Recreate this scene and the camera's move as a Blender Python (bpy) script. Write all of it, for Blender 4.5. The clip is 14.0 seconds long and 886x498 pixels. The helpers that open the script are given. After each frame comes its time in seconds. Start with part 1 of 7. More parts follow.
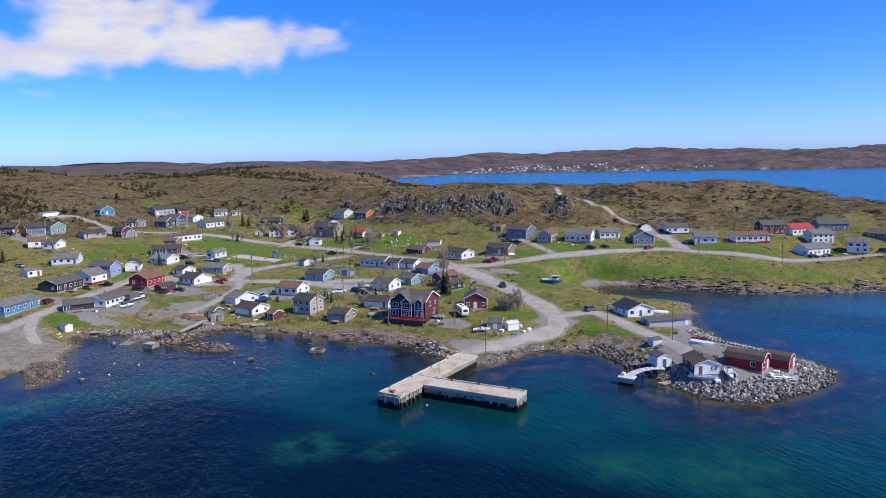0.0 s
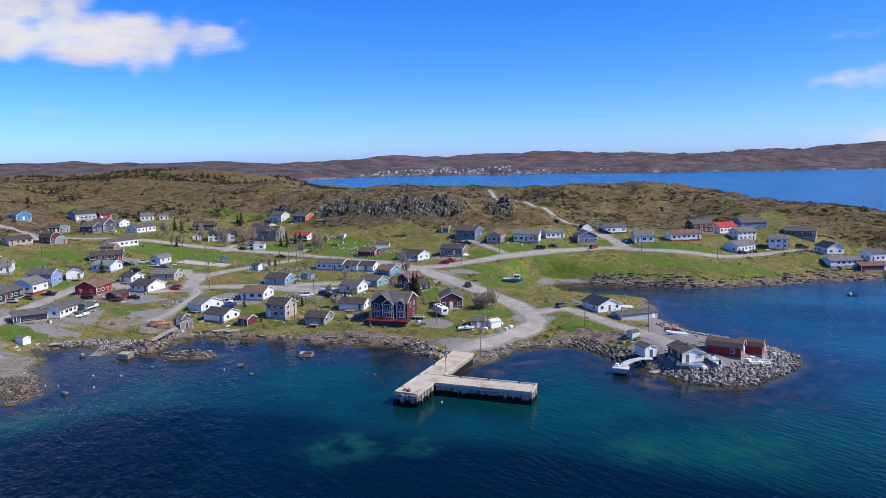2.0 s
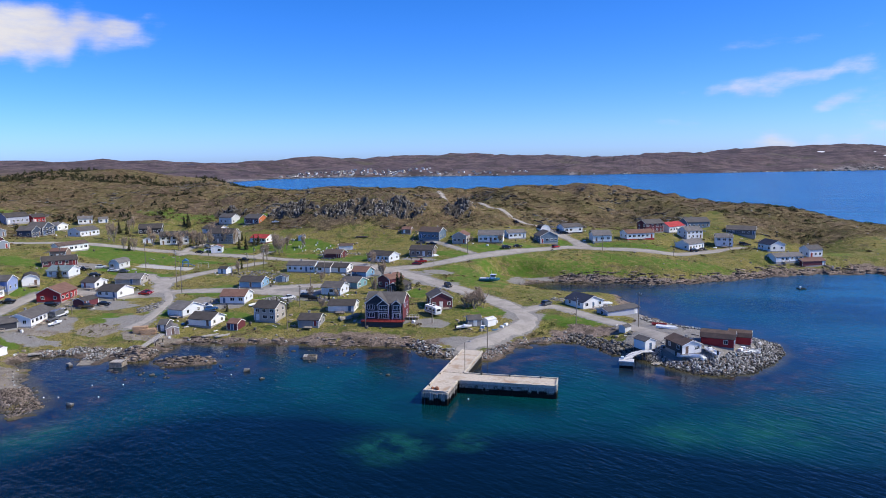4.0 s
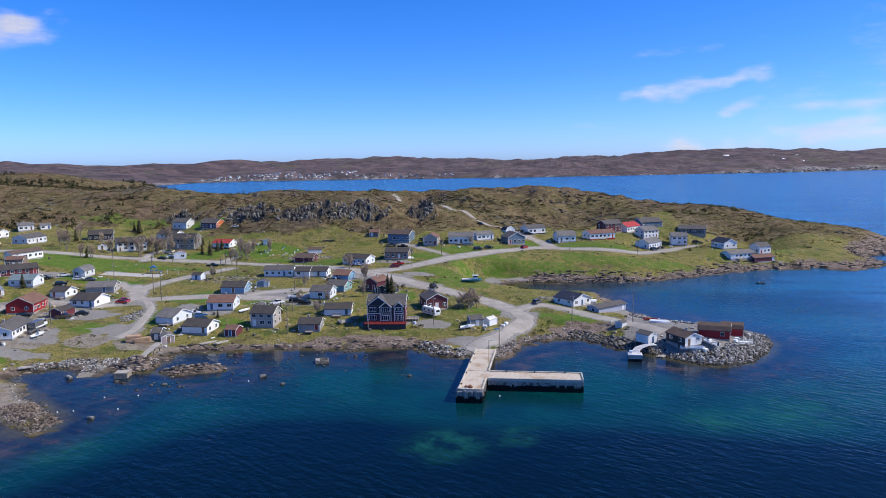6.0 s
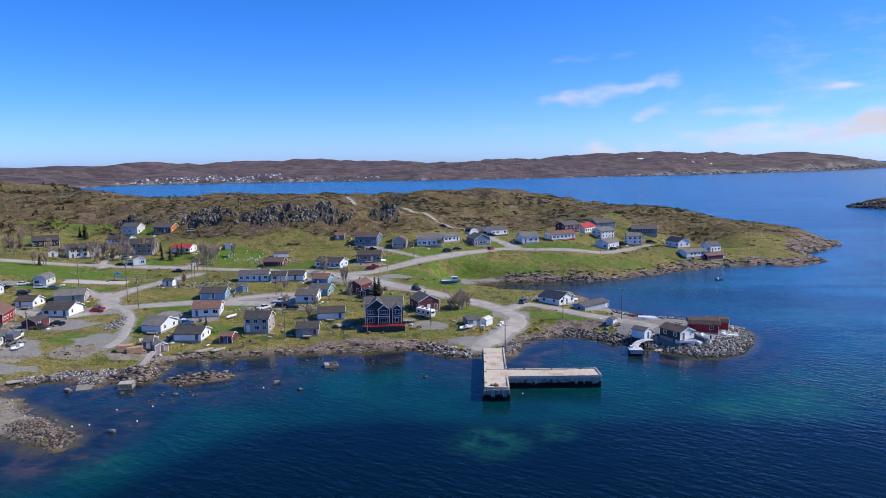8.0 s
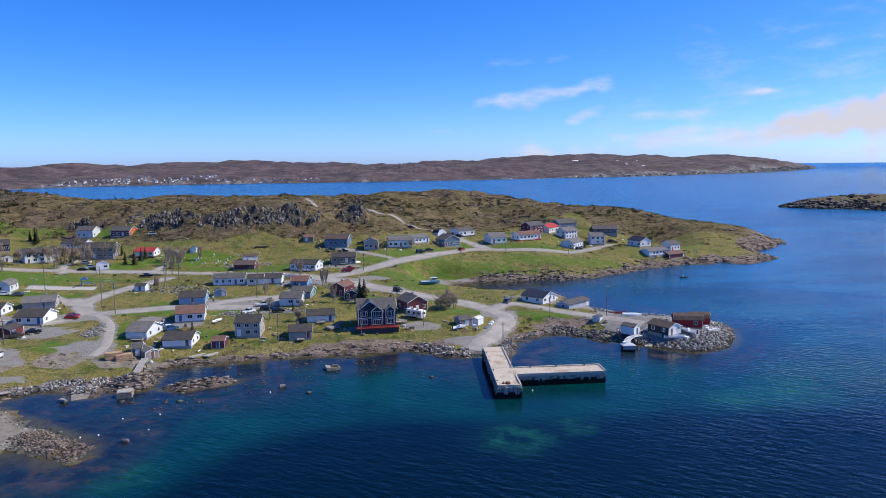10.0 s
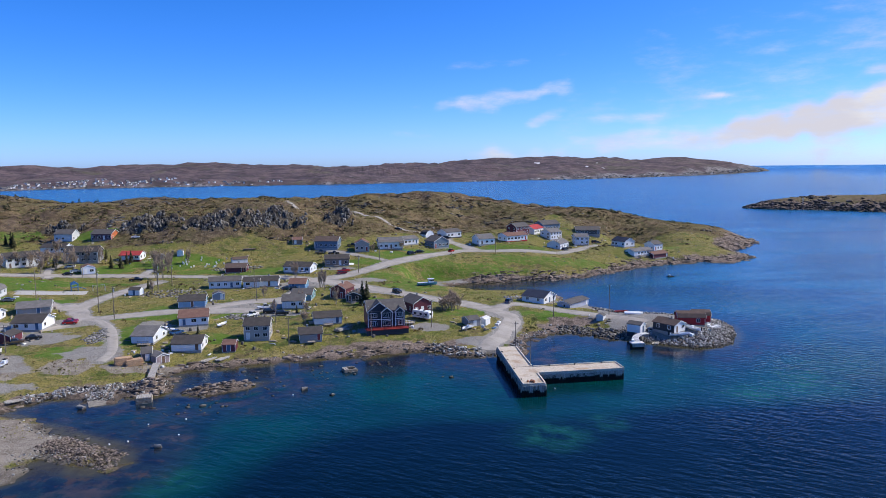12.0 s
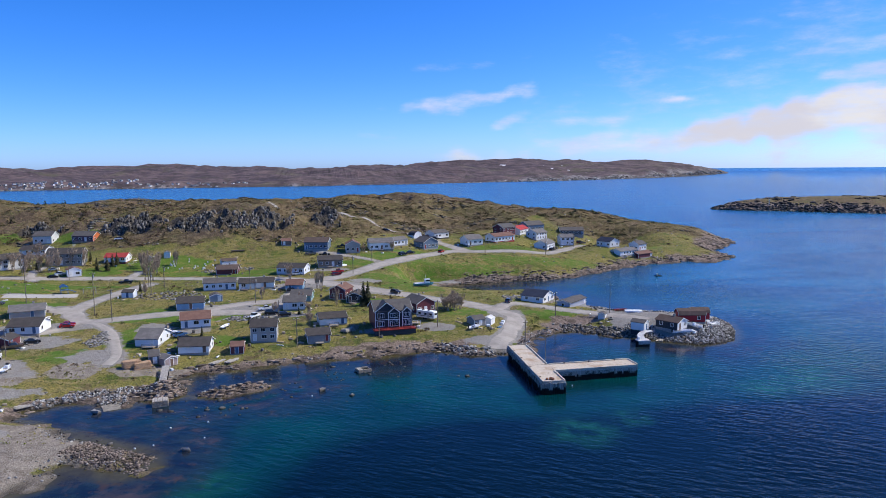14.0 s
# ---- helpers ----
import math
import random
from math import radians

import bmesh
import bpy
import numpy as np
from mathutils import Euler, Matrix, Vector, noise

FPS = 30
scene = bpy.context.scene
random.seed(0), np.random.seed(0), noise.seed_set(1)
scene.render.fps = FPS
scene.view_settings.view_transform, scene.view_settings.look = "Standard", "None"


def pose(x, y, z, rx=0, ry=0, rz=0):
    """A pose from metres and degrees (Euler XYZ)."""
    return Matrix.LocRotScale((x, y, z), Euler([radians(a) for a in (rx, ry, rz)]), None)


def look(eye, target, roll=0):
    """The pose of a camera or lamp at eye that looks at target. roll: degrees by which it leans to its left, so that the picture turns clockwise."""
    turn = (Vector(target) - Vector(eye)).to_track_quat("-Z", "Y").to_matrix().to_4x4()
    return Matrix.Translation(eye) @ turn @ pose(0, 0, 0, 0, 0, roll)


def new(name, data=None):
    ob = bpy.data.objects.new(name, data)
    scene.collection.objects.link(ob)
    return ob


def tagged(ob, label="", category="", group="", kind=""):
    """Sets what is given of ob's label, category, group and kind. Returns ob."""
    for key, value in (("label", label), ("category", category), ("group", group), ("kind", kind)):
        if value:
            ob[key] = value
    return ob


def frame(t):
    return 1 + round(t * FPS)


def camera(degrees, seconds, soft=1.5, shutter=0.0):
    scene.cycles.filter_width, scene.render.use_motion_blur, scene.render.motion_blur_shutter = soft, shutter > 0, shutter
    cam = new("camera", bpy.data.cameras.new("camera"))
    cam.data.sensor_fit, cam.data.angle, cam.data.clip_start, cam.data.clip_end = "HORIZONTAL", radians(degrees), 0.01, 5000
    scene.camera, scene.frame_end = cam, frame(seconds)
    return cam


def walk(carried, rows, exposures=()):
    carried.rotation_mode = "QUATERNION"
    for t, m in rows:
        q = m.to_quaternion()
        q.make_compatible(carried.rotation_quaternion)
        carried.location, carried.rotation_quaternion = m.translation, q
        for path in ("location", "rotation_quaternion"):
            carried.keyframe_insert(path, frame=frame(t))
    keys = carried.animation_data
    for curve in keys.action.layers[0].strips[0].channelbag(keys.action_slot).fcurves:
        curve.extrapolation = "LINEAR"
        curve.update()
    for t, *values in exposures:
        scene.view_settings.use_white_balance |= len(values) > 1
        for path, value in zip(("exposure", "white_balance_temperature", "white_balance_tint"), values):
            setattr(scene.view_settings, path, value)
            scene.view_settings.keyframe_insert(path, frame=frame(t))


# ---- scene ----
cam = camera(64.6, 14.0, soft=0.75)
PATH = [
    (0, (-0.005, 4.623, 55.292), (-1.04, 6.315, 55.032), -1.2),
    (0.5, (-5.002, 0.527, 55.392), (-5.97, 2.258, 55.133), -1.1),
    (1, (-10.085, -3.482, 55.537), (-10.988, -1.716, 55.278), -1.0),
    (1.5, (-15.411, -7.205, 55.657), (-16.251, -5.408, 55.399), -1.0),
    (2, (-20.906, -10.625, 55.814), (-21.687, -8.802, 55.556), -1.0),
    (2.5, (-26.613, -13.802, 55.941), (-27.334, -11.954, 55.682), -0.9),
    (3, (-32.381, -16.709, 56.072), (-33.044, -14.839, 55.813), -0.8),
    (5.5, (-62.776, -28.346, 56.089), (-63.16, -26.399, 55.838), -0.7),
    (6, (-69.155, -30.201, 56.149), (-69.482, -28.244, 55.899), -0.7),
    (6.5, (-75.554, -31.695, 56.183), (-75.827, -29.729, 55.933), -0.6),
    (7, (-81.979, -32.957, 56.234), (-82.195, -30.984, 55.986), -0.6),
    (7.5, (-88.12, -34.047, 56.331), (-88.279, -32.068, 56.085), -0.6),
    (8, (-93.685, -34.843, 56.367), (-93.785, -32.861, 56.122), -0.6),
    (8.5, (-98.781, -35.514, 56.397), (-98.821, -33.53, 56.153), -0.5),
    (9, (-103.358, -35.972, 56.398), (-103.35, -33.987, 56.154), -0.5),
    (11.5, (-123.755, -36.211, 56.233), (-123.587, -34.232, 55.996), -0.5),
    (12, (-127.588, -36.059, 56.129), (-127.392, -34.083, 55.893), -0.5),
    (12.5, (-131.276, -35.756, 55.928), (-131.047, -33.783, 55.693), -0.4),
    (13, (-134.734, -35.479, 55.729), (-134.467, -33.511, 55.496), -0.4),
    (13.5, (-138.046, -35.158, 55.627), (-137.749, -33.194, 55.394), -0.4),
    (14, (-141.24, -34.708, 55.536), (-140.942, -32.744, 55.305), -0.4),
]
walk(cam, [(t, look(eye, target, roll)) for t, eye, target, roll in PATH])

# ---- sky, sun ----
SUN_ELEV, SUN_AZ = 45.0, 5.0   # degrees above the horizon, degrees from +x towards +y
world = bpy.data.worlds.new("sky")
scene.world = world
world.use_nodes = True
wn = world.node_tree.nodes
wl = world.node_tree.links
sky = wn.new("ShaderNodeTexSky")
sky.sky_type = "NISHITA"
sky.sun_disc = False
sky.sun_elevation, sky.sun_rotation = radians(SUN_ELEV), radians(90 - SUN_AZ)
sky.altitude, sky.air_density, sky.dust_density, sky.ozone_density = 0, 0.62, 0.55, 4.0
cool = wn.new("ShaderNodeMix")
cool.data_type, cool.blend_type = "RGBA", "MULTIPLY"
cool.inputs[0].default_value = 1.0
cool.inputs[7].default_value = (0.78, 0.9, 1.27, 1)
deepen = wn.new("ShaderNodeHueSaturation")
deepen.inputs["Saturation"].default_value = 1.17
wl.new(sky.outputs[0], cool.inputs[6])
wl.new(cool.outputs[2], deepen.inputs["Color"])
wl.new(deepen.outputs[0], wn["Background"].inputs[0])
wn["Background"].inputs[1].default_value = 0.175
sun_data = bpy.data.lights.new("sun", "SUN")
sun_data.energy, sun_data.angle, sun_data.color = 4.9, radians(0.53), (1.0, 0.92, 0.75)
sun = new("sun", sun_data)
sun_way = Vector((math.cos(radians(SUN_ELEV)) * math.cos(radians(SUN_AZ)), math.cos(radians(SUN_ELEV)) * math.sin(radians(SUN_AZ)), math.sin(radians(SUN_ELEV))))
sun.matrix_world = look(sun_way * 400, (0, 0, 0))
scene.view_settings.exposure = 0.0


# ---- materials ----
class Shader:
    """A small builder for node materials."""

    def __init__(self, name, rough=0.8, metal=0.0, spec=0.3):
        self.mat = bpy.data.materials.new(name)
        self.mat.use_nodes = True
        self.nodes, self.links = self.mat.node_tree.nodes, self.mat.node_tree.links
        self.bsdf = self.nodes["Principled BSDF"]
        self.bsdf.inputs["Roughness"].default_value = rough
        self.bsdf.inputs["Metallic"].default_value = metal
        self.bsdf.inputs["Specular IOR Level"].default_value = spec
        self.coords = None

    def put(self, socket, value):
        if hasattr(value, "is_output"):
            self.links.new(value, socket)
        elif isinstance(value, (tuple, list)) and len(value) == 3 and len(socket.default_value) == 4:
            socket.default_value = (*value, 1)
        else:
            socket.default_value = value

    def place(self, world_space=True):
        if self.coords is None:
            if world_space:
                self.coords = self.nodes.new("ShaderNodeNewGeometry").outputs["Position"]
            else:
                self.coords = self.nodes.new("ShaderNodeTexCoord").outputs["Object"]
        return self.coords

    def stretch(self, sx, sy, sz):
        n = self.nodes.new("ShaderNodeVectorMath")
        n.operation = "MULTIPLY"
        self.put(n.inputs[0], self.place())
        n.inputs[1].default_value = (sx, sy, sz)
        return n.outputs[0]

    def noise(self, scale, detail=4, rough=0.6, vector=None):
        n = self.nodes.new("ShaderNodeTexNoise")
        n.inputs["Scale"].default_value, n.inputs["Detail"].default_value, n.inputs["Roughness"].default_value = scale, detail, rough
        self.put(n.inputs["Vector"], self.place() if vector is None else vector)
        return n.outputs["Fac"]

    def cells(self, scale, feature="F1", out="Distance", vector=None):
        n = self.nodes.new("ShaderNodeTexVoronoi")
        n.feature = feature
        n.inputs["Scale"].default_value = scale
        self.put(n.inputs["Vector"], self.place() if vector is None else vector)
        return n.outputs[out]

    def span(self, value, a, b, lo=0.0, hi=1.0):
        n = self.nodes.new("ShaderNodeMapRange")
        n.interpolation_type = "SMOOTHSTEP"
        self.put(n.inputs[0], value)
        for k, v in zip((1, 2, 3, 4), (a, b, lo, hi)):
            n.inputs[k].default_value = v
        return n.outputs[0]

    def math(self, op, a, b=0.0):
        n = self.nodes.new("ShaderNodeMath")
        n.operation = op
        self.put(n.inputs[0], a)
        self.put(n.inputs[1], b)
        return n.outputs[0]

    def mix(self, fac, a, b, blend="MIX"):
        n = self.nodes.new("ShaderNodeMix")
        n.data_type, n.blend_type = "RGBA", blend
        self.put(n.inputs[0], fac)
        self.put(n.inputs[6], a)
        self.put(n.inputs[7], b)
        return n.outputs[2]

    def attr(self, name, channel=None):
        n = self.nodes.new("ShaderNodeAttribute")
        n.attribute_name = name
        if channel is None:
            return n.outputs["Fac"]
        s = self.nodes.new("ShaderNodeSeparateColor")
        self.links.new(n.outputs["Color"], s.inputs[0])
        return s.outputs[channel]

    def height(self):
        n = self.nodes.new("ShaderNodeSeparateXYZ")
        self.put(n.inputs[0], self.place())
        return n.outputs[2]

    def each(self):
        return self.nodes.new("ShaderNodeObjectInfo").outputs["Random"]

    def island(self):
        return self.nodes.new("ShaderNodeNewGeometry").outputs["Random Per Island"]

    def colour(self, value):
        self.put(self.bsdf.inputs["Base Color"], value)
        return self

    def rough(self, value):
        self.put(self.bsdf.inputs["Roughness"], value)
        return self

    def bump(self, height, strength=0.5, distance=0.05):
        n = self.nodes.new("ShaderNodeBump")
        n.inputs["Strength"].default_value, n.inputs["Distance"].default_value = strength, distance
        self.put(n.inputs["Height"], height)
        self.links.new(n.outputs[0], self.bsdf.inputs["Normal"])
        return self


def tone(c, k):
    return tuple(min(1, v * k) for v in c)


def paint(name, c, rough=0.6, worn=0.25):
    """House paint: boards with slight fading and dirt."""
    s = Shader(name, rough, 0, 0.3)
    fade = s.span(s.noise(0.5, 3), 0.35, 0.7)
    grime = s.span(s.noise(3.5, 5, 0.7), 0.5, 0.8)
    base = s.mix(fade, c, tone(c, 1 - worn * 0.5))
    base = s.mix(s.math("MULTIPLY", grime, worn), base, (0.22, 0.2, 0.17))
    s.colour(base)
    boards = s.nodes.new("ShaderNodeTexWave")
    boards.bands_direction, boards.wave_profile = "Z", "SAW"
    boards.inputs["Scale"].default_value = 0.9
    s.put(boards.inputs["Vector"], s.place())
    return s.bump(boards.outputs["Fac"], 0.5, 0.02).mat


def shingle(name, c):
    s = Shader(name, 0.9, 0, 0.2)
    n = s.noise(0.6, 3)
    g = s.noise(7, 3, 0.8)
    base = s.mix(s.span(n, 0.35, 0.7), tone(c, 0.82), tone(c, 1.2))
    base = s.mix(s.span(g, 0.3, 0.8), base, tone(c, 0.7))
    return s.colour(base).bump(g, 0.5, 0.03).mat


def plain(name, c, rough=0.6, metal=0.0, spread=0.15, scale=2.0):
    s = Shader(name, rough, metal, 0.35)
    n = s.noise(scale, 5, 0.65)
    s.colour(s.mix(s.span(n, 0.3, 0.75), tone(c, 1 - spread), tone(c, 1 + spread)))
    return s.bump(n, 0.2, 0.02).mat


WALL = {
    "white": paint("white_siding", (0.8, 0.8, 0.79), worn=0.12), "greywhite": paint("greywhite_siding", (0.62, 0.63, 0.63), worn=0.15),
    # first entry: white siding with the blue of skylit shade put into its colour
    "shadewhite": paint("pale_blue_siding", (0.7, 0.73, 0.77), worn=0.12), "skyblue": paint("sky_blue_siding", (0.2, 0.36, 0.5)),
    "tealblue": paint("teal_siding", (0.2, 0.38, 0.42)), "teal": paint("sea_green_siding", (0.18, 0.34, 0.32)),
    "blue": paint("bright_blue_siding", (0.07, 0.25, 0.46)), "periwinkle": paint("periwinkle_siding", (0.25, 0.32, 0.56)),
    "slateblue": paint("slate_blue_siding", (0.13, 0.19, 0.26)), "greyblue": paint("grey_blue_siding", (0.25, 0.29, 0.34)),
    "navy": paint("navy_siding", (0.055, 0.075, 0.12)), "navywhite": paint("grey_lilac_siding", (0.4, 0.42, 0.5)),
    "black": paint("charcoal_siding", (0.035, 0.038, 0.048)), "darkgrey": paint("dark_grey_siding", (0.12, 0.12, 0.13)),
    "grey": paint("grey_siding", (0.3, 0.29, 0.28)), "beige": paint("beige_siding", (0.42, 0.38, 0.34)),
    "brown": paint("brown_siding", (0.24, 0.18, 0.14)), "red": paint("red_siding", (0.34, 0.022, 0.028), worn=0.1),
    "maroon": paint("maroon_siding", (0.14, 0.035, 0.045)), "orange": paint("orange_siding", (0.55, 0.16, 0.06)),
    "purple": paint("plum_siding", (0.11, 0.07, 0.1)), "pink": paint("weathered_pink_boards", (0.38, 0.3, 0.3), worn=0.5),
}
ROOF = {
    "grey": shingle("grey_shingle", (0.18, 0.17, 0.165)), "slate": shingle("slate_shingle", (0.12, 0.112, 0.108)), "dark": shingle("charcoal_shingle", (0.078, 0.07, 0.066)),
    "redbrown": shingle("red_brown_shingle", (0.2, 0.115, 0.09)), "brown": shingle("brown_shingle", (0.13, 0.095, 0.08)), "red": shingle("red_metal_roof", (0.42, 0.06, 0.06)),
    "navy": shingle("navy_shingle", (0.035, 0.045, 0.075)), "tealgrey": shingle("teal_grey_shingle", (0.18, 0.24, 0.26)), "white": shingle("white_roof", (0.7, 0.7, 0.7)),
}
M_TRIM = paint("white_trim", (0.82, 0.82, 0.8), worn=0.08)
M_CONCRETE = plain("foundation_concrete", (0.33, 0.32, 0.3), 0.9)
M_GLASS = Shader("window_glass", 0.06, 0, 0.6).colour((0.02, 0.025, 0.032)).mat
M_DOOR = plain("door_paint", (0.5, 0.48, 0.45), 0.5)
M_DARK = plain("dark_rubber", (0.02, 0.02, 0.022), 0.8)
M_METAL = plain("galvanised_metal", (0.5, 0.5, 0.52), 0.35, 0.8)


# ---- mesh helpers ----
def mesh_of(name, bm, *mats):
    me = bpy.data.meshes.new(name)
    bm.normal_update()
    bm.to_mesh(me)
    bm.free()
    for m in mats:
        me.materials.append(m)
    return me


def part(name, bm, material, parent, label=""):
    """Links a bmesh as one mesh object under a thing or a part."""
    me = bm if isinstance(bm, bpy.types.Mesh) else mesh_of(name, bm, *(material if isinstance(material, (list, tuple)) else (material,)))
    ob = new(name, me)
    ob.parent = parent
    return tagged(ob, label)


def box(bm, x0, x1, y0, y1, z0, z1, bevel=0.0):
    vs = bmesh.ops.create_cube(bm, size=1)["verts"]
    for v in vs:
        v.co = Vector((x0 + (v.co.x + 0.5) * (x1 - x0), y0 + (v.co.y + 0.5) * (y1 - y0), z0 + (v.co.z + 0.5) * (z1 - z0)))
    if bevel:
        bmesh.ops.bevel(bm, geom=list({e for v in vs for e in v.link_edges}), offset=bevel, segments=1, affect="EDGES")
    return vs


def boxed(*args, bevel=0.0):
    bm = bmesh.new()
    box(bm, *args, bevel=bevel)
    return bm


def prism(bm, outline, y0, y1):
    """An outline in x, z drawn out along y."""
    a = [bm.verts.new((x, y0, z)) for x, z in outline]
    b = [bm.verts.new((x, y1, z)) for x, z in outline]
    bm.faces.new(a[::-1])
    bm.faces.new(b)
    n = len(outline)
    for i in range(n):
        j = (i + 1) % n
        bm.faces.new((a[i], a[j], b[j], b[i]))
    bmesh.ops.recalc_face_normals(bm, faces=bm.faces)
    return a + b


def rod(bm, a, b, r0, r1=None, sides=6):
    """A tapered rod from a to b."""
    a, b = Vector(a), Vector(b)
    r1 = r0 if r1 is None else r1
    m = Matrix.Translation((a + b) / 2) @ (b - a).to_track_quat("Z", "Y").to_matrix().to_4x4()
    bmesh.ops.create_cone(bm, cap_ends=True, segments=sides, radius1=r0, radius2=r1, depth=(b - a).length, matrix=m)


def empty(name, x, y, z, yaw=0):
    ob = new(name)
    ob.empty_display_size = 0.3
    ob.matrix_basis = pose(x, y, z, 0, 0, yaw)
    return ob


# ---- the lie of the land ----
SHORE = {}
SHORE["spit"] = [(-891.5, -73.8), (-495.7, -37.2), (-328.3, 25.1), (-249.7, 64.1), (-212.4, 84.6), (-196.6, 91.8), (-192.8, 95.8), (-193.8, 100.8), (-187.9, 98.9), (-180.8, 95), (-176.9, 98.1), (-181, 102), (-178, 103), (-185.1, 108.8), (-193.1, 113.7), (-204.1, 121.4), (-214.1, 129.2), (-215.2, 134.1)]
SHORE["bay"] = [(-209.3, 137.2), (-200.5, 142.3), (-197.4, 135.4), (-192.4, 134.5), (-193.6, 143.4), (-186.6, 142.5), (-181.7, 144.6), (-181.8, 150.5), (-184.9, 156.4), (-179, 159.5), (-164.2, 162.7), (-152.3, 165.9), (-142.5, 168.1), (-130.6, 167.3), (-122.7, 170.4), (-111.8, 173.5), (-105.8, 168.7), (-99.8, 163.8), (-93.9, 165.9)]
SHORE["cove"] = [(-88.8, 158.1), (-84, 169.1), (-79.2, 180.1), (-73.4, 186.1), (-63.6, 189.2), (-55.5, 184.4), (-51.0, 179.5), (-46.5, 178.0), (-41.2, 173.5)]
SHORE["point"] = [(-36.2, 169.6), (-30.3, 165.3), (-22.8, 164.9), (-16.4, 170.0), (-10.6, 179.2), (-6.0, 190.0), (-5.6, 199.5), (-14.3, 207.9), (-26.3, 213.7), (-35.3, 217.5), (-41.4, 226.3), (-47.6, 240.1), (-50.8, 253.9), (-52, 263.8)]
SHORE["lagoon"] = [(-60.9, 265.6), (-70.8, 264.4), (-80.8, 267.2), (-90.7, 271), (-95.8, 276.9), (-93, 286.8), (-84.2, 292), (-71.3, 293.2), (-55.5, 296.4), (-43.6, 294.6), (-27.8, 299.9), (-12.1, 307.1), (1.6, 318.2), (12.4, 327.3), (34, 337.6), (54.7, 344.9)]
SHORE["headland"] = [(67.6, 342.1), (75, 341), (88, 350), (100, 361), (98, 372), (99, 383), (103, 394), (116, 404), (128, 417), (146, 440), (150, 450), (126, 467), (90, 486), (49.7, 517.3), (-10.5, 557.8), (-100.1, 584), (-209.9, 631.7), (-340.5, 728.5), (-481, 835.1), (-631, 911.8), (-751.3, 989)]
SHORE["strait"] = [(-914.8, 1273.6), (-1098.2, 1567.7), (-1123.2, 1864.6), (-1007.4, 2045), (-800.4, 2108), (-613.1, 2170.7), (-355.8, 2190.1), (-134.2, 2268.2), (156.6, 2362.4), (549.4, 2567.4), (931.2, 2782.2), (1430.5, 3197.1), (1879.4, 3601.3), (2172.3, 3854.1), (2109.4, 4051.2), (1401.4, 4881.4)]
SHORE["rim"] = [(-5000, 4900), (-5000, -400)]
ISLE = [(334.2, 799.7), (354.5, 772.3), (392.6, 749.1), (432.9, 707.2), (483.1, 671.4), (602.5, 645.7), (781.5, 609.2), (819.4, 708.9), (679, 805.6), (539.1, 872.6), (420.2, 870.5), (361.3, 834.8)]
REEF = [(-177, 139), (-171.7, 137.5), (-163.8, 141.1), (-157, 145.5), (-164.9, 145.4), (-172.8, 142.7)]
SKERRY = [(-191, 141), (-190, 146), (-187, 149.5), (-181, 147.5), (-179.5, 140.5), (-184.5, 137.5)]
LAND = [p for key in SHORE for p in SHORE[key]]

def inside_distance(poly, x, y):
    """Distance to the shore line, positive on land."""
    best = np.full(x.shape, 1e18)
    inside = np.zeros(x.shape, bool)
    for (ax, ay), (bx, by) in zip(poly, poly[1:] + poly[:1]):
        dx, dy = bx - ax, by - ay
        s = np.clip(((x - ax) * dx + (y - ay) * dy) / (dx * dx + dy * dy), 0, 1)
        best = np.minimum(best, (x - ax - s * dx) ** 2 + (y - ay - s * dy) ** 2)
        if ay != by:
            inside ^= ((ay > y) != (by > y)) & (x < (bx - ax) * (y - ay) / (by - ay) + ax)
    return np.where(inside, 1, -1) * np.sqrt(best)

KNOLLS = []
def knoll(x, y, height, reach):
    """A gentle rise (or hollow) of the land."""
    KNOLLS.append((x, y, height, reach))
knoll(-230, 185.4, -2.2, 45)
knoll(-301.3, 184.1, 2.1, 60)
knoll(-332.2, 253, 5.6, 60)
knoll(-253.5, 284.1, 5.1, 55)
knoll(-304.1, 342.7, -1.4, 45)
knoll(-255, 373.2, 6.7, 30)
knoll(-200.3, 362.3, 14.8, 26)
knoll(-151.1, 380, 7.7, 28)
knoll(-123.3, 380.5, 5.1, 30)
knoll(-354.6, 401.2, 9.2, 60)
knoll(-452.7, 340.1, -3.2, 90)
knoll(-525.3, 527.1, 14.2, 140)
knoll(-601.8, 367.2, 8.3, 150)
knoll(-174.8, 434.1, 19.7, 50)
knoll(-93.6, 495, 17.8, 55)
knoll(-38.9, 486, 17.9, 50)
knoll(-37.1, 377, 2, 40)
knoll(36.2, 437.7, 9.6, 50)
knoll(86.1, 418.8, 10.5, 32)
knoll(12.6, 369.9, -0.8, 40)
knoll(-66.1, 336.9, 8.7, 40)
knoll(-134.9, 305.9, 7.6, 40)
knoll(-123.8, 236.8, -1.4, 50)
knoll(-64.2, 227.9, 2.7, 50)
knoll(-183.1, 225.8, 3.3, 45)
knoll(-241, 135.6, 1.8, 45)
knoll(-306.6, 491.3, 15.8, 90)
knoll(-427.9, 627.9, 19.7, 130)
knoll(-705.5, 633, 22.3, 200)
knoll(-849, 333.2, 23, 250)
knoll(-478.4, 111.7, 3.2, 120)
knoll(-194.4, 304.9, 0.1, 40)
knoll(-168.7, 538.3, 9.8, 50)
knoll(-26.3, 327.6, 0.6, 30)
knoll(52.3, 368.6, 3.8, 40)
knoll(-24, 183, 3.0, 17)
knoll(124, 440, 5, 18)
knoll(-908.8, 926.8, 30.8, 200)
knoll(-559.9, 239.1, 18.6, 120)
knoll(-609, 783.4, 8, 120)
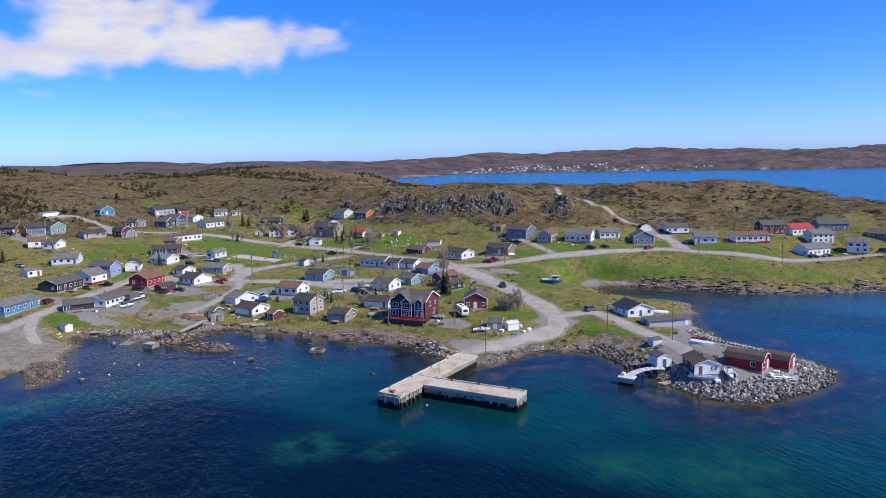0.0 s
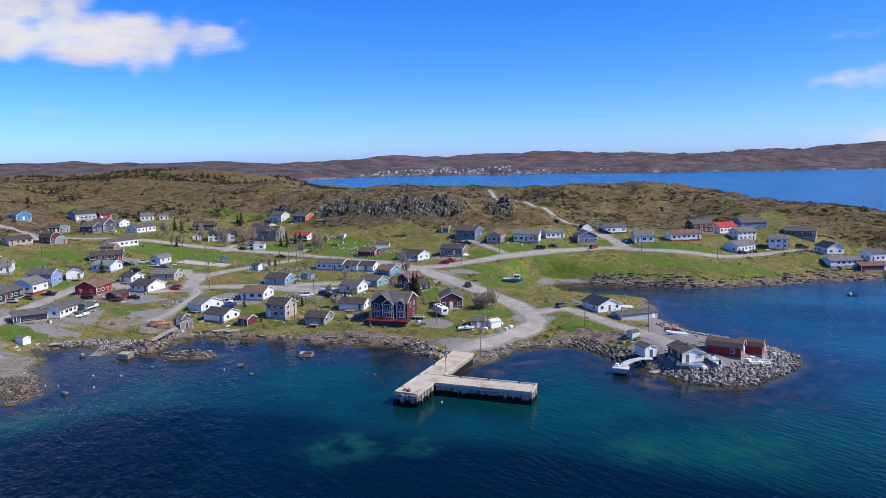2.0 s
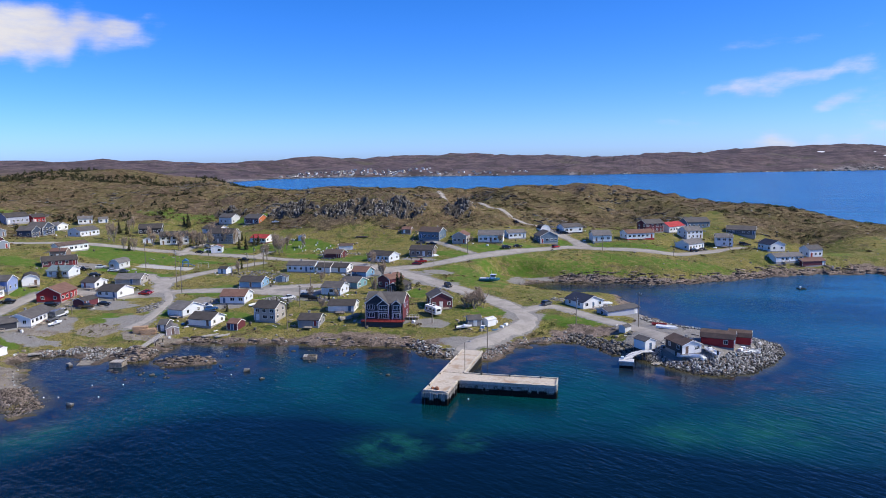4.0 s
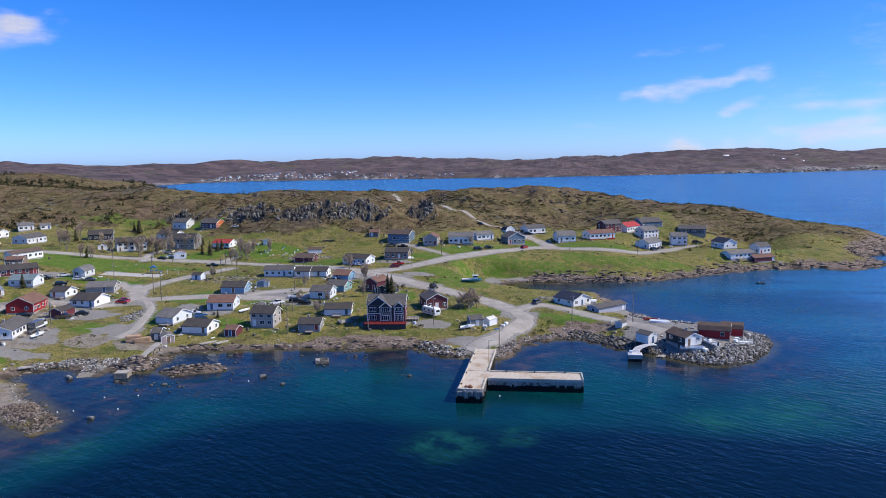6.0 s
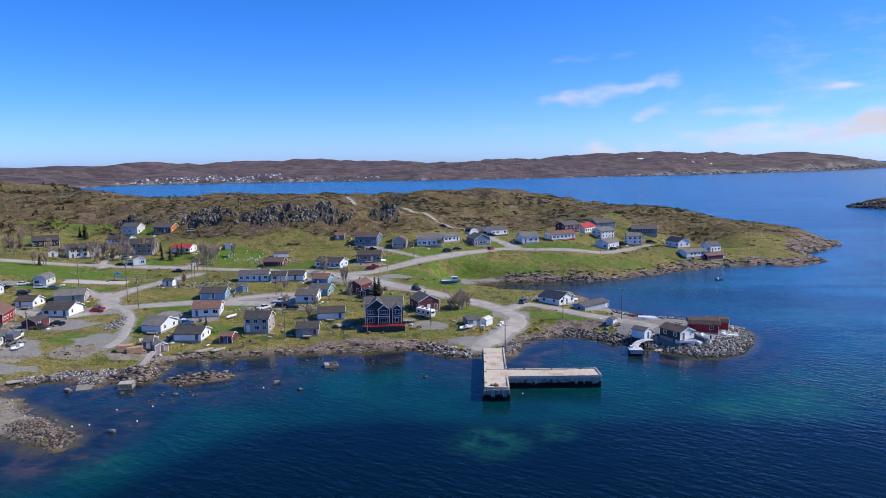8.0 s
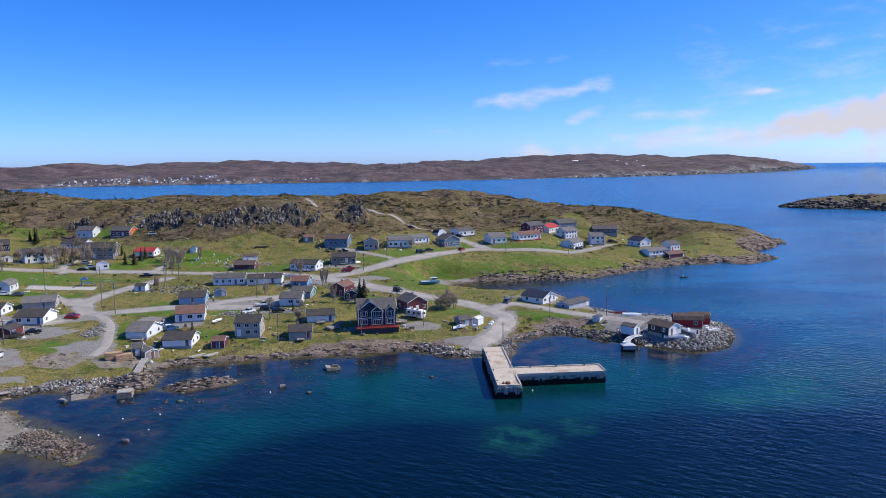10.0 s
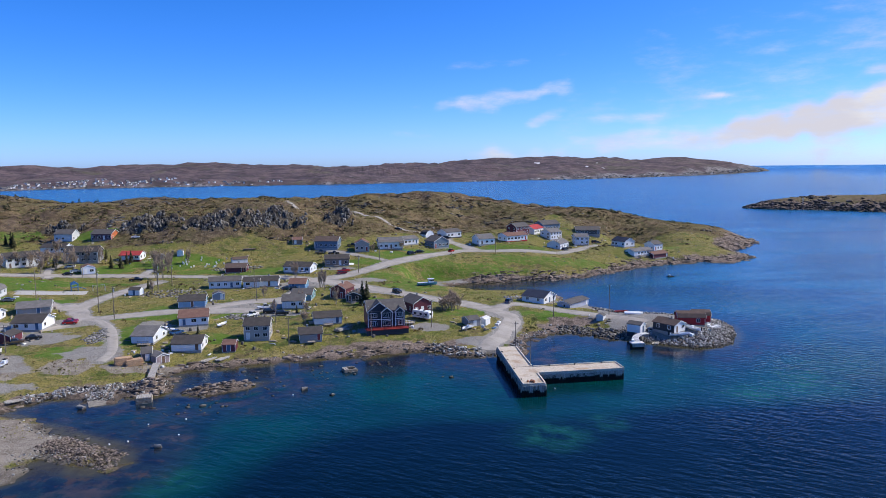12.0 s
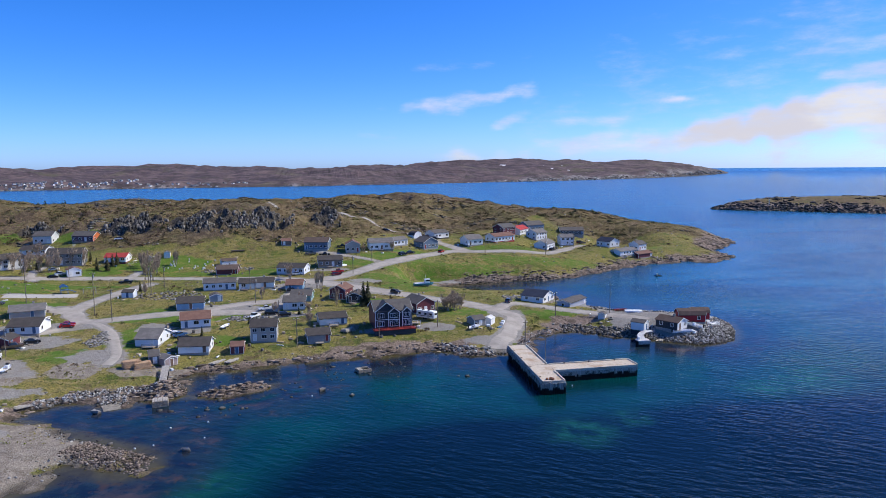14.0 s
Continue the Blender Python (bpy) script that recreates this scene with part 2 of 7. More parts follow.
knoll(-420.7, 211.8, 10.2, 80)
knoll(-304, 394.2, 8.7, 41)
knoll(-310.5, 314.8, 4.7, 47)
knoll(-372.7, 299.9, -10.6, 72)
knoll(-305.4, 362.5, -11.2, 36)
knoll(-35.1, 378, 4.3, 17)
knoll(-261.6, 353.3, -3.9, 36)
knoll(-209.3, 592.1, 6.6, 102)
knoll(-250.8, 359.4, 6.7, 40)
knoll(-204.8, 334.5, -7.3, 31)
knoll(-16, 359.5, -4.7, 17)
knoll(8.1, 343.1, 5.2, 21)
knoll(-258.5, 285, -5.6, 35)
knoll(-84, 340.5, -4.7, 19)
knoll(-120.1, 195.2, 2.2, 34)
knoll(-262.5, 171.9, -2.1, 16)
knoll(-236.1, 312.1, 2.5, 31)
knoll(-199.2, 352.4, 3.7, 30)
knoll(-798.6, 284.6, 14.6, 120)
knoll(-89.2, 356.3, 2, 19)

def smooth(a, b, v):
    s = np.clip((v - a) / (b - a), 0, 1)
    return s * s * (3 - 2 * s)

def relief(x, y):
    """The land's height with no fine detail, and the distance to the shore."""
    d = inside_distance(LAND, x, y)
    isle = inside_distance(ISLE, x, y)
    rise = np.full(x.shape, 0.8)
    for kx, ky, kh, kr in KNOLLS:
        rise = rise + kh * np.exp(-((x - kx) ** 2 + (y - ky) ** 2) / (2 * kr * kr))
    beyond = smooth(1150, 1700, y)
    far = 14 + 42 * smooth(60, 800, d) + 14 * np.sin(x / 330 + 1.0) * np.cos(y / 410) * smooth(100, 700, d) + 26 * smooth(300, 1800, x) + 5 * np.sin(x / 120) * np.sin(y / 150 + x / 300)
    rise = np.maximum(rise, 0.6) * (1 - beyond) + far * beyond
    reach = 11 + 45 * beyond + 12 * smooth(45, 80, x) * (y < 500)
    h = np.where(d > 0, rise * (1 - np.exp(-np.maximum(d, 0) / reach)), -np.minimum(9, 0.22 * -d))
    h = np.where(isle > 0, 17 * (1 - np.exp(-np.maximum(isle, 0) / 36)), np.where(isle > -40, np.maximum(h, -0.22 * -isle), h))
    for bx, by, ra, rb in ((-96, 284, 15, 15), (-66, 193, 15, 8)):
        flat = smooth(1.35, 0.8, np.hypot((x - bx) / ra, (y - by) / rb))
        h = np.where(d > 0, h * (1 - flat) + np.minimum(h, 0.25 + 0.09 * d) * flat, h)
    pool = np.hypot((x + 74) / 30, (y - 282) / 13)
    h = np.where((pool < 1) & (h < 0), np.maximum(h, -0.35 - 2.5 * smooth(0.6, 1.0, pool)), h)
    reef = np.maximum(inside_distance(REEF, x, y), inside_distance(SKERRY, x, y))
    h = np.where(reef > -6, np.maximum(h, np.where(reef > 0, 0.62, 0.35) * reef), h)
    return h, np.maximum(np.maximum(d, isle), reef)


TABLE = np.random.RandomState(7).rand(256, 256)


def grain(x, y, size, seed=0):
    """Smooth value noise from 0 to 1."""
    x, y = x / size + 17.3 * seed, y / size + 9.1 * seed
    i, j = np.floor(x).astype(int), np.floor(y).astype(int)
    u, v = x - i, y - j
    u, v = u * u * (3 - 2 * u), v * v * (3 - 2 * v)
    a, b = TABLE[i % 256, j % 256], TABLE[(i + 1) % 256, j % 256]
    c, d = TABLE[i % 256, (j + 1) % 256], TABLE[(i + 1) % 256, (j + 1) % 256]
    return (a * (1 - u) + b * u) * (1 - v) + (c * (1 - u) + d * u) * v


def lines(lo, hi, step, least, most):
    """Grid lines: even between lo and hi, wider and wider outside."""
    inner = list(np.arange(lo, hi, step))
    out, s, v = [], step, inner[-1]
    while v < most:
        s *= 1.032
        v += s
        out.append(min(v, most))
    left, s, v = [], step, lo
    while v > least:
        s *= 1.04
        v -= s
        left.append(max(v, least))
    return np.array(left[::-1] + inner + out)


GX, GY = lines(-312, 64, 1.6, -4900, 4700), lines(90, 408, 1.6, -900, 4900)
XX, YY = np.meshgrid(GX, GY, indexing="ij")
HH, DD = relief(XX, YY)


def lift(x, y):
    """The far rim of sea and land comes up to the eye's horizon."""
    r = np.hypot(x + 70, y)
    return 26 * np.clip((r - 3500) / 1450, 0, 1.2) ** 2


def crag_mask(x, y):
    m = np.zeros(x.shape)
    for cx, cy, rx, ry in ((-250, 360, 19, 10), (-208, 352, 24, 11), (-178, 356, 13, 8), (-147, 366, 9, 9), (-300, 372, 12, 5)):
        m = np.maximum(m, smooth(1.25, 0.6, np.hypot((x - cx) / rx, (y - cy) / ry)))
    return m * smooth(0.2, 0.45, 0.55 * grain(x, y, 7, 51) + 0.45 * grain(x, y, 3, 52) + 0.12 * m)


CRAG = crag_mask(XX, YY)
ledge = smooth(20, 60, XX) * (YY < 480) * (YY > 300)
rubble = (XX > -47) & (XX < 4) & (YY > 152) & (YY < 224)
shore_band = np.where(rubble, 0.25, 1.0) * (1 + 0.9 * ledge) * np.exp(-np.maximum(DD - 1, 0) / 5) * smooth(-10, -1, DD) * (YY < 1100)
ridged = 1 - np.abs(2 * grain(XX, YY, 4.3, 3) - 1)
HH = HH + shore_band * (1.5 * (grain(XX, YY, 3.4, 1) - 0.45) + 0.8 * (ridged - 0.6))
HH = HH + CRAG * (6.5 * (ridged - 0.5) + 4.5 * (grain(XX, YY, 6, 5) - 0.4))
hilly = smooth(16, 26, HH) * (DD > 0)
HH = HH + hilly * (4.5 * (grain(XX, YY, 28, 6) - 0.5) + 3.4 * (grain(XX, YY, 10, 8) - 0.5) + 1.5 * (grain(XX, YY, 4, 10) - 0.5)) + (DD > 8) * 0.35 * (grain(XX, YY, 11, 9) - 0.5)
far_rough = smooth(1500, 2200, YY) * (DD > 0)
HH = HH + far_rough * smooth(0, 90, DD) * (26 * (grain(XX, YY, 210, 11) - 0.5) + 17 * (grain(XX, YY, 90, 12) - 0.5) + 11 * (grain(XX, YY, 42, 14) - 0.5))
HH = HH + lift(XX, YY)
HEATH_LEVEL = HH.copy()
FELLS = []


def fell(x, y, height, reach):
    """A swell or dip of the open hills."""
    FELLS.append((x, y, height, reach))


fell(-445, 570, -14.1, 80)
fell(-445, 605, 5.8, 80)
fell(-480, 640, -11.7, 80)
fell(-690, 465, -29.9, 80)
fell(45, 465, 7.2, 25)
fell(-165, 500, -1.6, 80)
fell(-550, 920, -20.2, 80)
fell(-340, 535, -4.6, 45)
fell(-305, 465, -12.4, 25)
fell(-515, 605, -8.8, 80)
fell(-795, 885, -4.6, 80)
fell(150, 430, 15.7, 25)
fell(45, 395, -13.2, 25)
fell(-795, 675, -9.6, 45)
fell(-375, 570, -15.7, 25)
fell(-375, 535, -11.7, 25)
fell(-60, 430, -5.4, 25)
fell(-410, 745, -11.3, 80)
fell(-60, 465, -7.5, 25)
fell(-515, 780, -13.0, 25)
fell(-620, 885, -10.4, 25)
fell(-165, 535, -7.8, 25)
fell(-655, 780, -22.8, 25)
fell(-585, 710, -6.7, 25)
fell(-165, 430, -11.6, 25)
fell(10, 465, 1.8, 25)
fell(-865, 605, 2.6, 25)
fell(-60, 535, 2.9, 25)
fell(10, 535, -9.8, 25)
fell(-680, 300, 4.5, 50)
fell(-550, 815, -2.1, 25)
fell(-655, 850, -10.6, 45)
fell(6, 402, 4.5, 15)
fell(-1950, 2500, -39.7, 350)
fell(-3000, 4000, -37.6, 350)
fell(600, 4000, 35.7, 350)
fell(-4050, 2800, -32.7, 350)
fell(-2850, 4000, -32.6, 350)
fell(-3600, 3400, -40.0, 350)
fell(-2400, 3400, -26.0, 350)
fell(-4050, 2500, -40.0, 350)
fell(1800, 4000, 22.2, 200)
fell(-2700, 1900, -17.7, 350)
fell(-300, 3700, -12.6, 350)
fell(-3450, 1900, -20.3, 350)
fell(-1050, 3700, 16.4, 110)
fell(1200, 4000, -15.2, 110)
fell(0, 4300, 11.8, 200)
fell(-900, 4000, -16.9, 110)
fell(-1650, 2500, -10.0, 110)
fell(-2850, 4300, -24.7, 110)
fell(600, 4300, -15.4, 110)
fell(-3900, 3400, -24.7, 350)
fell(-1500, 2800, 8.2, 110)
fell(-1200, 2800, -8, 110)
fell(-300, 4300, -10.6, 200)
fell(-150, 3100, -4.0, 200)
fell(750, 4000, 17.4, 110)
fell(600, 4000, -20.0, 110)
fell(-750, 3700, -15.4, 110)
fell(-2700, 4300, 5.8, 200)
fell(-2250, 4300, -1.2, 350)
for kx, ky, kh, kr in FELLS:
    far_one = ky > 1300
    near_x, near_y = np.abs(GX - kx) < 4 * kr, np.abs(GY - ky) < 4 * kr
    at = np.ix_(near_x, near_y)
    HH[at] += kh * np.exp(-((XX[at] - kx) ** 2 + (YY[at] - ky) ** 2) / (2 * kr * kr)) * smooth(0, 160 if far_one else 60, DD[at])
HH = np.where(DD > 4, np.maximum(HH, 0.4), HH)


def ground_z(x, y):
    """The height of the finished ground."""
    i = int(np.clip(np.searchsorted(GX, x) - 1, 0, len(GX) - 2))
    j = int(np.clip(np.searchsorted(GY, y) - 1, 0, len(GY) - 2))
    u, v = (x - GX[i]) / (GX[i + 1] - GX[i]), (y - GY[j]) / (GY[j + 1] - GY[j])
    return float((HH[i, j] * (1 - u) + HH[i + 1, j] * u) * (1 - v) + (HH[i, j + 1] * (1 - u) + HH[i + 1, j + 1] * u) * v)

# ---- roads and ground cover, as a plan ----
ROADS, PATCHES = [], []


def road(name, width, points):
    ROADS.append((name, width, points))


def patch(kind, x, y, rx, ry):
    PATCHES.append((kind, x, y, rx, ry))


road("shore_lane", 5, [(-233, 113), (-234, 117), (-239, 128), (-245, 141), (-255, 158), (-262, 175), (-264, 186)])
road("upper_road", 6.5, [(-352, 233), (-340, 248), (-325, 262), (-307, 270), (-287, 276), (-265, 283), (-235, 285), (-203, 281), (-171, 272), (-153, 264)])
road("main_road", 8, [(-153, 264), (-135, 254), (-120, 244), (-105, 232), (-92, 220), (-84, 210)])
road("wharf_road", 6.5, [(-84, 210), (-80, 202), (-82, 195), (-87, 182), (-92, 173), (-94, 168)])
road("bank_road", 6, [(-154, 264), (-143, 270), (-134, 278), (-125, 289), (-116, 300), (-104, 311), (-92, 324), (-80, 335), (-62, 331), (-45, 330), (-28, 333), (-18, 345), (-7, 358)])
road("bank_road_end", 5, [(-16, 354), (-6, 362), (5, 369)])
road("point_road", 5, [(-84, 211), (-77, 221), (-69, 218), (-59, 210), (-46, 199), (-37, 187)])
road("hill_track", 3.0, [(-187, 463), (-172, 440), (-156, 412), (-142, 392), (-128, 381), (-117, 375), (-106.5, 369.5), (-95.5, 365), (-87, 360), (-81, 349), (-75, 338)])
road("loop_road", 5.5, [(-219, 270), (-225, 253), (-229, 238), (-231, 225), (-230, 213), (-222, 205), (-214, 209), (-199, 214), (-180, 215), (-166, 217), (-161, 231), (-159, 243)])
road("down_lane", 3.2, [(-221, 205), (-213, 195), (-209, 186), (-204, 171), (-204, 162)])
road("west_lane", 4.5, [(-232, 216), (-240, 221), (-246, 226)])
road("upper_left", 4, [(-348, 232), (-369, 243), (-394, 251), (-412, 248), (-411, 236)])
road("spit_road", 3.6, [(-239, 130), (-232, 125), (-225, 121), (-212, 116)])
road("lot_lane", 4.5, [(-264, 186), (-252, 194), (-233, 192), (-227, 202), (-228, 213), (-237, 224)])
road("drive_a", 3, [(-156, 327), (-142, 317), (-132, 307), (-123, 300)])
road("drive_b", 3.5, [(-230, 298), (-231, 292), (-231, 285)])
road("drive_c", 4, [(-90, 357), (-78, 348), (-71, 335)])
road("loop_lot", 5.5, [(-187, 218), (-175, 227), (-162, 232), (-158, 242), (-158, 255)])
road("drive_d", 3, [(-267, 276), (-274, 293), (-274, 305)])
road("drive_e", 3, [(-190, 262), (-187, 273)])

patch("lawn", -229, 307, 20, 8)
patch("lawn", -220, 315, 16, 8)
patch("lawn", -283, 252, 26, 14)
patch("lawn", -183, 280, 12, 6)
patch("lawn", -201, 215, 10, 6)
patch("lawn", -210, 208, 6, 4)
patch("lawn", -177, 289, 14, 6)
patch("lawn", -118, 312, 14, 7)
patch("lawn", -134, 296, 12, 5)
patch("lawn", -100, 324, 16, 4)
patch("lawn", -87, 342, 8, 6)
patch("lawn", -54, 340, 22, 7)
patch("lawn", -278, 360, 18, 6)
patch("lawn", -253, 293, 16, 7)
patch("lawn", -248, 297, 14, 8)
patch("lawn", -306, 214, 16, 8)
patch("lawn", -129, 229, 6, 5)
patch("sward", -96, 208, 10, 6)
patch("lawn", -76, 208, 9, 4)
patch("lawn", -65, 205, 9, 5)
patch("lawn", -305, 191, 8, 10)
patch("lawn", -270, 185, 8, 5)
patch("lawn", -232, 135, 12, 6)
patch("lawn", -176, 208, 9, 4)
patch("lawn", -198, 207, 10, 4)
patch("lawn", -202, 196, 7, 6)
patch("lawn", -273, 264, 40, 8)
patch("lawn", -258, 227, 24, 6)
patch("lawn", -282, 250, 30, 6)
patch("lawn", -176, 183, 8, 5)
patch("lawn", -187, 178, 5, 4)
patch("lawn", -204, 183, 6, 7)
patch("lawn", -216, 169, 7, 7)
patch("lawn", -127, 224, 8, 5)
patch("lawn", -90, 208, 8, 4)
patch("sward", -122, 269, 12, 8)
patch("sward", -334, 368, 30, 8)
patch("sward", -432, 325, 30, 10)
patch("sward", 43, 365, 14, 5)
patch("sward", 16, 375, 10, 4)
patch("sward", -83, 301, 34, 7)
patch("sward", -47, 314, 30, 7)
patch("sward", -112, 288, 16, 7)
patch("sward", -22, 318, 20, 5)
patch("lawn", -204, 294, 16, 6)
patch("sward", -120, 305, 12, 4)
patch("sward", -112, 254, 14, 12)
patch("gravel", -124, 247, 14, 7)
patch("gravel", -82, 206, 9, 9)
patch("gravel", -94, 175, 10, 5)
patch("gravel", -40, 190, 12, 8)
patch("gravel", -32, 178, 16, 8)
patch("gravel", -14, 191, 8, 10)
patch("gravel", -49, 225, 8, 8)
patch("gravel", -182, 220, 20, 6)
patch("gravel", -187, 194, 8, 6)
patch("gravel", -244, 196, 14, 7)
patch("gravel", -232, 162, 10, 6)
patch("gravel", -228, 143, 16, 5)
patch("gravel", -257, 148, 8, 5)
patch("gravel", -227, 200, 10, 6)
patch("gravel", -228, 183, 14, 8)
patch("gravel", -226, 156, 8, 8)
patch("gravel", -160, 209, 12, 4)
patch("gravel", -256, 244, 14, 4)
patch("gravel", -253, 243, 16, 4)
patch("gravel", -63, 230, 14, 5)
patch("gravel", -92, 361, 10, 6)
patch("gravel", -145, 284, 12, 4)
patch("gravel", -127, 187, 12, 5)
patch("gravel", -110, 189, 8, 5)
patch("gravel", -40, 200, 14, 5)
patch("gravel", -128, 265, 10, 4)
patch("gravel", -356, 190, 20, 5)
patch("gravel", -279, 227, 14, 6)
patch("gravel", -208, 170, 10, 8)
patch("gravel", -200, 198, 8, 8)
patch("gravel", -160, 255, 16, 6)
patch("gravel", -143, 259, 14, 6)
patch("pebble", -121, 174, 30, 5)
patch("pebble", -59, 197, 14, 6)
patch("pebble", -85, 178, 14, 5)


def rounded(points, step=2.0):
    """A smooth line through points, with even steps."""
    p = [Vector((*q, 0)) for q in points]
    p = [2 * p[0] - p[1]] + p + [2 * p[-1] - p[-2]]
    out = []
    for i in range(1, len(p) - 2):
        n = max(2, int((p[i + 1] - p[i]).length / step))
        for k in range(n):
            s = k / n
            out.append(0.5 * ((2 * p[i]) + (p[i + 1] - p[i - 1]) * s + (2 * p[i - 1] - 5 * p[i] + 4 * p[i + 1] - p[i + 2]) * s * s + (3 * p[i] - p[i - 1] - 3 * p[i + 1] + p[i + 2]) * s ** 3))
    return out + [p[-2]]


ROAD_DIST = np.full(XX.shape, 99.0)
near = (XX > -430) & (XX < 130) & (YY > 80) & (YY < 470)
for _, width, points in ROADS:
    for q in rounded(points, 2.5):
        ROAD_DIST[near] = np.minimum(ROAD_DIST[near], np.hypot(XX[near] - q.x, YY[near] - q.y) - width / 2)
patch("gravel", -99, 286, 5, 9)
patch("gravel", -90, 293, 8, 2.5)
patch("dirt", -215, 110, 46, 18)
patch("dirt", -191, 158, 12, 5)
patch("dirt", -211, 158, 9, 7)
patch("dirt", -204, 166, 6, 5)
patch("dirt", -228, 150, 12, 8)
patch("dirt", -222, 93, 42, 12)
patch("dirt", -243, 178, 12, 6)
patch("pebble", -64, 195, 14, 6)
COVER = {}
ragged = 0.5 * grain(XX, YY, 7, 21) + 0.5 * grain(XX, YY, 2.6, 22)
for kind in ("lawn", "sward", "gravel", "pebble", "dirt"):
    m = np.zeros(XX.shape)
    for k, x, y, rx, ry in PATCHES:
        if k == kind:
            m = np.maximum(m, smooth(1.25, 0.75, np.hypot((XX - x) / rx, (YY - y) / ry) * (1.0 if kind in ("lawn", "sward") else 1.25) + 1.0 * (ragged - 0.5)))
    COVER[kind] = m
COVER["lawn"] = np.maximum(0.92 * COVER["lawn"], 0.58 * COVER["sward"])
heath = smooth(15.5, 22, HEATH_LEVEL + 7 * (grain(XX, YY, 22, 23) - 0.5) + 3 * (grain(XX, YY, 6, 24) - 0.5))
heath = np.where(YY > 1000, 1, heath)
heath = np.where((XX > -10) & (YY > 365) & (YY < 600), np.maximum(heath, smooth(9.5, 13.5, HEATH_LEVEL + 5 * (grain(XX, YY, 14, 26) - 0.5)) * smooth(-14, 18, XX) * smooth(398, 418, YY + 8 * (ragged - 0.5))), heath)
heath = np.where((XX > 30) & (YY < 600), np.maximum(heath, smooth(404, 418, YY + 10 * (ragged - 0.5) + 0.16 * (XX - 90))), heath)
heath = np.where((XX > 300) & (YY < 1000), 1.0, heath)
heath = heath * (1 - 0.85 * COVER["lawn"])
bare = smooth(5.5, 1.8, DD + 4 * (ragged - 0.5)) * (DD > -30)
bare = np.where((XX < -165) & (XX > -260) & (YY < 128), np.maximum(bare * 0.5, 0.3), bare)
rock = np.maximum.reduce([bare, 0.9 * CRAG, COVER["pebble"] * 0.9])
headland_rock = smooth(17 + 9 * smooth(85, 120, XX), 5, DD + 8 * (ragged - 0.5)) * (XX > 50) * (YY < 480) * (DD > 0)
rock = np.maximum(rock, headland_rock)
on_point = (XX > -47) & (XX < 4) & (YY > 152) & (YY < 224)
rock = np.where(on_point, smooth(9.5, 7.5, DD), rock)
cliffs = smooth(100, 900, XX)
rock = np.where(YY > 1500, 0.85 * smooth(34 + 120 * cliffs, 6, DD + (14 + 130 * cliffs) * (grain(XX, YY, 75, 53) - 0.5)), rock)
rock = np.where((XX > 300) & (YY < 1000) & (DD < 26), 0.9, rock)
gravel = np.maximum(COVER["gravel"] * 0.85, smooth(2.2, -0.3, ROAD_DIST) * 0.9)
gravel = np.where(on_point & (DD > 7), np.maximum(gravel, 0.75), gravel)

# ---- ground ----
g = Shader("ground", 0.95, 0, 0.15)
lawn_f, gravel_f, rock_f = (g.attr("cover", k) for k in ("Red", "Green", "Blue"))
heath_f = g.attr("heath")
fine, mid, wide = g.noise(2.2, 5, 0.7), g.noise(0.35, 5, 0.65), g.noise(0.05, 4, 0.6)
meadow = g.mix(g.span(wide, 0.4, 0.62), (0.275, 0.225, 0.066), (0.165, 0.185, 0.034))
meadow = g.mix(g.span(mid, 0.45, 0.68), meadow, (0.31, 0.25, 0.115))
meadow = g.mix(g.span(g.noise(0.11, 6, 0.7), 0.54, 0.64, 0, 0.9), meadow, (0.155, 0.112, 0.062))
meadow = g.mix(g.span(g.noise(0.16, 6, 0.7), 0.53, 0.62, 0, 0.85), meadow, (0.075, 0.115, 0.02))
meadow = g.mix(g.span(fine, 0.46, 0.62), meadow, (0.075, 0.078, 0.024))
meadow = g.mix(g.span(g.noise(0.75, 6, 0.75), 0.56, 0.64, 0, 0.85), meadow, (0.05, 0.052, 0.02))
meadow = g.mix(g.span(g.noise(0.9, 5, 0.75, g.stretch(1.1, 0.9, 1.0)), 0.62, 0.68, 0, 0.8), meadow, (0.4, 0.36, 0.26))
lawn_c = g.mix(g.span(mid, 0.35, 0.7), (0.075, 0.15, 0.016), (0.13, 0.185, 0.032))
lawn_c = g.mix(g.span(fine, 0.48, 0.72), lawn_c, (0.06, 0.1, 0.014))
patchy = g.noise(0.028, 6, 0.68)
heath_c = g.mix(g.span(patchy, 0.42, 0.58), (0.15, 0.105, 0.056), (0.15, 0.125, 0.048))
heath_c = g.mix(g.span(g.noise(0.019, 5, 0.65, g.stretch(1.0, 1.3, 1.0)), 0.5, 0.62, 0, 0.8), heath_c, (0.135, 0.092, 0.072))
heath_c = g.mix(g.span(mid, 0.46, 0.62, 0, 0.8), heath_c, (0.27, 0.2, 0.115))
heath_c = g.mix(g.span(g.noise(0.13, 6, 0.72), 0.55, 0.64, 0, 0.65), heath_c, (0.1, 0.115, 0.03))
heath_c = g.mix(g.span(fine, 0.48, 0.62), heath_c, (0.05, 0.042, 0.02))
heath_c = g.mix(g.span(g.noise(0.09, 7, 0.75), 0.54, 0.63, 0, 0.8), heath_c, (0.055, 0.045, 0.024))
heath_c = g.mix(g.span(g.noise(0.21, 6, 0.75), 0.64, 0.69, 0, 0.9), heath_c, (0.33, 0.295, 0.24))
far_f = g.attr("across")
# distance haze painted into the far hills as a purplish grey-brown
heath_c = g.mix(far_f, heath_c, g.mix(g.span(g.noise(0.012, 6, 0.7), 0.38, 0.62), (0.06, 0.045, 0.053), (0.155, 0.112, 0.112)))
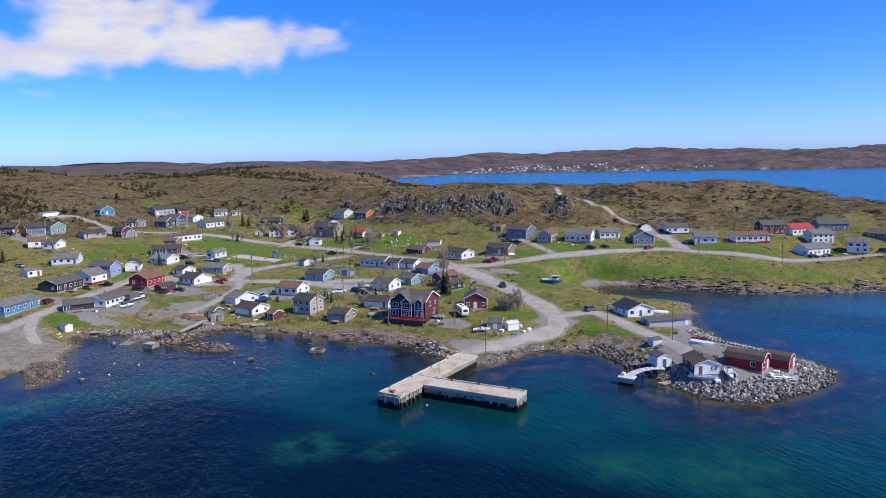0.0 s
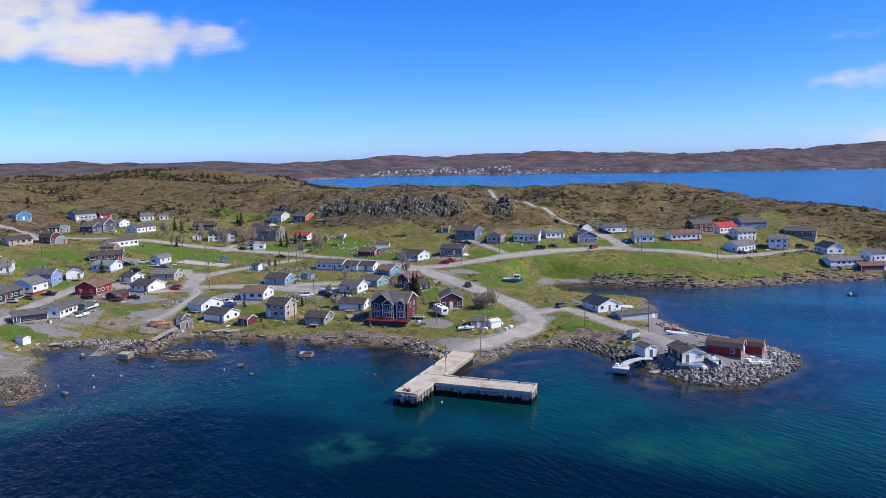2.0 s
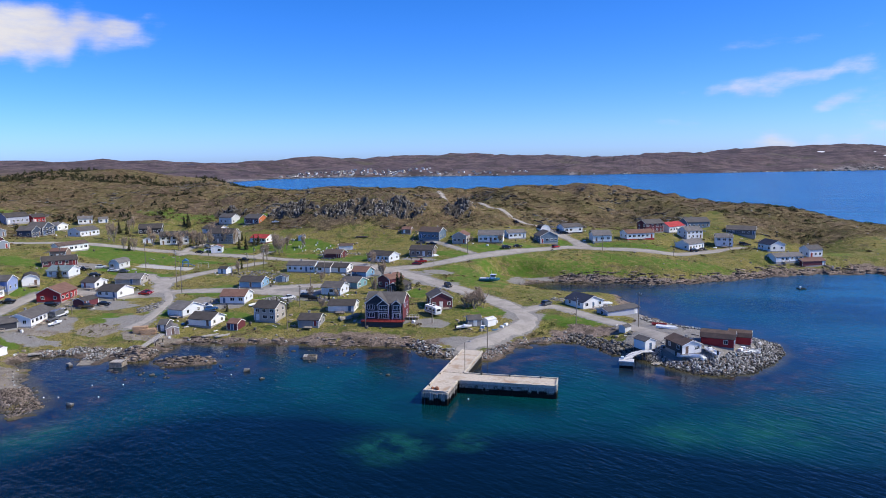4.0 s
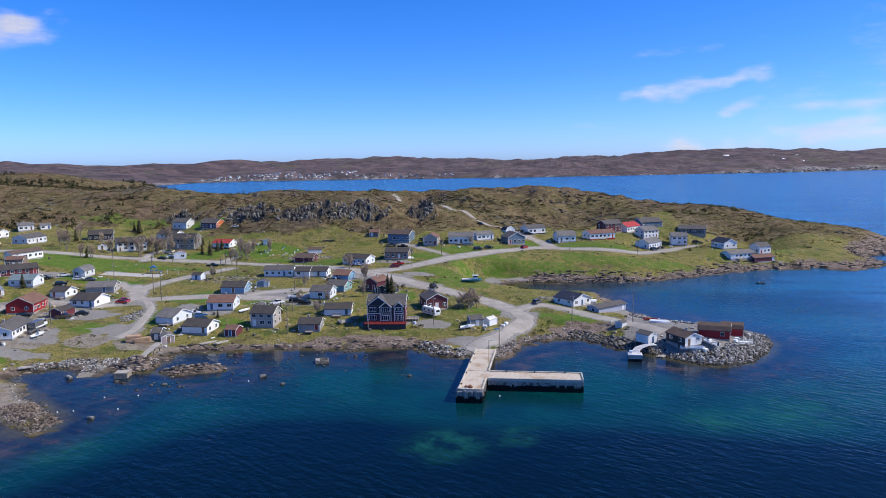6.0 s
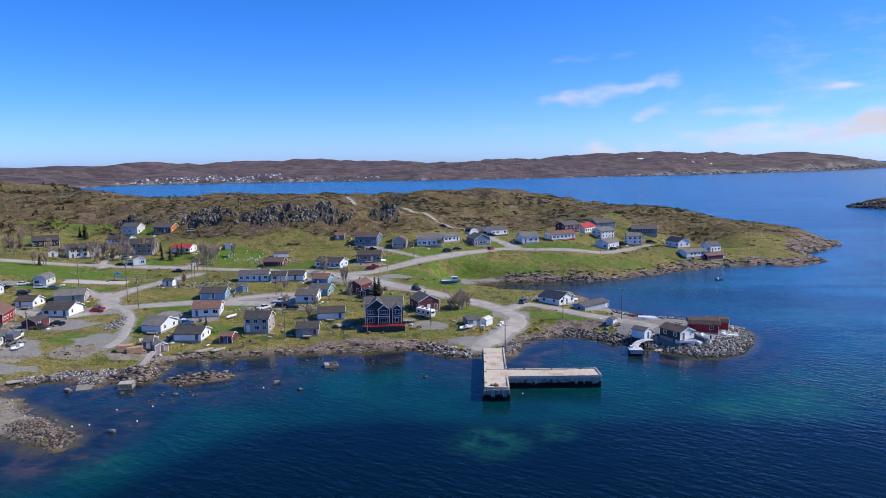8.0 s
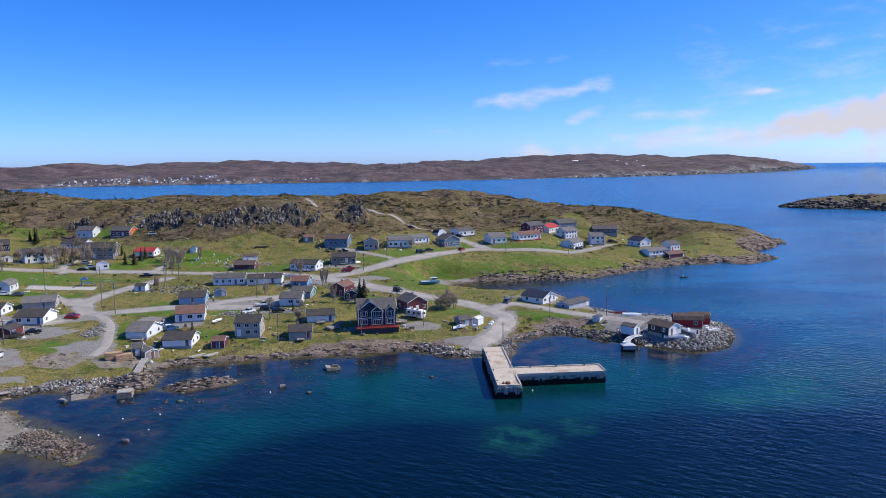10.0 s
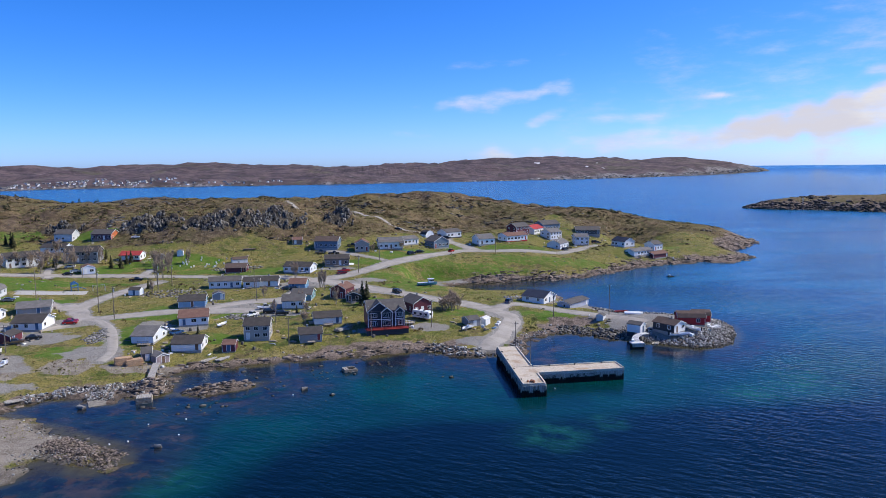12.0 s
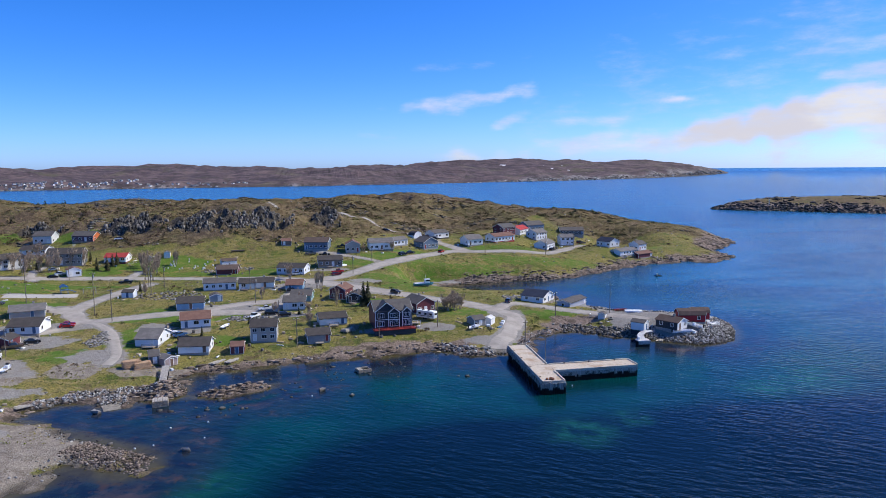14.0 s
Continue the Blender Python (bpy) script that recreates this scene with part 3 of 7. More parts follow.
heath_c = g.mix(g.math("MULTIPLY", far_f, g.span(g.noise(0.035, 7, 0.8), 0.48, 0.6, 0, 0.8)), heath_c, (0.045, 0.042, 0.036))
heath_c = g.mix(g.math("MULTIPLY", far_f, g.span(g.noise(0.0045, 6, 0.7), 0.55, 0.64, 0, 0.4)), heath_c, (0.115, 0.12, 0.06))
heath_c = g.mix(g.math("MULTIPLY", far_f, g.span(g.noise(0.06, 5, 0.8), 0.58, 0.66, 0, 0.7)), heath_c, (0.24, 0.2, 0.195))
gravel_c = g.mix(g.span(fine, 0.35, 0.7), (0.22, 0.21, 0.195), (0.31, 0.295, 0.275))
gravel_c = g.mix(g.span(mid, 0.5, 0.75, 0, 0.7), gravel_c, (0.2, 0.165, 0.125))
rock_c = g.mix(g.span(fine, 0.35, 0.68), (0.11, 0.085, 0.07), (0.34, 0.265, 0.215))
rock_c = g.mix(g.span(mid, 0.5, 0.62, 0, 0.85), rock_c, (0.07, 0.056, 0.042))
# near-black crag tone paints in the shade of gaps between the blocks
rock_c = g.mix(g.attr("crag"), rock_c, g.mix(g.span(fine, 0.38, 0.58), (0.15, 0.13, 0.1), (0.02, 0.018, 0.014)))
rock_c = g.mix(g.math("MULTIPLY", far_f, 1.0), rock_c, g.mix(g.span(g.noise(0.05, 6, 0.75, g.stretch(1.6, 0.5, 1.0)), 0.45, 0.6), (0.24, 0.22, 0.215), (0.035, 0.034, 0.036)))
edge = g.math("MULTIPLY", g.math("SUBTRACT", g.noise(0.45, 7, 0.75), 0.5), 1.7)


def blurred(f):
    return g.span(g.math("ADD", f, edge), 0.35, 0.65)


land = g.mix(blurred(heath_f), meadow, heath_c)
lawn_c = g.mix(g.span(g.noise(0.2, 7, 0.75), 0.5, 0.6, 0, 0.65), lawn_c, meadow)
land = g.mix(blurred(lawn_f), land, lawn_c)
land = g.mix(blurred(rock_f), land, rock_c)
dirt_c = g.mix(g.span(mid, 0.4, 0.62), (0.28, 0.245, 0.2), (0.19, 0.16, 0.13))
dirt_c = g.mix(g.span(fine, 0.5, 0.7), dirt_c, (0.34, 0.315, 0.28))
land = g.mix(blurred(g.attr("dirt")), land, dirt_c)
land = g.mix(blurred(gravel_f), land, gravel_c)
wet = g.attr("wet")
land = g.mix(g.math("MULTIPLY", wet, 0.75), land, (0.035, 0.03, 0.022))
g.colour(land)
g.bump(g.math("ADD", fine, g.math("MULTIPLY", mid, 1.5)), 0.85, 0.45)
M_GROUND = g.mat


def sheet(name, gx, gy, heights, keep=None):
    nx, ny = len(gx), len(gy)
    co = np.empty((nx * ny, 3), np.float32)
    xx, yy = np.meshgrid(gx, gy, indexing="ij")
    co[:, 0], co[:, 1], co[:, 2] = xx.ravel(), yy.ravel(), heights.ravel()
    idx = np.arange(nx * ny).reshape(nx, ny)
    quads = np.stack([idx[:-1, :-1], idx[1:, :-1], idx[1:, 1:], idx[:-1, 1:]], -1).reshape(-1, 4)
    me = bpy.data.meshes.new(name)
    me.vertices.add(len(co))
    me.vertices.foreach_set("co", co.ravel())
    me.loops.add(quads.size)
    me.loops.foreach_set("vertex_index", quads.ravel())
    me.polygons.add(len(quads))
    me.polygons.foreach_set("loop_start", np.arange(0, quads.size, 4))
    me.polygons.foreach_set("use_smooth", np.ones(len(quads), bool))
    me.update(calc_edges=True)
    return me


def lay(me, name, values):
    a = me.attributes.new(name, "FLOAT", "POINT")
    a.data.foreach_set("value", values.astype(np.float32).ravel())


ground_mesh = sheet("ground", GX, GY, HH)
ground_mesh.materials.append(M_GROUND)
cov = ground_mesh.attributes.new("cover", "FLOAT_COLOR", "POINT")
cov.data.foreach_set("color", np.stack([COVER["lawn"], gravel, rock, np.ones_like(rock)], -1).astype(np.float32).ravel())
lay(ground_mesh, "heath", heath)
lay(ground_mesh, "crag", CRAG)
lay(ground_mesh, "dirt", COVER["dirt"])
lay(ground_mesh, "across", smooth(1200, 1700, YY))
lay(ground_mesh, "wet", smooth(0.7, 0.0, HH - lift(XX, YY) + 0.5 * (ragged - 0.5)) * (DD > -60))
tagged(new("ground", ground_mesh), "coastal land of olive heath, dry meadow, green lawns, gravel and grey rock", "ground", kind="structure")

# ---- water ----
w = Shader("sea_water", 0.14, 0, 0.2)
w.bsdf.inputs["IOR"].default_value = 1.33
depth = w.attr("depth")
blot = w.noise(0.045, 5, 0.6)
weed = w.noise(0.16, 5, 0.65)
abyss = w.span(w.math("ADD", depth, w.math("MULTIPLY", w.math("SUBTRACT", blot, 0.5), 9.0)), 8.0, 18.0)
deep_c = w.mix(abyss, w.mix(w.span(blot, 0.4, 0.66), (0.0008, 0.028, 0.037), (0.001, 0.048, 0.05)), (0.0005, 0.0062, 0.014))
shoal_f = w.attr("shoal")
deep_c = w.mix(w.math("MULTIPLY", shoal_f, w.span(weed, 0.3, 0.7)), deep_c, (0.008, 0.075, 0.045))
shallow_c = w.mix(w.span(weed, 0.42, 0.62), (0.014, 0.027, 0.04), (0.006, 0.013, 0.03))
shallow_c = w.mix(w.span(w.noise(0.2, 6, 0.7), 0.53, 0.66), shallow_c, (0.05, 0.032, 0.026))
lagoon_c = w.mix(w.span(weed, 0.4, 0.65), (0.075, 0.065, 0.028), (0.04, 0.035, 0.02))
shallow_c = w.mix(w.span(depth, 1.1, 0.2), shallow_c, lagoon_c)
tint = w.mix(w.span(w.math("ADD", depth, w.math("MULTIPLY", w.math("SUBTRACT", blot, 0.5), 3.5)), 1.6, 6.4), shallow_c, deep_c)
rust = w.math("MULTIPLY", w.span(w.noise(0.11, 7, 0.75), 0.5, 0.6), w.span(w.math("ADD", depth, w.math("MULTIPLY", blot, 5.0)), 6.3, 4.0))
rust = w.math("MULTIPLY", rust, w.span(depth, 0.6, 2.0))
tint = w.mix(w.math("MULTIPLY", rust, 0.55), tint, w.mix(w.span(weed, 0.4, 0.6), (0.1, 0.064, 0.057), (0.048, 0.04, 0.042)))
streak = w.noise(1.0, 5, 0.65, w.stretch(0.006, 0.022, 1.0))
# reflected sky painted into the open sea's base colour, with lighter streaks
sky_sheen_c = w.mix(w.span(streak, 0.38, 0.62), (0.002, 0.05, 0.15), (0.014, 0.122, 0.27))
tint = w.mix(w.attr("open_sea"), tint, sky_sheen_c)
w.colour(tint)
w.rough(w.math("ADD", 0.13, w.math("MULTIPLY", w.attr("open_sea"), 0.1)))
turned = w.nodes.new("ShaderNodeMapping")
turned.inputs["Rotation"].default_value = (0, 0, radians(-58))
w.put(turned.inputs["Vector"], w.place())
crests = w.nodes.new("ShaderNodeMapping")
crests.inputs["Scale"].default_value = (1.25, 0.42, 1.0)
w.put(crests.inputs["Vector"], turned.outputs[0])
swell = w.noise(0.55, 2, 0.5, crests.outputs[0])
chop = w.noise(0.9, 4, 0.6, turned.outputs[0])
calm = w.span(w.noise(0.012, 4, 0.6), 0.35, 0.65, 0.3, 1.0)
sheltered = w.span(depth, 1.0, 7.0, 0.3, 1.0)
w.bump(w.math("MULTIPLY", w.math("MULTIPLY", calm, sheltered), w.math("ADD", swell, w.math("MULTIPLY", chop, 0.5))), 0.62, 0.5)
M_WATER = w.mat
WX, WY = lines(-312, 64, 3.2, -4900, 4700), lines(60, 408, 3.2, -2500, 4900)
WXX, WYY = np.meshgrid(WX, WY, indexing="ij")
bed, away = relief(WXX, WYY)
water_mesh = sheet("water", WX, WY, lift(WXX, WYY))
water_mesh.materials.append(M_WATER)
drop = 1 + 1.5 * smooth(122, 86, WYY) * smooth(-178, -152, WXX)
lay(water_mesh, "depth", np.where(away < -8, np.minimum(28, -0.22 * away * drop), np.maximum(-bed, -1)))
shoal = np.zeros(WXX.shape)
for sx, sy, sr in ((-91, 102, 9), (-77, 108, 5), (-18, 130, 12), (-36, 122, 8), (-168, 90, 9)):
    shoal = np.maximum(shoal, smooth(1.3, 0.3, np.hypot(WXX - sx, WYY - sy) / sr))
lay(water_mesh, "shoal", shoal)
# open_sea: where the painted sky reflection replaces the water's own tint
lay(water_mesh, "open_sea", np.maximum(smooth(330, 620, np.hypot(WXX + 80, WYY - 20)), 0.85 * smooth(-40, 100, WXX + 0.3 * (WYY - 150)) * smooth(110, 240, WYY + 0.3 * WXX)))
tagged(new("water", water_mesh), "rippled blue-green sea with brown weedy shallows", "sea", kind="structure")

# ---- roads ----
r = Shader("gravel_road", 0.95, 0, 0.2)
rn, rw = r.noise(3.0, 5, 0.7), r.noise(0.25, 4, 0.6)
rc = r.mix(r.span(rw, 0.35, 0.7), (0.38, 0.35, 0.315), (0.29, 0.265, 0.235))
rc = r.mix(r.span(rn, 0.5, 0.8), rc, (0.2, 0.185, 0.165))
M_ROAD = r.colour(rc).bump(rn, 0.5, 0.06).mat


def build_road(name, width, points):
    pts = rounded(points, 1.6)
    verts, faces, cols = [], [], 7
    for i, p in enumerate(pts):
        a, b = pts[max(i - 1, 0)], pts[min(i + 1, len(pts) - 1)]
        side = Vector((-(b - a).y, (b - a).x, 0)).normalized()
        wob = width * (0.5 + 0.12 * (noise.noise(p * 0.11) + 0.5 * noise.noise(p * 0.5)))
        for k in range(cols):
            q = p + side * wob * (2 * k / (cols - 1) - 1)
            verts.append((q.x, q.y, ground_z(q.x, q.y) + (0.1 if 0 < k < cols - 1 else -0.05)))
        if i:
            o = (i - 1) * cols
            faces += [(o + k, o + k + 1, o + cols + k + 1, o + cols + k) for k in range(cols - 1)]
    me = bpy.data.meshes.new(name)
    me.from_pydata(verts, [], faces)
    me.polygons.foreach_set("use_smooth", np.ones(len(faces), bool))
    me.materials.append(M_ROAD)
    tagged(new("road", me), "pale grey gravel road with worn uneven edges", "road", kind="structure")


for row in ROADS:
    build_road(*row)

# ---- houses ----
def window_meshes(wide, high):
    key = (wide, high)
    if key not in window_meshes.made:
        t = 0.09
        bm = bmesh.new()
        box(bm, -wide / 2 - t, -wide / 2, -0.07, 0.03, -high / 2 - t, high / 2 + t)
        box(bm, wide / 2, wide / 2 + t, -0.07, 0.03, -high / 2 - t, high / 2 + t)
        box(bm, -wide / 2, wide / 2, -0.07, 0.03, high / 2, high / 2 + t)
        box(bm, -wide / 2, wide / 2, -0.1, 0.03, -high / 2 - t, -high / 2)
        box(bm, -0.03, 0.03, -0.05, 0.03, -high / 2, high / 2)
        window_meshes.made[key] = (mesh_of("window", bm, M_TRIM), mesh_of("pane", boxed(-wide / 2, wide / 2, -0.03, 0.0, -high / 2, high / 2), M_GLASS))
    return window_meshes.made[key]


window_meshes.made = {}


def add_window(house, x, y, z, yaw, wide=1.15, high=1.1):
    frame_me, pane_me = window_meshes(wide, high)
    win = part("window", frame_me, None, house)
    win.matrix_basis = pose(x, y, z, 0, 0, yaw)
    pane = part("pane", pane_me, None, win)
    return win


def door_mesh(material):
    if material.name not in door_mesh.made:
        bm = bmesh.new()
        box(bm, -0.46, 0.46, -0.06, 0.0, 0, 2.02, bevel=0.015)
        box(bm, -0.3, 0.3, -0.08, -0.05, 1.15, 1.8)
        box(bm, 0.36, 0.42, -0.12, -0.06, 0.95, 1.05)
        door_mesh.made[material.name] = mesh_of("door", bm, material)
    return door_mesh.made[material.name]


door_mesh.made = {}
frame_bm = bmesh.new()
box(frame_bm, -0.58, -0.46, -0.07, 0.02, 0, 2.14)
box(frame_bm, 0.46, 0.58, -0.07, 0.02, 0, 2.14)
box(frame_bm, -0.46, 0.46, -0.07, 0.02, 2.02, 2.14)
DOOR_FRAME = mesh_of("door_frame", frame_bm, M_TRIM)
DOORS = [plain("white_door", (0.75, 0.75, 0.73), 0.5), plain("red_door", (0.28, 0.04, 0.035), 0.5), plain("brown_door", (0.16, 0.1, 0.07), 0.6), plain("blue_door", (0.06, 0.12, 0.22), 0.5)]


def add_door(house, x, y, z, yaw, which=0):
    d = part("door", door_mesh(DOORS[which]), None, house)
    d.matrix_basis = pose(x, y, z, 0, 0, yaw)
    part("door_frame", DOOR_FRAME, None, d)
    return d


def roof_outline(kind, half, eave, rise, over):
    """The gable's upper outline, from one eave to the other: x, z."""
    if kind == "B":
        return [(-half - over * 0.5, eave - 0.1), (-half * 0.72, eave + rise * 0.62), (0, eave + rise), (half * 0.72, eave + rise * 0.62), (half + over * 0.5, eave - 0.1)]
    drop = over * rise / half
    return [(-half - over, eave - drop), (0, eave + rise), (half + over, eave - drop)]


WORDS = {"P": "gable roof", "G": "front-facing gable roof", "B": "gambrel barn roof"}
COLOUR = {"white": "white", "greywhite": "off-white", "shadewhite": "shade-blued white", "skyblue": "sky-blue", "tealblue": "teal", "teal": "sea-green", "blue": "bright blue", "periwinkle": "periwinkle blue",
          "slateblue": "slate-blue", "greyblue": "grey-blue", "navy": "navy-blue", "navywhite": "grey-lilac", "black": "charcoal-black", "darkgrey": "dark grey", "grey": "grey", "beige": "beige", "brown": "brown",
          "red": "barn-red", "maroon": "maroon", "orange": "orange", "purple": "plum and red", "pink": "weathered pinkish-grey"}
ROOF_WORD = {"grey": "grey", "slate": "slate-grey", "dark": "charcoal", "redbrown": "red-brown", "brown": "brown", "red": "bright red", "navy": "navy", "tealgrey": "teal-grey", "white": "white"}
HOUSES = []


def house(x, y, yaw, w, d, h, ridge, wall, roof, skirt="", rise=0.0, windows=True, note="", gable_wall="", base=None):
    """A clapboard house or shed: width along its own x, front towards its own -y."""
    HOUSES.append((x, y, max(w, d) / 2 + 1.5))
    rng = random.Random(int(x * 31 + y * 17))
    small = w * d < 36
    z = min(ground_z(x, y), ground_z(x, y) * 0.5 + 0.5 * min(ground_z(x + a, y + b) for a in (-3, 3) for b in (-3, 3))) + (0.1 if small else 0.35)
    z = z if base is None else base
    two = h > 4.1
    name = "shed" if small else "house"
    label = f"{COLOUR[wall]} {'two-storey ' if two else ''}{'shed' if small else 'house' if two else 'bungalow'} with {ROOF_WORD[roof]} {WORDS[ridge]}" + (", " + note if note else "")
    ob = tagged(empty(name, x, y, z, yaw), label, name, "village houses")
    span = d if ridge == "P" else w
    rise = rise or (span * (0.36 if ridge == "B" else 0.2 if h < 3 else 0.25))
    hx, hy = w / 2, d / 2
    turn = Matrix.Rotation(radians(90), 4, "Z") if ridge == "P" else Matrix.Identity(4)
    half, length = span / 2, (w if ridge == "P" else d)
    # walls
    bm = bmesh.new()
    if ridge == "B":
        top = [(half, h), (half * 0.7, h + rise * 0.6), (0, h + rise - 0.05), (-half * 0.7, h + rise * 0.6), (-half, h)]
    else:
        top = [(half, h), (0, h + rise - 0.05), (-half, h)]
    prism(bm, [(-half, 0.0), (half, 0.0)] + top, -length / 2, length / 2)
    bm.transform(turn)
    part("wall", bm, WALL[wall], ob)
    if gable_wall:
        bm = bmesh.new()
        prism(bm, [(-half, 0.02), (half, 0.02)] + [(a, b - 0.02) for a, b in top], -length / 2 - 0.03, -length / 2 - 0.005)
        bm.transform(Matrix.Rotation(radians(90), 4, "Z") if ridge == "P" else turn)
        part("gable", bm, WALL[gable_wall], ob)
    # foundation
    part("foundation", boxed(-hx + 0.04, hx - 0.04, -hy + 0.04, hy - 0.04, -2.2, 0.0), WALL[skirt] if skirt else M_CONCRETE, ob)
    # roof slabs
    over = 0.18 if small else 0.38
    line = roof_outline(ridge, half, h + 0.06, rise, over)
    bm = bmesh.new()
    for (ax, az), (bx, bz) in zip(line, line[1:]):
        prism(bm, [(ax, az), (bx, bz), (bx, bz + 0.16), (ax, az + 0.16)], -length / 2 - over, length / 2 + over)
    bm.transform(turn)
    part("roof", bm, ROOF[roof], ob)
    # fascia boards on the gables
    for s in (-1, 1):
        bm = bmesh.new()
        y0 = s * (length / 2 + over + 0.02)
        for (ax, az), (bx, bz) in zip(line, line[1:]):
            prism(bm, [(ax, az - 0.12), (bx, bz - 0.12), (bx, bz + 0.1), (ax, az + 0.1)], y0 - 0.02, y0 + 0.02)
        bm.transform(turn)
        part("fascia", bm, M_TRIM, ob)
    # corner boards
    for cx in (-hx, hx):
        part("corner_board", boxed(cx - 0.07, cx + 0.07, -hy - 0.025, -hy + 0.07, 0.0, h - 0.05), M_TRIM, ob)
    # windows and doors on front and both ends
    if windows:
        rows = [1.45] if not two else [1.35, 3.95 if h > 4.8 else 3.5]
        for level, wz in enumerate(rows):
            n = max(1, int(w / (2.4 if w > 8 else 2.2)))
            door_at = rng.randrange(n) if level == 0 else -1
            for k in range(n):
                wx = -hx + (k + 0.5) * w / n + rng.uniform(-0.2, 0.2)
                if k == door_at:
                    add_door(ob, wx, -hy, 0.05, 0, rng.choice((0, 0, 1, 2, 3)))
                elif h > 2.1:
                    add_window(ob, wx, -hy, min(wz, h - 0.85), 0, rng.choice((1.0, 1.2, 1.5)), 1.05)
            if not small:
                for s, wyaw in ((1, 90), (-1, -90)):
                    m = 2 if d > 6.5 else 1
                    for k in range(m):
                        if rng.random() < 0.85:
                            add_window(ob, s * hx, -hy + (k + 0.5) * d / m, min(wz, h - 0.85), wyaw, 1.0, 1.05)
        if not small and ridge != "B" and rng.random() < 0.35:
            cx, cy = (rng.uniform(-hx * 0.5, hx * 0.5), 0.4) if ridge == "P" else (0.4, rng.uniform(-1, 1))
            bm = boxed(cx - 0.28, cx + 0.28, cy - 0.28, cy + 0.28, h + rise * 0.6, h + rise + 0.8, bevel=0.03)
            box(bm, cx - 0.34, cx + 0.34, cy - 0.34, cy + 0.34, h + rise + 0.7, h + rise + 0.85)
            part("chimney", bm, M_CONCRETE, ob)
        if not small and rng.random() < 0.5:
            dw, dx = rng.uniform(2.2, 3.6), rng.uniform(-hx * 0.4, hx * 0.4)
            bm = boxed(dx - dw / 2, dx + dw / 2, -hy - 1.9, -hy, -0.25, -0.02)
            for a in (-1, 1):
                box(bm, dx + a * (dw / 2 - 0.06) - 0.05, dx + a * (dw / 2 - 0.06) + 0.05, -hy - 1.88, -hy - 1.78, -1.6, 0.95)
            box(bm, dx - dw / 2, dx + dw / 2, -hy - 1.88, -hy - 1.8, 0.85, 0.95)
            box(bm, dx - dw / 2, dx + dw / 2, -hy - 1.87, -hy - 1.82, 0.4, 0.47)
            part("porch", bm, M_PLANK, ob)
    return ob


M_PLANK = plain("weathered_wood", (0.33, 0.28, 0.23), 0.85, 0, 0.3, 3.0)
house(-252.3, 130.3, 110, 15.5, 8.0, 2.8, "P", "blue", "grey")
house(-271.7, 158.8, 108, 13.6, 9.0, 2.9, "P", "black", "slate")
house(-274.5, 172.9, 106, 8.6, 9.0, 3.0, "P", "white", "grey", skirt="red")
house(-278.1, 182.1, 19, 10.5, 7.0, 4.0, "P", "periwinkle", "slate")
house(-274.6, 193.4, 46, 5.9, 8.0, 2.1, "B", "white", "dark")
house(-253.3, 184.4, 105, 10.9, 9.0, 3.0, "P", "red", "redbrown")
house(-236.8, 180.5, 87, 6.4, 5.0, 2.1, "P", "maroon", "dark")
house(-252.7, 202.3, 1, 6.2, 7.0, 2.0, "P", "white", "dark")
house(-235.8, 194.3, 0, 9.0, 9.0, 2.2, "P", "white", "dark")
house(-243.2, 212.1, 18, 10.0, 8.0, 2.0, "P", "beige", "grey")
house(-265.7, 231.7, 8, 4.8, 8.0, 2.3, "B", "greywhite", "grey")
house(-273.5, 208.6, 11, 9.2, 8.0, 2.4, "P", "shadewhite", "tealgrey")
house(-287.2, 220.5, 48, 13.3, 8.0, 2.3, "P", "maroon", "dark")
house(-305.9, 246.2, 80, 15.5, 5.0, 3.0, "P", "white", "brown")
house(-296.8, 231.1, 18, 7.0, 5.0, 3.2, "P", "brown", "redbrown")
house(-333.7, 229.0, 95, 7, 7.0, 2.7, "B", "maroon", "dark")
house(-331.1, 231.2, 75, 5.5, 5.0, 1.8, "B", "greyblue", "slate")
house(-340.7, 216.5, 78, 10.5, 8.0, 2.2, "P", "beige", "dark")
house(-360.3, 274.9, 105, 8.0, 8.0, 3.3, "G", "navy", "slate")
house(-362.0, 284.2, 103, 10.5, 9.0, 4.2, "G", "navy", "slate")
house(-373.1, 307.3, 88, 7.4, 7.0, 2.8, "G", "white", "grey")
house(-406.7, 308.6, 76, 13, 9.0, 3.7, "P", "navywhite", "dark")
house(-402.4, 320.7, 73, 7, 7.0, 3.4, "P", "red", "dark")
house(-407.7, 267.3, 90, 9.3, 6.5, 3.2, "G", "blue", "slate")
house(-368.7, 259.2, 39, 5.3, 7.0, 2.6, "P", "black", "dark")
house(-369.5, 264.0, 72, 5.4, 7.0, 2.9, "G", "greyblue", "dark")
house(-342.5, 293.9, 87, 13, 9.0, 2.9, "P", "shadewhite", "slate")
house(-376.5, 332.0, 43, 7.7, 7.0, 2.9, "P", "white", "grey")
house(-371.5, 193.3, 38, 7.4, 9.0, 3.3, "P", "maroon", "dark")
house(-368.6, 196.5, 99, 3.7, 8.0, 3.6, "G", "orange", "dark")
house(-363.9, 201.0, 61, 8.2, 9.0, 3.3, "P", "slateblue", "dark")
house(-361.2, 208.0, 99, 8.6, 8.0, 3.8, "G", "teal", "dark")
house(-339.4, 187.6, 61, 7.4, 8.0, 2.7, "P", "shadewhite", "redbrown")
house(-330.2, 190.6, 27, 6.2, 8.0, 2.4, "P", "white", "slate")
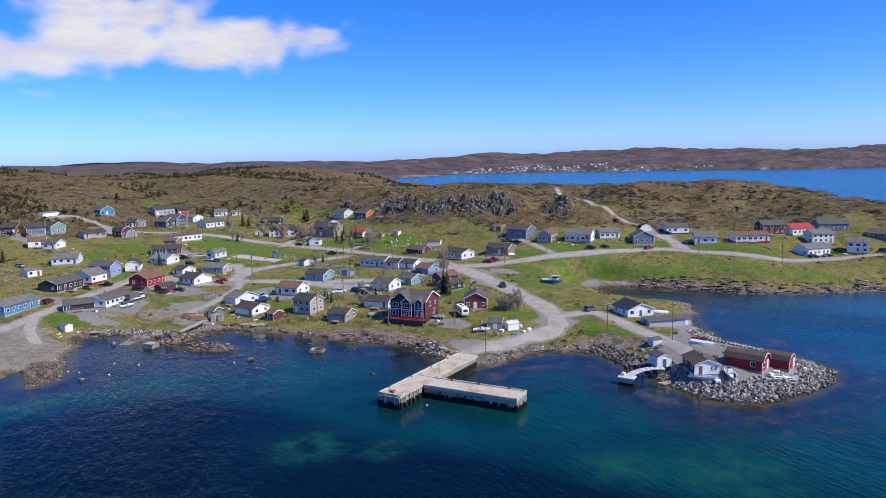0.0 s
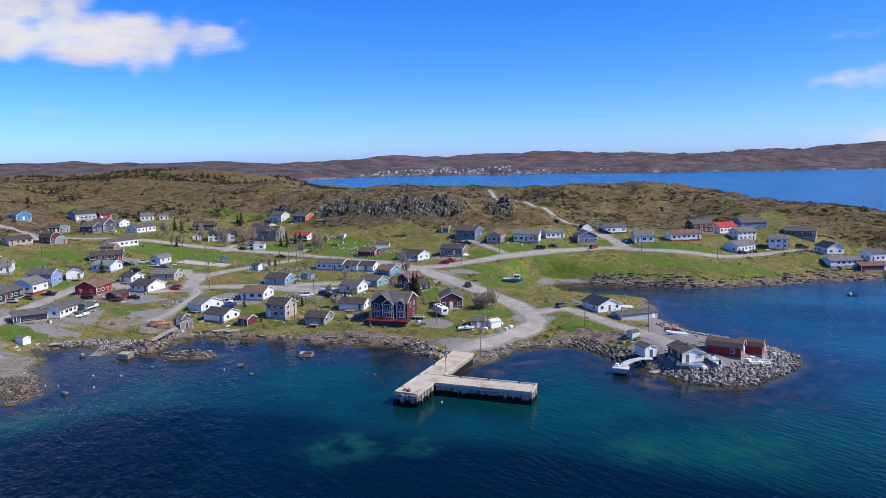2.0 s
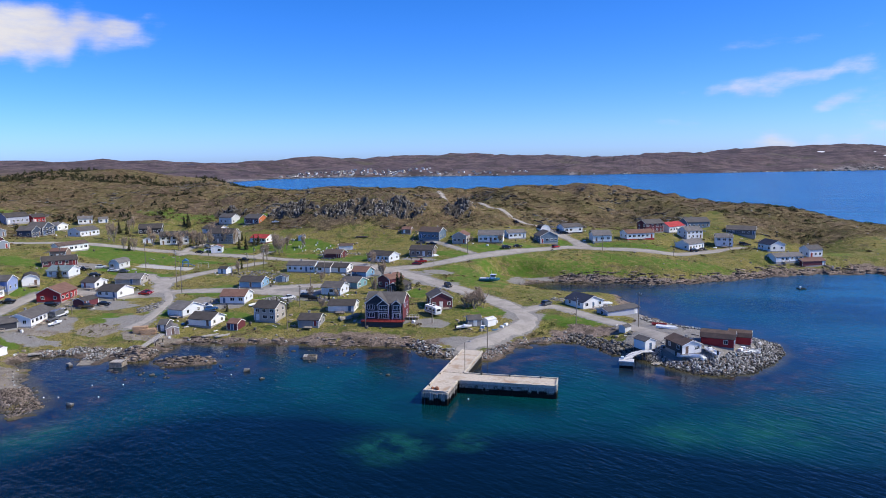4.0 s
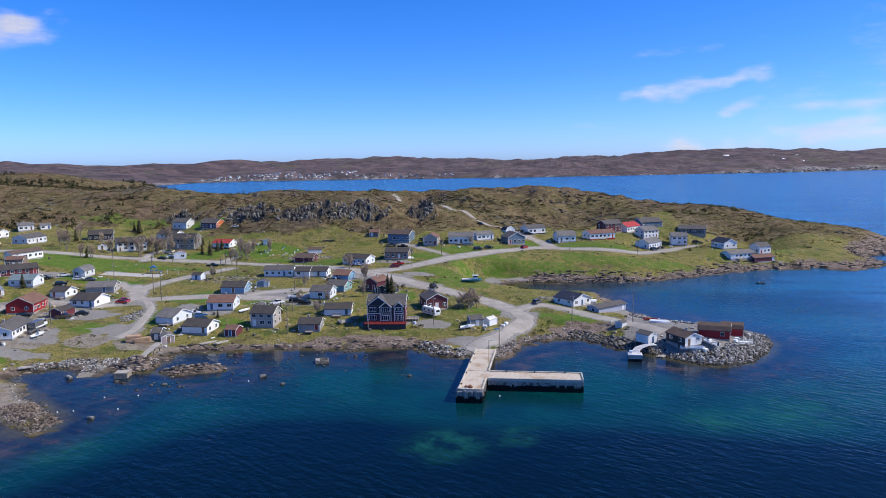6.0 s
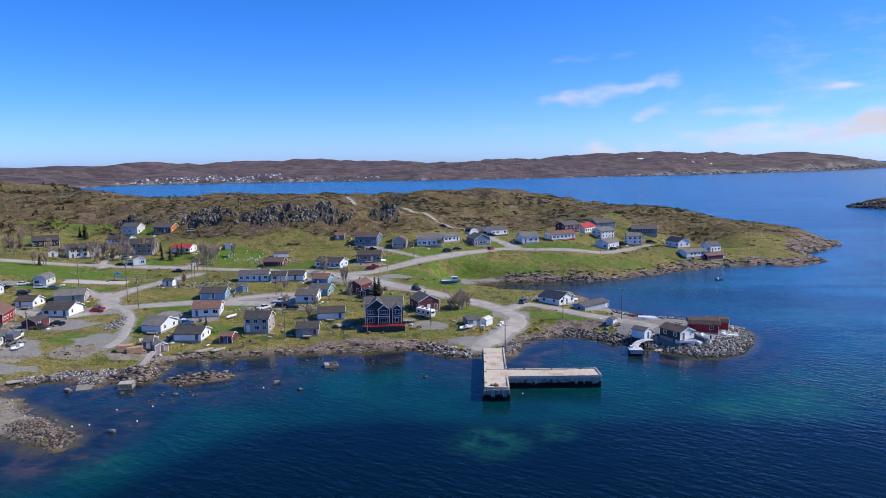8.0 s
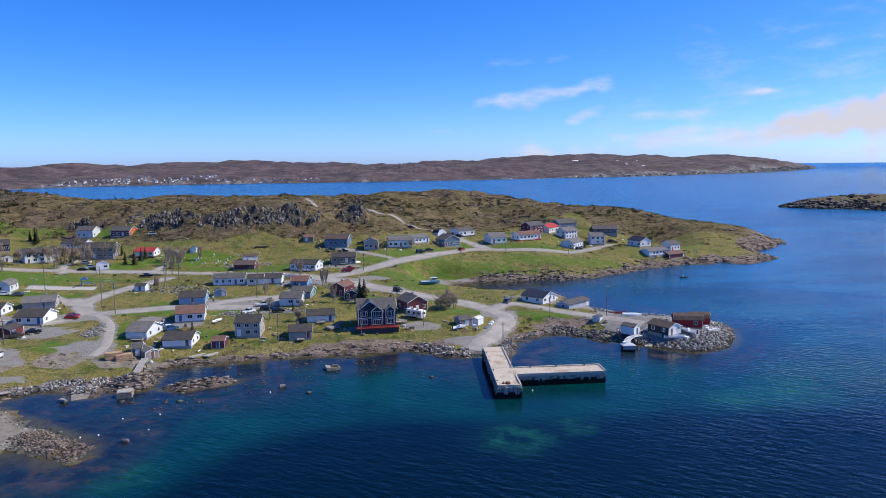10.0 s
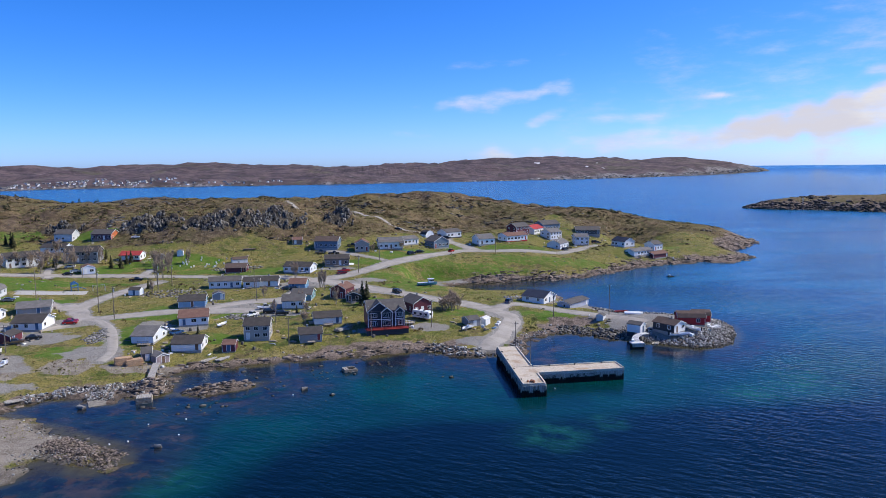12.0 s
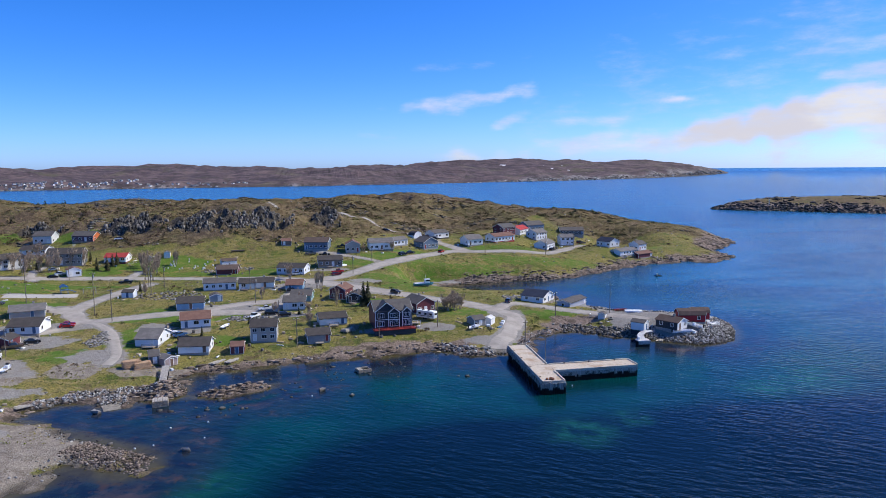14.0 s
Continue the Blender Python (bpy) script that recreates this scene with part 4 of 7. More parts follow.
house(-301.8, 179.8, 45, 10.3, 9.0, 2.5, "P", "shadewhite", "grey")
house(-294.9, 160.4, 84, 5.3, 5.0, 2.4, "P", "white", "grey")
house(-413.8, 235.9, 109, 11.5, 3.0, 2.0, "P", "white", "grey", windows=False)
house(-236.7, 156.5, 109, 14.7, 8.0, 2.5, "P", "white", "slate")
house(-238.8, 145.8, 61, 9.7, 7.0, 2.0, "P", "black", "slate")
house(-221.4, 130.6, 85, 2.3, 4.0, 2.0, "G", "white", "grey", windows=False)
house(-369.5, 339.1, 46, 5.2, 6.0, 2.2, "P", "white", "grey")
house(-324.8, 327.1, 31, 12.5, 9.0, 3.1, "P", "black", "dark")
house(-288.3, 299.3, 40, 14.1, 9.0, 4.2, "P", "greywhite", "dark")
house(-300.0, 293.2, 30, 4.2, 5.0, 2.1, "G", "white", "dark")
house(-266.1, 312.8, 4, 15.0, 9.0, 5.0, "P", "grey", "dark")
house(-289.6, 339.2, -7, 12.5, 8.0, 2.4, "P", "shadewhite", "dark")
house(-256.1, 291.0, 26, 5.4, 6.0, 2.8, "G", "shadewhite", "redbrown")
house(-244.6, 316.1, -4, 9.6, 8.0, 2.3, "P", "white", "red", skirt="maroon")
house(-223.5, 321.8, 8, 2.8, 4.0, 2.5, "G", "shadewhite", "slate")
house(-231.3, 317.0, 13, 3.0, 3.0, 2.0, "G", "beige", "grey", windows=False)
house(-292.5, 359.3, -6, 9.4, 8.0, 3.8, "P", "greywhite", "slate")
house(-270.7, 353.9, -10, 11.0, 8.0, 3.0, "P", "purple", "slate", gable_wall="orange")
house(-190.8, 293.2, 0, 9.2, 8.0, 2.0, "P", "maroon", "brown")
house(-193.3, 312.0, 20, 7.0, 5.0, 2.0, "P", "white", "brown")
house(-188.3, 254.4, 8, 12.3, 7.0, 2.7, "P", "shadewhite", "slate")
house(-170.7, 256.5, 1, 7.0, 7.0, 2.1, "P", "white", "dark")
house(-158.3, 250.5, -5, 6.6, 8.0, 2.0, "P", "skyblue", "redbrown")
house(-154.8, 232.4, -7, 7.6, 8.0, 2.0, "P", "tealblue", "slate")
house(-156.9, 219.4, -0, 7.6, 8.0, 2.6, "P", "shadewhite", "slate")
house(-219.4, 241.7, -6, 4.2, 4.0, 2.0, "P", "shadewhite", "dark")
house(-193.3, 222.2, 7, 9.0, 8.0, 2.1, "P", "skyblue", "dark")
house(-186.4, 232.1, 12, 4.4, 4.0, 2.0, "G", "greyblue", "slate")
house(-187.7, 200.5, 11, 9.0, 9.0, 2.5, "P", "shadewhite", "redbrown")
house(-196.8, 183.0, -8, 6.6, 10.0, 2.0, "P", "shadewhite", "grey")
house(-182.8, 174.9, -1, 8.4, 8.0, 2.0, "P", "white", "dark")
house(-170.8, 173.2, 1, 3.7, 5.0, 2.0, "P", "maroon", "redbrown")
house(-164.0, 183.0, 0, 7.6, 7.0, 4.3, "P", "beige", "dark")
house(-147.9, 181.4, 7, 6.8, 7.0, 2.0, "P", "grey", "dark")
house(-143.7, 197.2, 10, 8.9, 7.0, 2.0, "P", "white", "dark")
house(-140.1, 234.8, -23, 6.2, 8.0, 3.5, "G", "maroon", "redbrown")
house(-134.6, 229.3, -13, 5.9, 8.0, 2.2, "G", "black", "dark")
house(-112.9, 210.1, 26, 7.6, 9.0, 3.4, "G", "maroon", "slate")
house(-95.9, 191.2, 21, 4.3, 5.0, 2.0, "P", "grey", "slate")
house(-91.3, 192.6, 56, 3.6, 3.0, 2.0, "P", "white", "white", windows=False)
house(-167.4, 335.4, 5, 4.8, 6.0, 2.0, "P", "brown", "redbrown")
house(-151.2, 328.4, -11, 12.0, 8.0, 3.6, "P", "slateblue", "brown")
house(-133.6, 321.2, 1, 7.0, 9.0, 3.7, "G", "beige", "redbrown")
house(-119.2, 326.5, 6, 12.4, 8.0, 3.4, "P", "white", "grey")
house(-109.7, 339.6, 38, 10.0, 7.0, 2.7, "P", "shadewhite", "grey")
house(-93.5, 341.8, 30, 9.7, 9.0, 3.4, "G", "slateblue", "slate")
house(-97.4, 360.2, 35, 5.8, 5.0, 1.6, "B", "white", "dark")
house(-160.8, 281.3, -17, 12.4, 8.0, 2.6, "P", "shadewhite", "dark")
house(-144.8, 292.2, 2, 11.0, 8.0, 2.9, "P", "brown", "dark")
house(-83.9, 366.8, 36, 11.4, 8.0, 2.9, "P", "white", "slate", skirt="black")
house(-66.4, 351.2, 19, 9.5, 9.0, 3.0, "P", "white", "grey")
house(-47.9, 360.0, 30, 15.5, 8.0, 2.8, "P", "shadewhite", "redbrown", skirt="red")
house(-41.1, 377.8, 36, 11.4, 8.0, 4.5, "P", "maroon", "slate")
house(-30.1, 386.4, 53, 13.7, 8.0, 3.0, "P", "white", "red")
house(-20.3, 379.7, 36, 10.3, 8.0, 4.2, "P", "shadewhite", "grey")
house(-16.7, 404.4, 28, 14.1, 9.0, 3.4, "P", "slateblue", "slate")
house(-21.5, 359.2, 54, 13.4, 8.0, 3.0, "P", "white", "grey")
house(-3.8, 373.6, 1, 8.3, 7.0, 4.5, "P", "shadewhite", "grey")
house(7.7, 397.6, -9, 14.8, 9.0, 2.6, "P", "darkgrey", "slate")
house(17.2, 358.3, -65, 10.3, 8.0, 3.0, "P", "white", "navy")
house(20.8, 343.2, 28, 14.7, 7.0, 2.2, "P", "white", "grey")
house(34.5, 355.6, 30, 7.4, 7.0, 3.5, "P", "white", "slate")
house(32.1, 345.2, 28, 12.3, 6.0, 2.0, "P", "maroon", "redbrown")
house(-189.0, 164.8, 43, 3.8, 5.0, 2.0, "G", "pink", "grey")
house(-192.7, 166.7, 15, 2.7, 6.0, 2.0, "P", "darkgrey", "slate")

house(-177.6, 254.8, 4, 6.2, 7.0, 2.3, "P", "shadewhite", "dark")

# ---- the large grey and maroon house by the wharf ----
def big_house(x, y, z, yaw):
    ob = tagged(empty("house", x, y, z, yaw), "large navy and maroon house with white trim and red front deck", "house", "village houses")
    w, d, h, rise = 12.0, 10.5, 5.3, 2.5
    hx, hy = w / 2, d / 2
    bm = bmesh.new()
    prism(bm, [(-hy, 0), (hy, 0), (hy, h), (0, h + rise), (-hy, h)], -hx, hx)
    bm.transform(Matrix.Rotation(radians(90), 4, "Z"))
    part("wall", bm, WALL["maroon"], ob, "brownish maroon clapboard")
    part("front_wall", boxed(-hx, hx, -hy - 0.04, -hy + 0.02, 0.0, h - 0.02), WALL["black"], ob, "very dark navy clapboard")
    part("foundation", boxed(-hx + 0.1, hx - 0.1, -hy + 0.1, hy - 0.1, -3, 0), WALL["black"], ob)
    bm = bmesh.new()
    for s in (-1, 1):
        prism(bm, [(s * (hy + 0.45), h - 0.2), (0, h + rise + 0.05), (0, h + rise + 0.25), (s * (hy + 0.45), h)], -hx - 0.4, hx + 0.4)
    bm.transform(Matrix.Rotation(radians(90), 4, "Z"))
    part("roof", bm, ROOF["slate"], ob)
    for s in (-1, 1):
        bm = bmesh.new()
        for t in (-1, 1):
            prism(bm, [(t * (hy + 0.45), h - 0.35), (0, h + rise - 0.1), (0, h + rise + 0.2), (t * (hy + 0.45), h - 0.02)], s * (hx + 0.42) - 0.03, s * (hx + 0.42) + 0.03)
        bm.transform(Matrix.Rotation(radians(90), 4, "Z"))
        part("fascia", bm, M_TRIM, ob)
    # three front gables
    for gx, gw, gz, gr, out in ((-2.4, 7.2, h, 2.75, 0.4), (-0.1, 3.5, h - 0.4, 1.5, 1.0), (4.1, 2.8, h - 0.3, 1.3, 0.7)):
        dormer = part("front_gable", boxed(gx - gw / 2, gx + gw / 2, -hy - out, -hy + 0.4, 0.0, gz), WALL["black"], ob, "projecting navy gable bay")
        bm = bmesh.new()
        prism(bm, [(gx - gw / 2, gz - 0.01), (gx + gw / 2, gz - 0.01), (gx, gz + gr)], -hy - out, -0.3)
        part("gable_wall", bm, WALL["black"], dormer)
        bm = bmesh.new()
        for s in (-1, 1):
            prism(bm, [(gx + s * (gw / 2 + 0.3), gz - 0.2), (gx, gz + gr + 0.02), (gx, gz + gr + 0.2), (gx + s * (gw / 2 + 0.3), gz)], -hy - out - 0.3, -0.2)
        part("gable_roof", bm, ROOF["slate"], dormer)
        bm = bmesh.new()
        for s in (-1, 1):
            prism(bm, [(gx + s * (gw / 2 + 0.3), gz - 0.35), (gx, gz + gr - 0.15), (gx, gz + gr + 0.12), (gx + s * (gw / 2 + 0.3), gz - 0.03)], -hy - out - 0.36, -hy - out - 0.3)
        for s in (-1, 1):
            box(bm, gx + s * gw / 2 - 0.09, gx + s * gw / 2 + 0.09, -hy - out - 0.04, -hy - out + 0.05, 0, gz - 0.2)
        box(bm, gx - gw / 2, gx + gw / 2, -hy - out - 0.05, -hy - out + 0.02, 2.5, 2.68)
        part("gable_trim", bm, M_TRIM, dormer)
    for gx, out, wide in ((-4.3, 0.4, 2.1), (-0.1, 1.0, 2.4), (4.1, 0.7, 1.8)):
        for wz, high in ((3.95, 1.3), (1.3, 1.5)):
            add_window(ob, gx, -hy - out - 0.02, wz, 0, wide, high)
            for off in (-wide / 4, wide / 4):
                part("muntin", boxed(gx + off - 0.04, gx + off + 0.04, -hy - out - 0.08, -hy - out - 0.02, wz - high / 2, wz + high / 2), M_TRIM, ob)
    for wy, wz in ((-1.6, 3.9), (1.6, 1.2)):
        add_window(ob, hx, wy, wz, 90, 1.3, 1.3)
    add_window(ob, hx, 2.2, 3.8, 90, 1.0, 1.2)
    # red deck on a dark skirt
    bm = boxed(-hx - 1.0, hx + 0.6, -hy - 3.3, -hy - 0.05, -0.35, -0.12)
    part("deck", bm, M_RED_DECK, ob, "red-stained plank deck")
    for k in range(8):
        px = -hx - 0.95 + k * (w + 1.5) / 7
        part("deck_post", boxed(px - 0.06, px + 0.06, -hy - 3.3, -hy - 3.18, -0.35, 0.65), M_RED_DECK, ob)
    for rz in (0.6, 0.2):
        part("deck_rail", boxed(-hx - 1.0, hx + 0.6, -hy - 3.28, -hy - 3.2, rz - 0.07, rz + 0.07), M_RED_DECK, ob)
    part("deck_skirt", boxed(-hx - 0.9, hx + 0.5, -hy - 3.15, -hy - 3.05, -1.9, -0.35), WALL["black"], ob)
    # side landing
    part("landing", boxed(hx, hx + 4.2, -0.6, 1.6, -0.6, -0.4), M_PLANK, ob)
    for k in range(4):
        part("landing_post", boxed(hx + 1.2 + k * 0.95, hx + 1.3 + k * 0.95, -0.6, -0.5, -1.8, 0.5), M_TRIM, ob)
    part("landing_rail", boxed(hx + 0.2, hx + 4.2, -0.62, -0.54, 0.42, 0.52), M_TRIM, ob)
    HOUSES.append((x, y, 8))


M_RED_DECK = plain("red_stained_deck", (0.26, 0.03, 0.025), 0.7, 0, 0.25, 3.0)
big_house(-124.7, 190.4, 5.0, 8)

# ---- wharf ----
c = Shader("wharf_concrete", 0.9, 0, 0.25)
cn, cw = c.noise(1.6, 6, 0.7), c.noise(0.22, 4, 0.6)
cc = c.mix(c.span(cn, 0.35, 0.7), (0.46, 0.4, 0.325), (0.6, 0.53, 0.44))
cc = c.mix(c.span(cw, 0.48, 0.68, 0, 0.85), cc, (0.36, 0.25, 0.165))
cc = c.mix(c.span(c.noise(0.5, 6, 0.75), 0.6, 0.68, 0, 0.7), cc, (0.16, 0.12, 0.09))
M_DECK = c.colour(cc).bump(cn, 0.4, 0.04).mat
c = Shader("weathered_fender_timber", 0.9, 0, 0.2)
streak = c.noise(1.2, 5, 0.7, c.stretch(3.0, 3.0, 0.35))
low = c.nodes.new("ShaderNodeSeparateXYZ")
c.put(low.inputs[0], c.place())
cc = c.mix(c.span(streak, 0.4, 0.7), (0.4, 0.375, 0.335), (0.13, 0.115, 0.1))
cc = c.mix(c.span(c.math("ADD", low.outputs[2], c.math("MULTIPLY", streak, 1.2)), 2.45, 2.1), cc, (0.014, 0.013, 0.011))
M_TIMBER = c.colour(cc).bump(streak, 0.5, 0.05).mat


def wharf():
    ob = tagged(empty("wharf", -89.5, 144, 0), "L-shaped concrete wharf with weathered timber fenders and a dark waterline", "wharf")
    top = 3.1

    def block(x0, x1, y0, y1, name):
        part(name, boxed(x0 + 89.5, x1 + 89.5, y0 - 144, y1 - 144, top - 0.45, top), M_DECK, ob, "pale stained concrete deck")
        part("crib", boxed(x0 + 89.8, x1 + 89.2, y0 - 143.7, y1 - 144.3, -4, top - 0.45), M_TIMBER, ob, "dark timber crib")

    block(-92.3, -86.4, 126.4, 162.6, "stem_deck")
    skew = empty("arm", 3.2, -5.45, 0, 3.2)
    skew.parent = ob
    part("arm_deck", boxed(-0.1, 23.2, -2.95, 2.95, top - 0.45, top - 0.004), M_DECK, skew, "pale stained concrete deck")
    part("arm_crib", boxed(0.1, 22.9, -2.65, 2.65, -4, top - 0.45), M_TIMBER, skew)
    curb = [(-92.3, -91.9, 126.4, 162.0), (-86.8, -86.4, 126.8, 135.2), (-86.8, -86.4, 141.8, 162.0), (-91.9, -86.8, 126.4, 126.75)]
    for x0, x1, y0, y1 in curb:
        part("curb", boxed(x0 + 89.5, x1 + 89.5, y0 - 144, y1 - 144, top, top + 0.28, bevel=0.04), M_CURB, ob, "pale timber kerb")
    part("arm_curb", boxed(0.2, 23.2, 2.6, 2.95, top, top + 0.28, bevel=0.04), M_CURB, skew)
    part("arm_curb", boxed(22.85, 23.2, -2.9, 2.6, top, top + 0.28, bevel=0.04), M_CURB, skew)
    part("arm_curb", boxed(0.2, 22.85, -2.95, -2.65, top, top + 0.12, bevel=0.03), M_CURB, skew)
    # pale upper facing over the dark crib, with a wale between
    for x0, x1, y0, y1 in ((-2.95, 2.95, -17.6, -17.25), (-3.0, -2.7, -17.25, 18.4), (2.7, 3.0, -17.25, -8.6)):
        part("facing", boxed(x0, x1, y0, y1, 1.35, top - 0.45), M_FACE, ob, "mottled pale timber facing")
        part("wale", boxed(x0 - 0.06, x1 + 0.06, y0 - 0.06, y1, 1.15, 1.4, bevel=0.04), M_TIMBER, ob)
    part("facing", boxed(0.1, 23.1, -2.85, -2.6, 1.35, top - 0.45), M_FACE, skew, "mottled pale timber facing")
    part("facing", boxed(22.8, 23.12, -2.6, 2.9, 1.35, top - 0.45), M_FACE, skew, "mottled pale timber facing")
    part("wale", boxed(0.1, 23.15, -2.92, -2.6, 1.15, 1.4, bevel=0.04), M_TIMBER, skew)
    part("wale", boxed(0.1, 23.15, -2.93, -2.6, 2.35, 2.6, bevel=0.04), M_CURB2, skew)
    # fender piles, one by one
    me = mesh_of("fender", boxed(-0.2, 0.2, -0.1, 0.1, -1.0, 2.75, bevel=0.03), M_TIMBER)
    pale = mesh_of("fender", boxed(-0.2, 0.2, -0.12, 0.12, -1.0, 2.9, bevel=0.03), M_FENDER)
    rng = random.Random(4)
    for k in range(11):
        f = part("fender", me if rng.random() < 0.6 else pale, None, ob)
        f.matrix_basis = pose(-2.75 + k * 0.56, -17.72, rng.uniform(-0.1, 0.1))
    for k in range(0, 60, 4):
        f = part("fender", me if rng.random() < 0.7 else pale, None, ob)
        f.matrix_basis = pose(-3.05, -17.3 + k * 0.58, rng.uniform(-0.15, 0.1))
    for k in range(0, 15, 3):
        f = part("fender", me if rng.random() < 0.6 else pale, None, ob)
        f.matrix_basis = pose(3.05, -17.3 + k * 0.58, rng.uniform(-0.1, 0.1))
    for k in range(52):
        if k < 34 and rng.random() < 0.8:
            continue
        f = part("fender", me if rng.random() < 0.5 else pale, None, skew)
        f.matrix_basis = pose(0.4 + k * 0.44, -2.8, rng.uniform(-0.25, 0.08))
    for k in range(10):
        f = part("fender", me if rng.random() < 0.5 else pale, None, skew)
        f.matrix_basis = pose(23.0, -2.6 + k * 0.58, rng.uniform(-0.1, 0.1))
    # ladders, bollards
    for k in (4.5, 11.5, 19.0):
        bm = bmesh.new()
        rod(bm, (k, 2.45, top), (k, 2.45, top + 0.35), 0.12, 0.16, 8)
        box(bm, k - 0.25, k + 0.25, 2.37, 2.53, top + 0.3, top + 0.42)
        part("bollard", bm, M_DARK, skew, "black iron bollard")
    for k in (-14, -5, 4, 12):
        bm = bmesh.new()
        rod(bm, (-2.4, k, top), (-2.4, k, top + 0.35), 0.12, 0.16, 8)
        box(bm, -2.65, -2.15, k - 0.08, k + 0.08, top + 0.3, top + 0.42)
        part("bollard", bm, M_DARK, ob, "black iron bollard")
    part("joint_plate", boxed(-3.0, 3.0, -2.55, -2.4, top, top + 0.015), M_DARK, ob)


c = Shader("mottled_facing", 0.9, 0, 0.2)
mottle = c.noise(0.9, 6, 0.75, c.stretch(1.0, 1.0, 0.6))
M_FACE = c.colour(c.mix(c.span(mottle, 0.45, 0.62), (0.3, 0.285, 0.26), (0.06, 0.054, 0.047))).bump(mottle, 0.4, 0.04).mat
M_CURB = plain("pale_timber_kerb", (0.5, 0.45, 0.37), 0.85, 0, 0.25, 2.0)
M_CURB2 = plain("bleached_timber", (0.4, 0.37, 0.33), 0.9, 0, 0.3, 2.0)
c = Shader("bleached_fender", 0.9, 0, 0.2)
streak = c.noise(1.2, 5, 0.7, c.stretch(4.0, 4.0, 0.3))
low = c.nodes.new("ShaderNodeSeparateXYZ")
c.put(low.inputs[0], c.place())
cc = c.mix(c.span(streak, 0.4, 0.7), (0.42, 0.39, 0.35), (0.16, 0.14, 0.12))
cc = c.mix(c.span(c.math("ADD", low.outputs[2], c.math("MULTIPLY", streak, 0.9)), 1.75, 1.35), cc, (0.015, 0.014, 0.012))
M_FENDER = c.colour(cc).bump(streak, 0.4, 0.05).mat
wharf()
M_RUST = plain("rusty_netting", (0.3, 0.13, 0.07), 0.9, 0, 0.4, 4.0)
bm = bmesh.new()
for k in range(9):
    a = random.Random(k)
    bmesh.ops.create_icosphere(bm, subdivisions=1, radius=a.uniform(0.25, 0.5), matrix=Matrix.Translation((a.uniform(-0.8, 0.8), a.uniform(-0.5, 0.5), 0.2)))
heap_ob = tagged(new("net_pile", mesh_of("net_pile", bm, M_RUST)), "small heap of rust-brown rope and netting on the wharf", "rope pile")
heap_ob.matrix_basis = pose(-90.0, 128.4, 3.1)


# ---- poles ----
M_POLE = plain("weathered_pole", (0.2, 0.17, 0.14), 0.9, 0, 0.3, 3.0)


def pole(x, y, h, lamp=False, z=None):
    ob = tagged(empty("utility_pole", x, y, ground_z(x, y) if z is None else z), "tall weathered wooden utility pole with a crossarm" if not lamp else "slim weathered wharf light pole with a lamp arm", "pole", "utility poles")
    bm = bmesh.new()
    rod(bm, (0, 0, -0.5), (0, 0, h), 0.09 if lamp else 0.15, 0.06 if lamp else 0.1, 8)
    part("shaft", bm, M_POLE, ob)
    if lamp:
        bm = bmesh.new()
        rod(bm, (0, 0, h - 0.1), (1.1, 0, h + 0.25), 0.05, 0.04)
        part("lamp_arm", bm, M_METAL, ob)
        part("lamp_head", boxed(0.9, 1.5, -0.13, 0.13, h + 0.17, h + 0.32, bevel=0.03), M_METAL, ob)
    else:
        part("crossarm", boxed(-0.85, 0.85, -0.06, 0.06, h - 0.75, h - 0.62), M_POLE, ob)
        if int(x + y) % 3 == 0:
            bm = bmesh.new()
            rod(bm, (0.28, 0, h - 1.9), (0.28, 0, h - 1.1), 0.2, 0.2, 10)
            part("transformer", bm, M_METAL, ob, "grey can transformer")
        for s in (-0.75, 0.75, 0.3):
            bm = bmesh.new()
            rod(bm, (s, 0, h - 0.62), (s, 0, h - 0.42), 0.05, 0.035)
            part("insulator", bm, M_TRIM, ob)
    return ob


pole(-86.6, 143.2, 7.5, True, 3.1)
pole(-85.9, 166.0, 9)
pole(-64.7, 202.8, 9)
pole(-45.3, 200.4, 11)
pole(-109.2, 189.3, 9)
pole(-222.8, 213.2, 15)
pole(-288.2, 174.5, 9)
pole(-266.9, 141.9, 9)
pole(-231.9, 168.9, 8)
pole(-297.1, 196.2, 9)
pole(-63.8, 326.8, 8)
pole(-30.4, 327.5, 8)
pole(-1.6, 365.5, 8)
pole(-134.6, 275.8, 8)
pole(-125.0, 299.8, 7)
pole(-213.8, 250.5, 8)
pole(-215.2, 205.9, 11)
pole(-251.1, 230.5, 13)
pole(-217.6, 262.6, 9)
pole(-210.9, 259.6, 9)
pole(-160.8, 198.0, 8)
pole(-128.9, 181.2, 10)
pole(-176.0, 250.1, 9)
pole(-171.6, 228.0, 9)
pole(-425.4, 244.7, 9)
pole(-418.5, 293.2, 8)
pole(-254.3, 280.5, 8)
pole(-289.6, 223.5, 8)
pole(-153.9, 176.0, 9)


# ---- vehicles ----
CAR_PAINT = {}
for cname, col in {"black": (0.015, 0.016, 0.02), "white": (0.78, 0.78, 0.78), "grey": (0.13, 0.135, 0.145), "silver": (0.42, 0.43, 0.45), "red": (0.4, 0.02, 0.02), "maroon": (0.16, 0.015, 0.03), "blue": (0.03, 0.1, 0.24), "brown": (0.13, 0.09, 0.06)}.items():
    s = Shader("car_paint_" + cname, 0.25, 0.1, 0.5)
    CAR_PAINT[cname] = s.colour(s.mix(s.span(s.noise(2.0, 3), 0.4, 0.7), col, tone(col, 0.85))).mat
M_LAMP_RED = plain("tail_lamp_plastic", (0.4, 0.02, 0.02), 0.3)
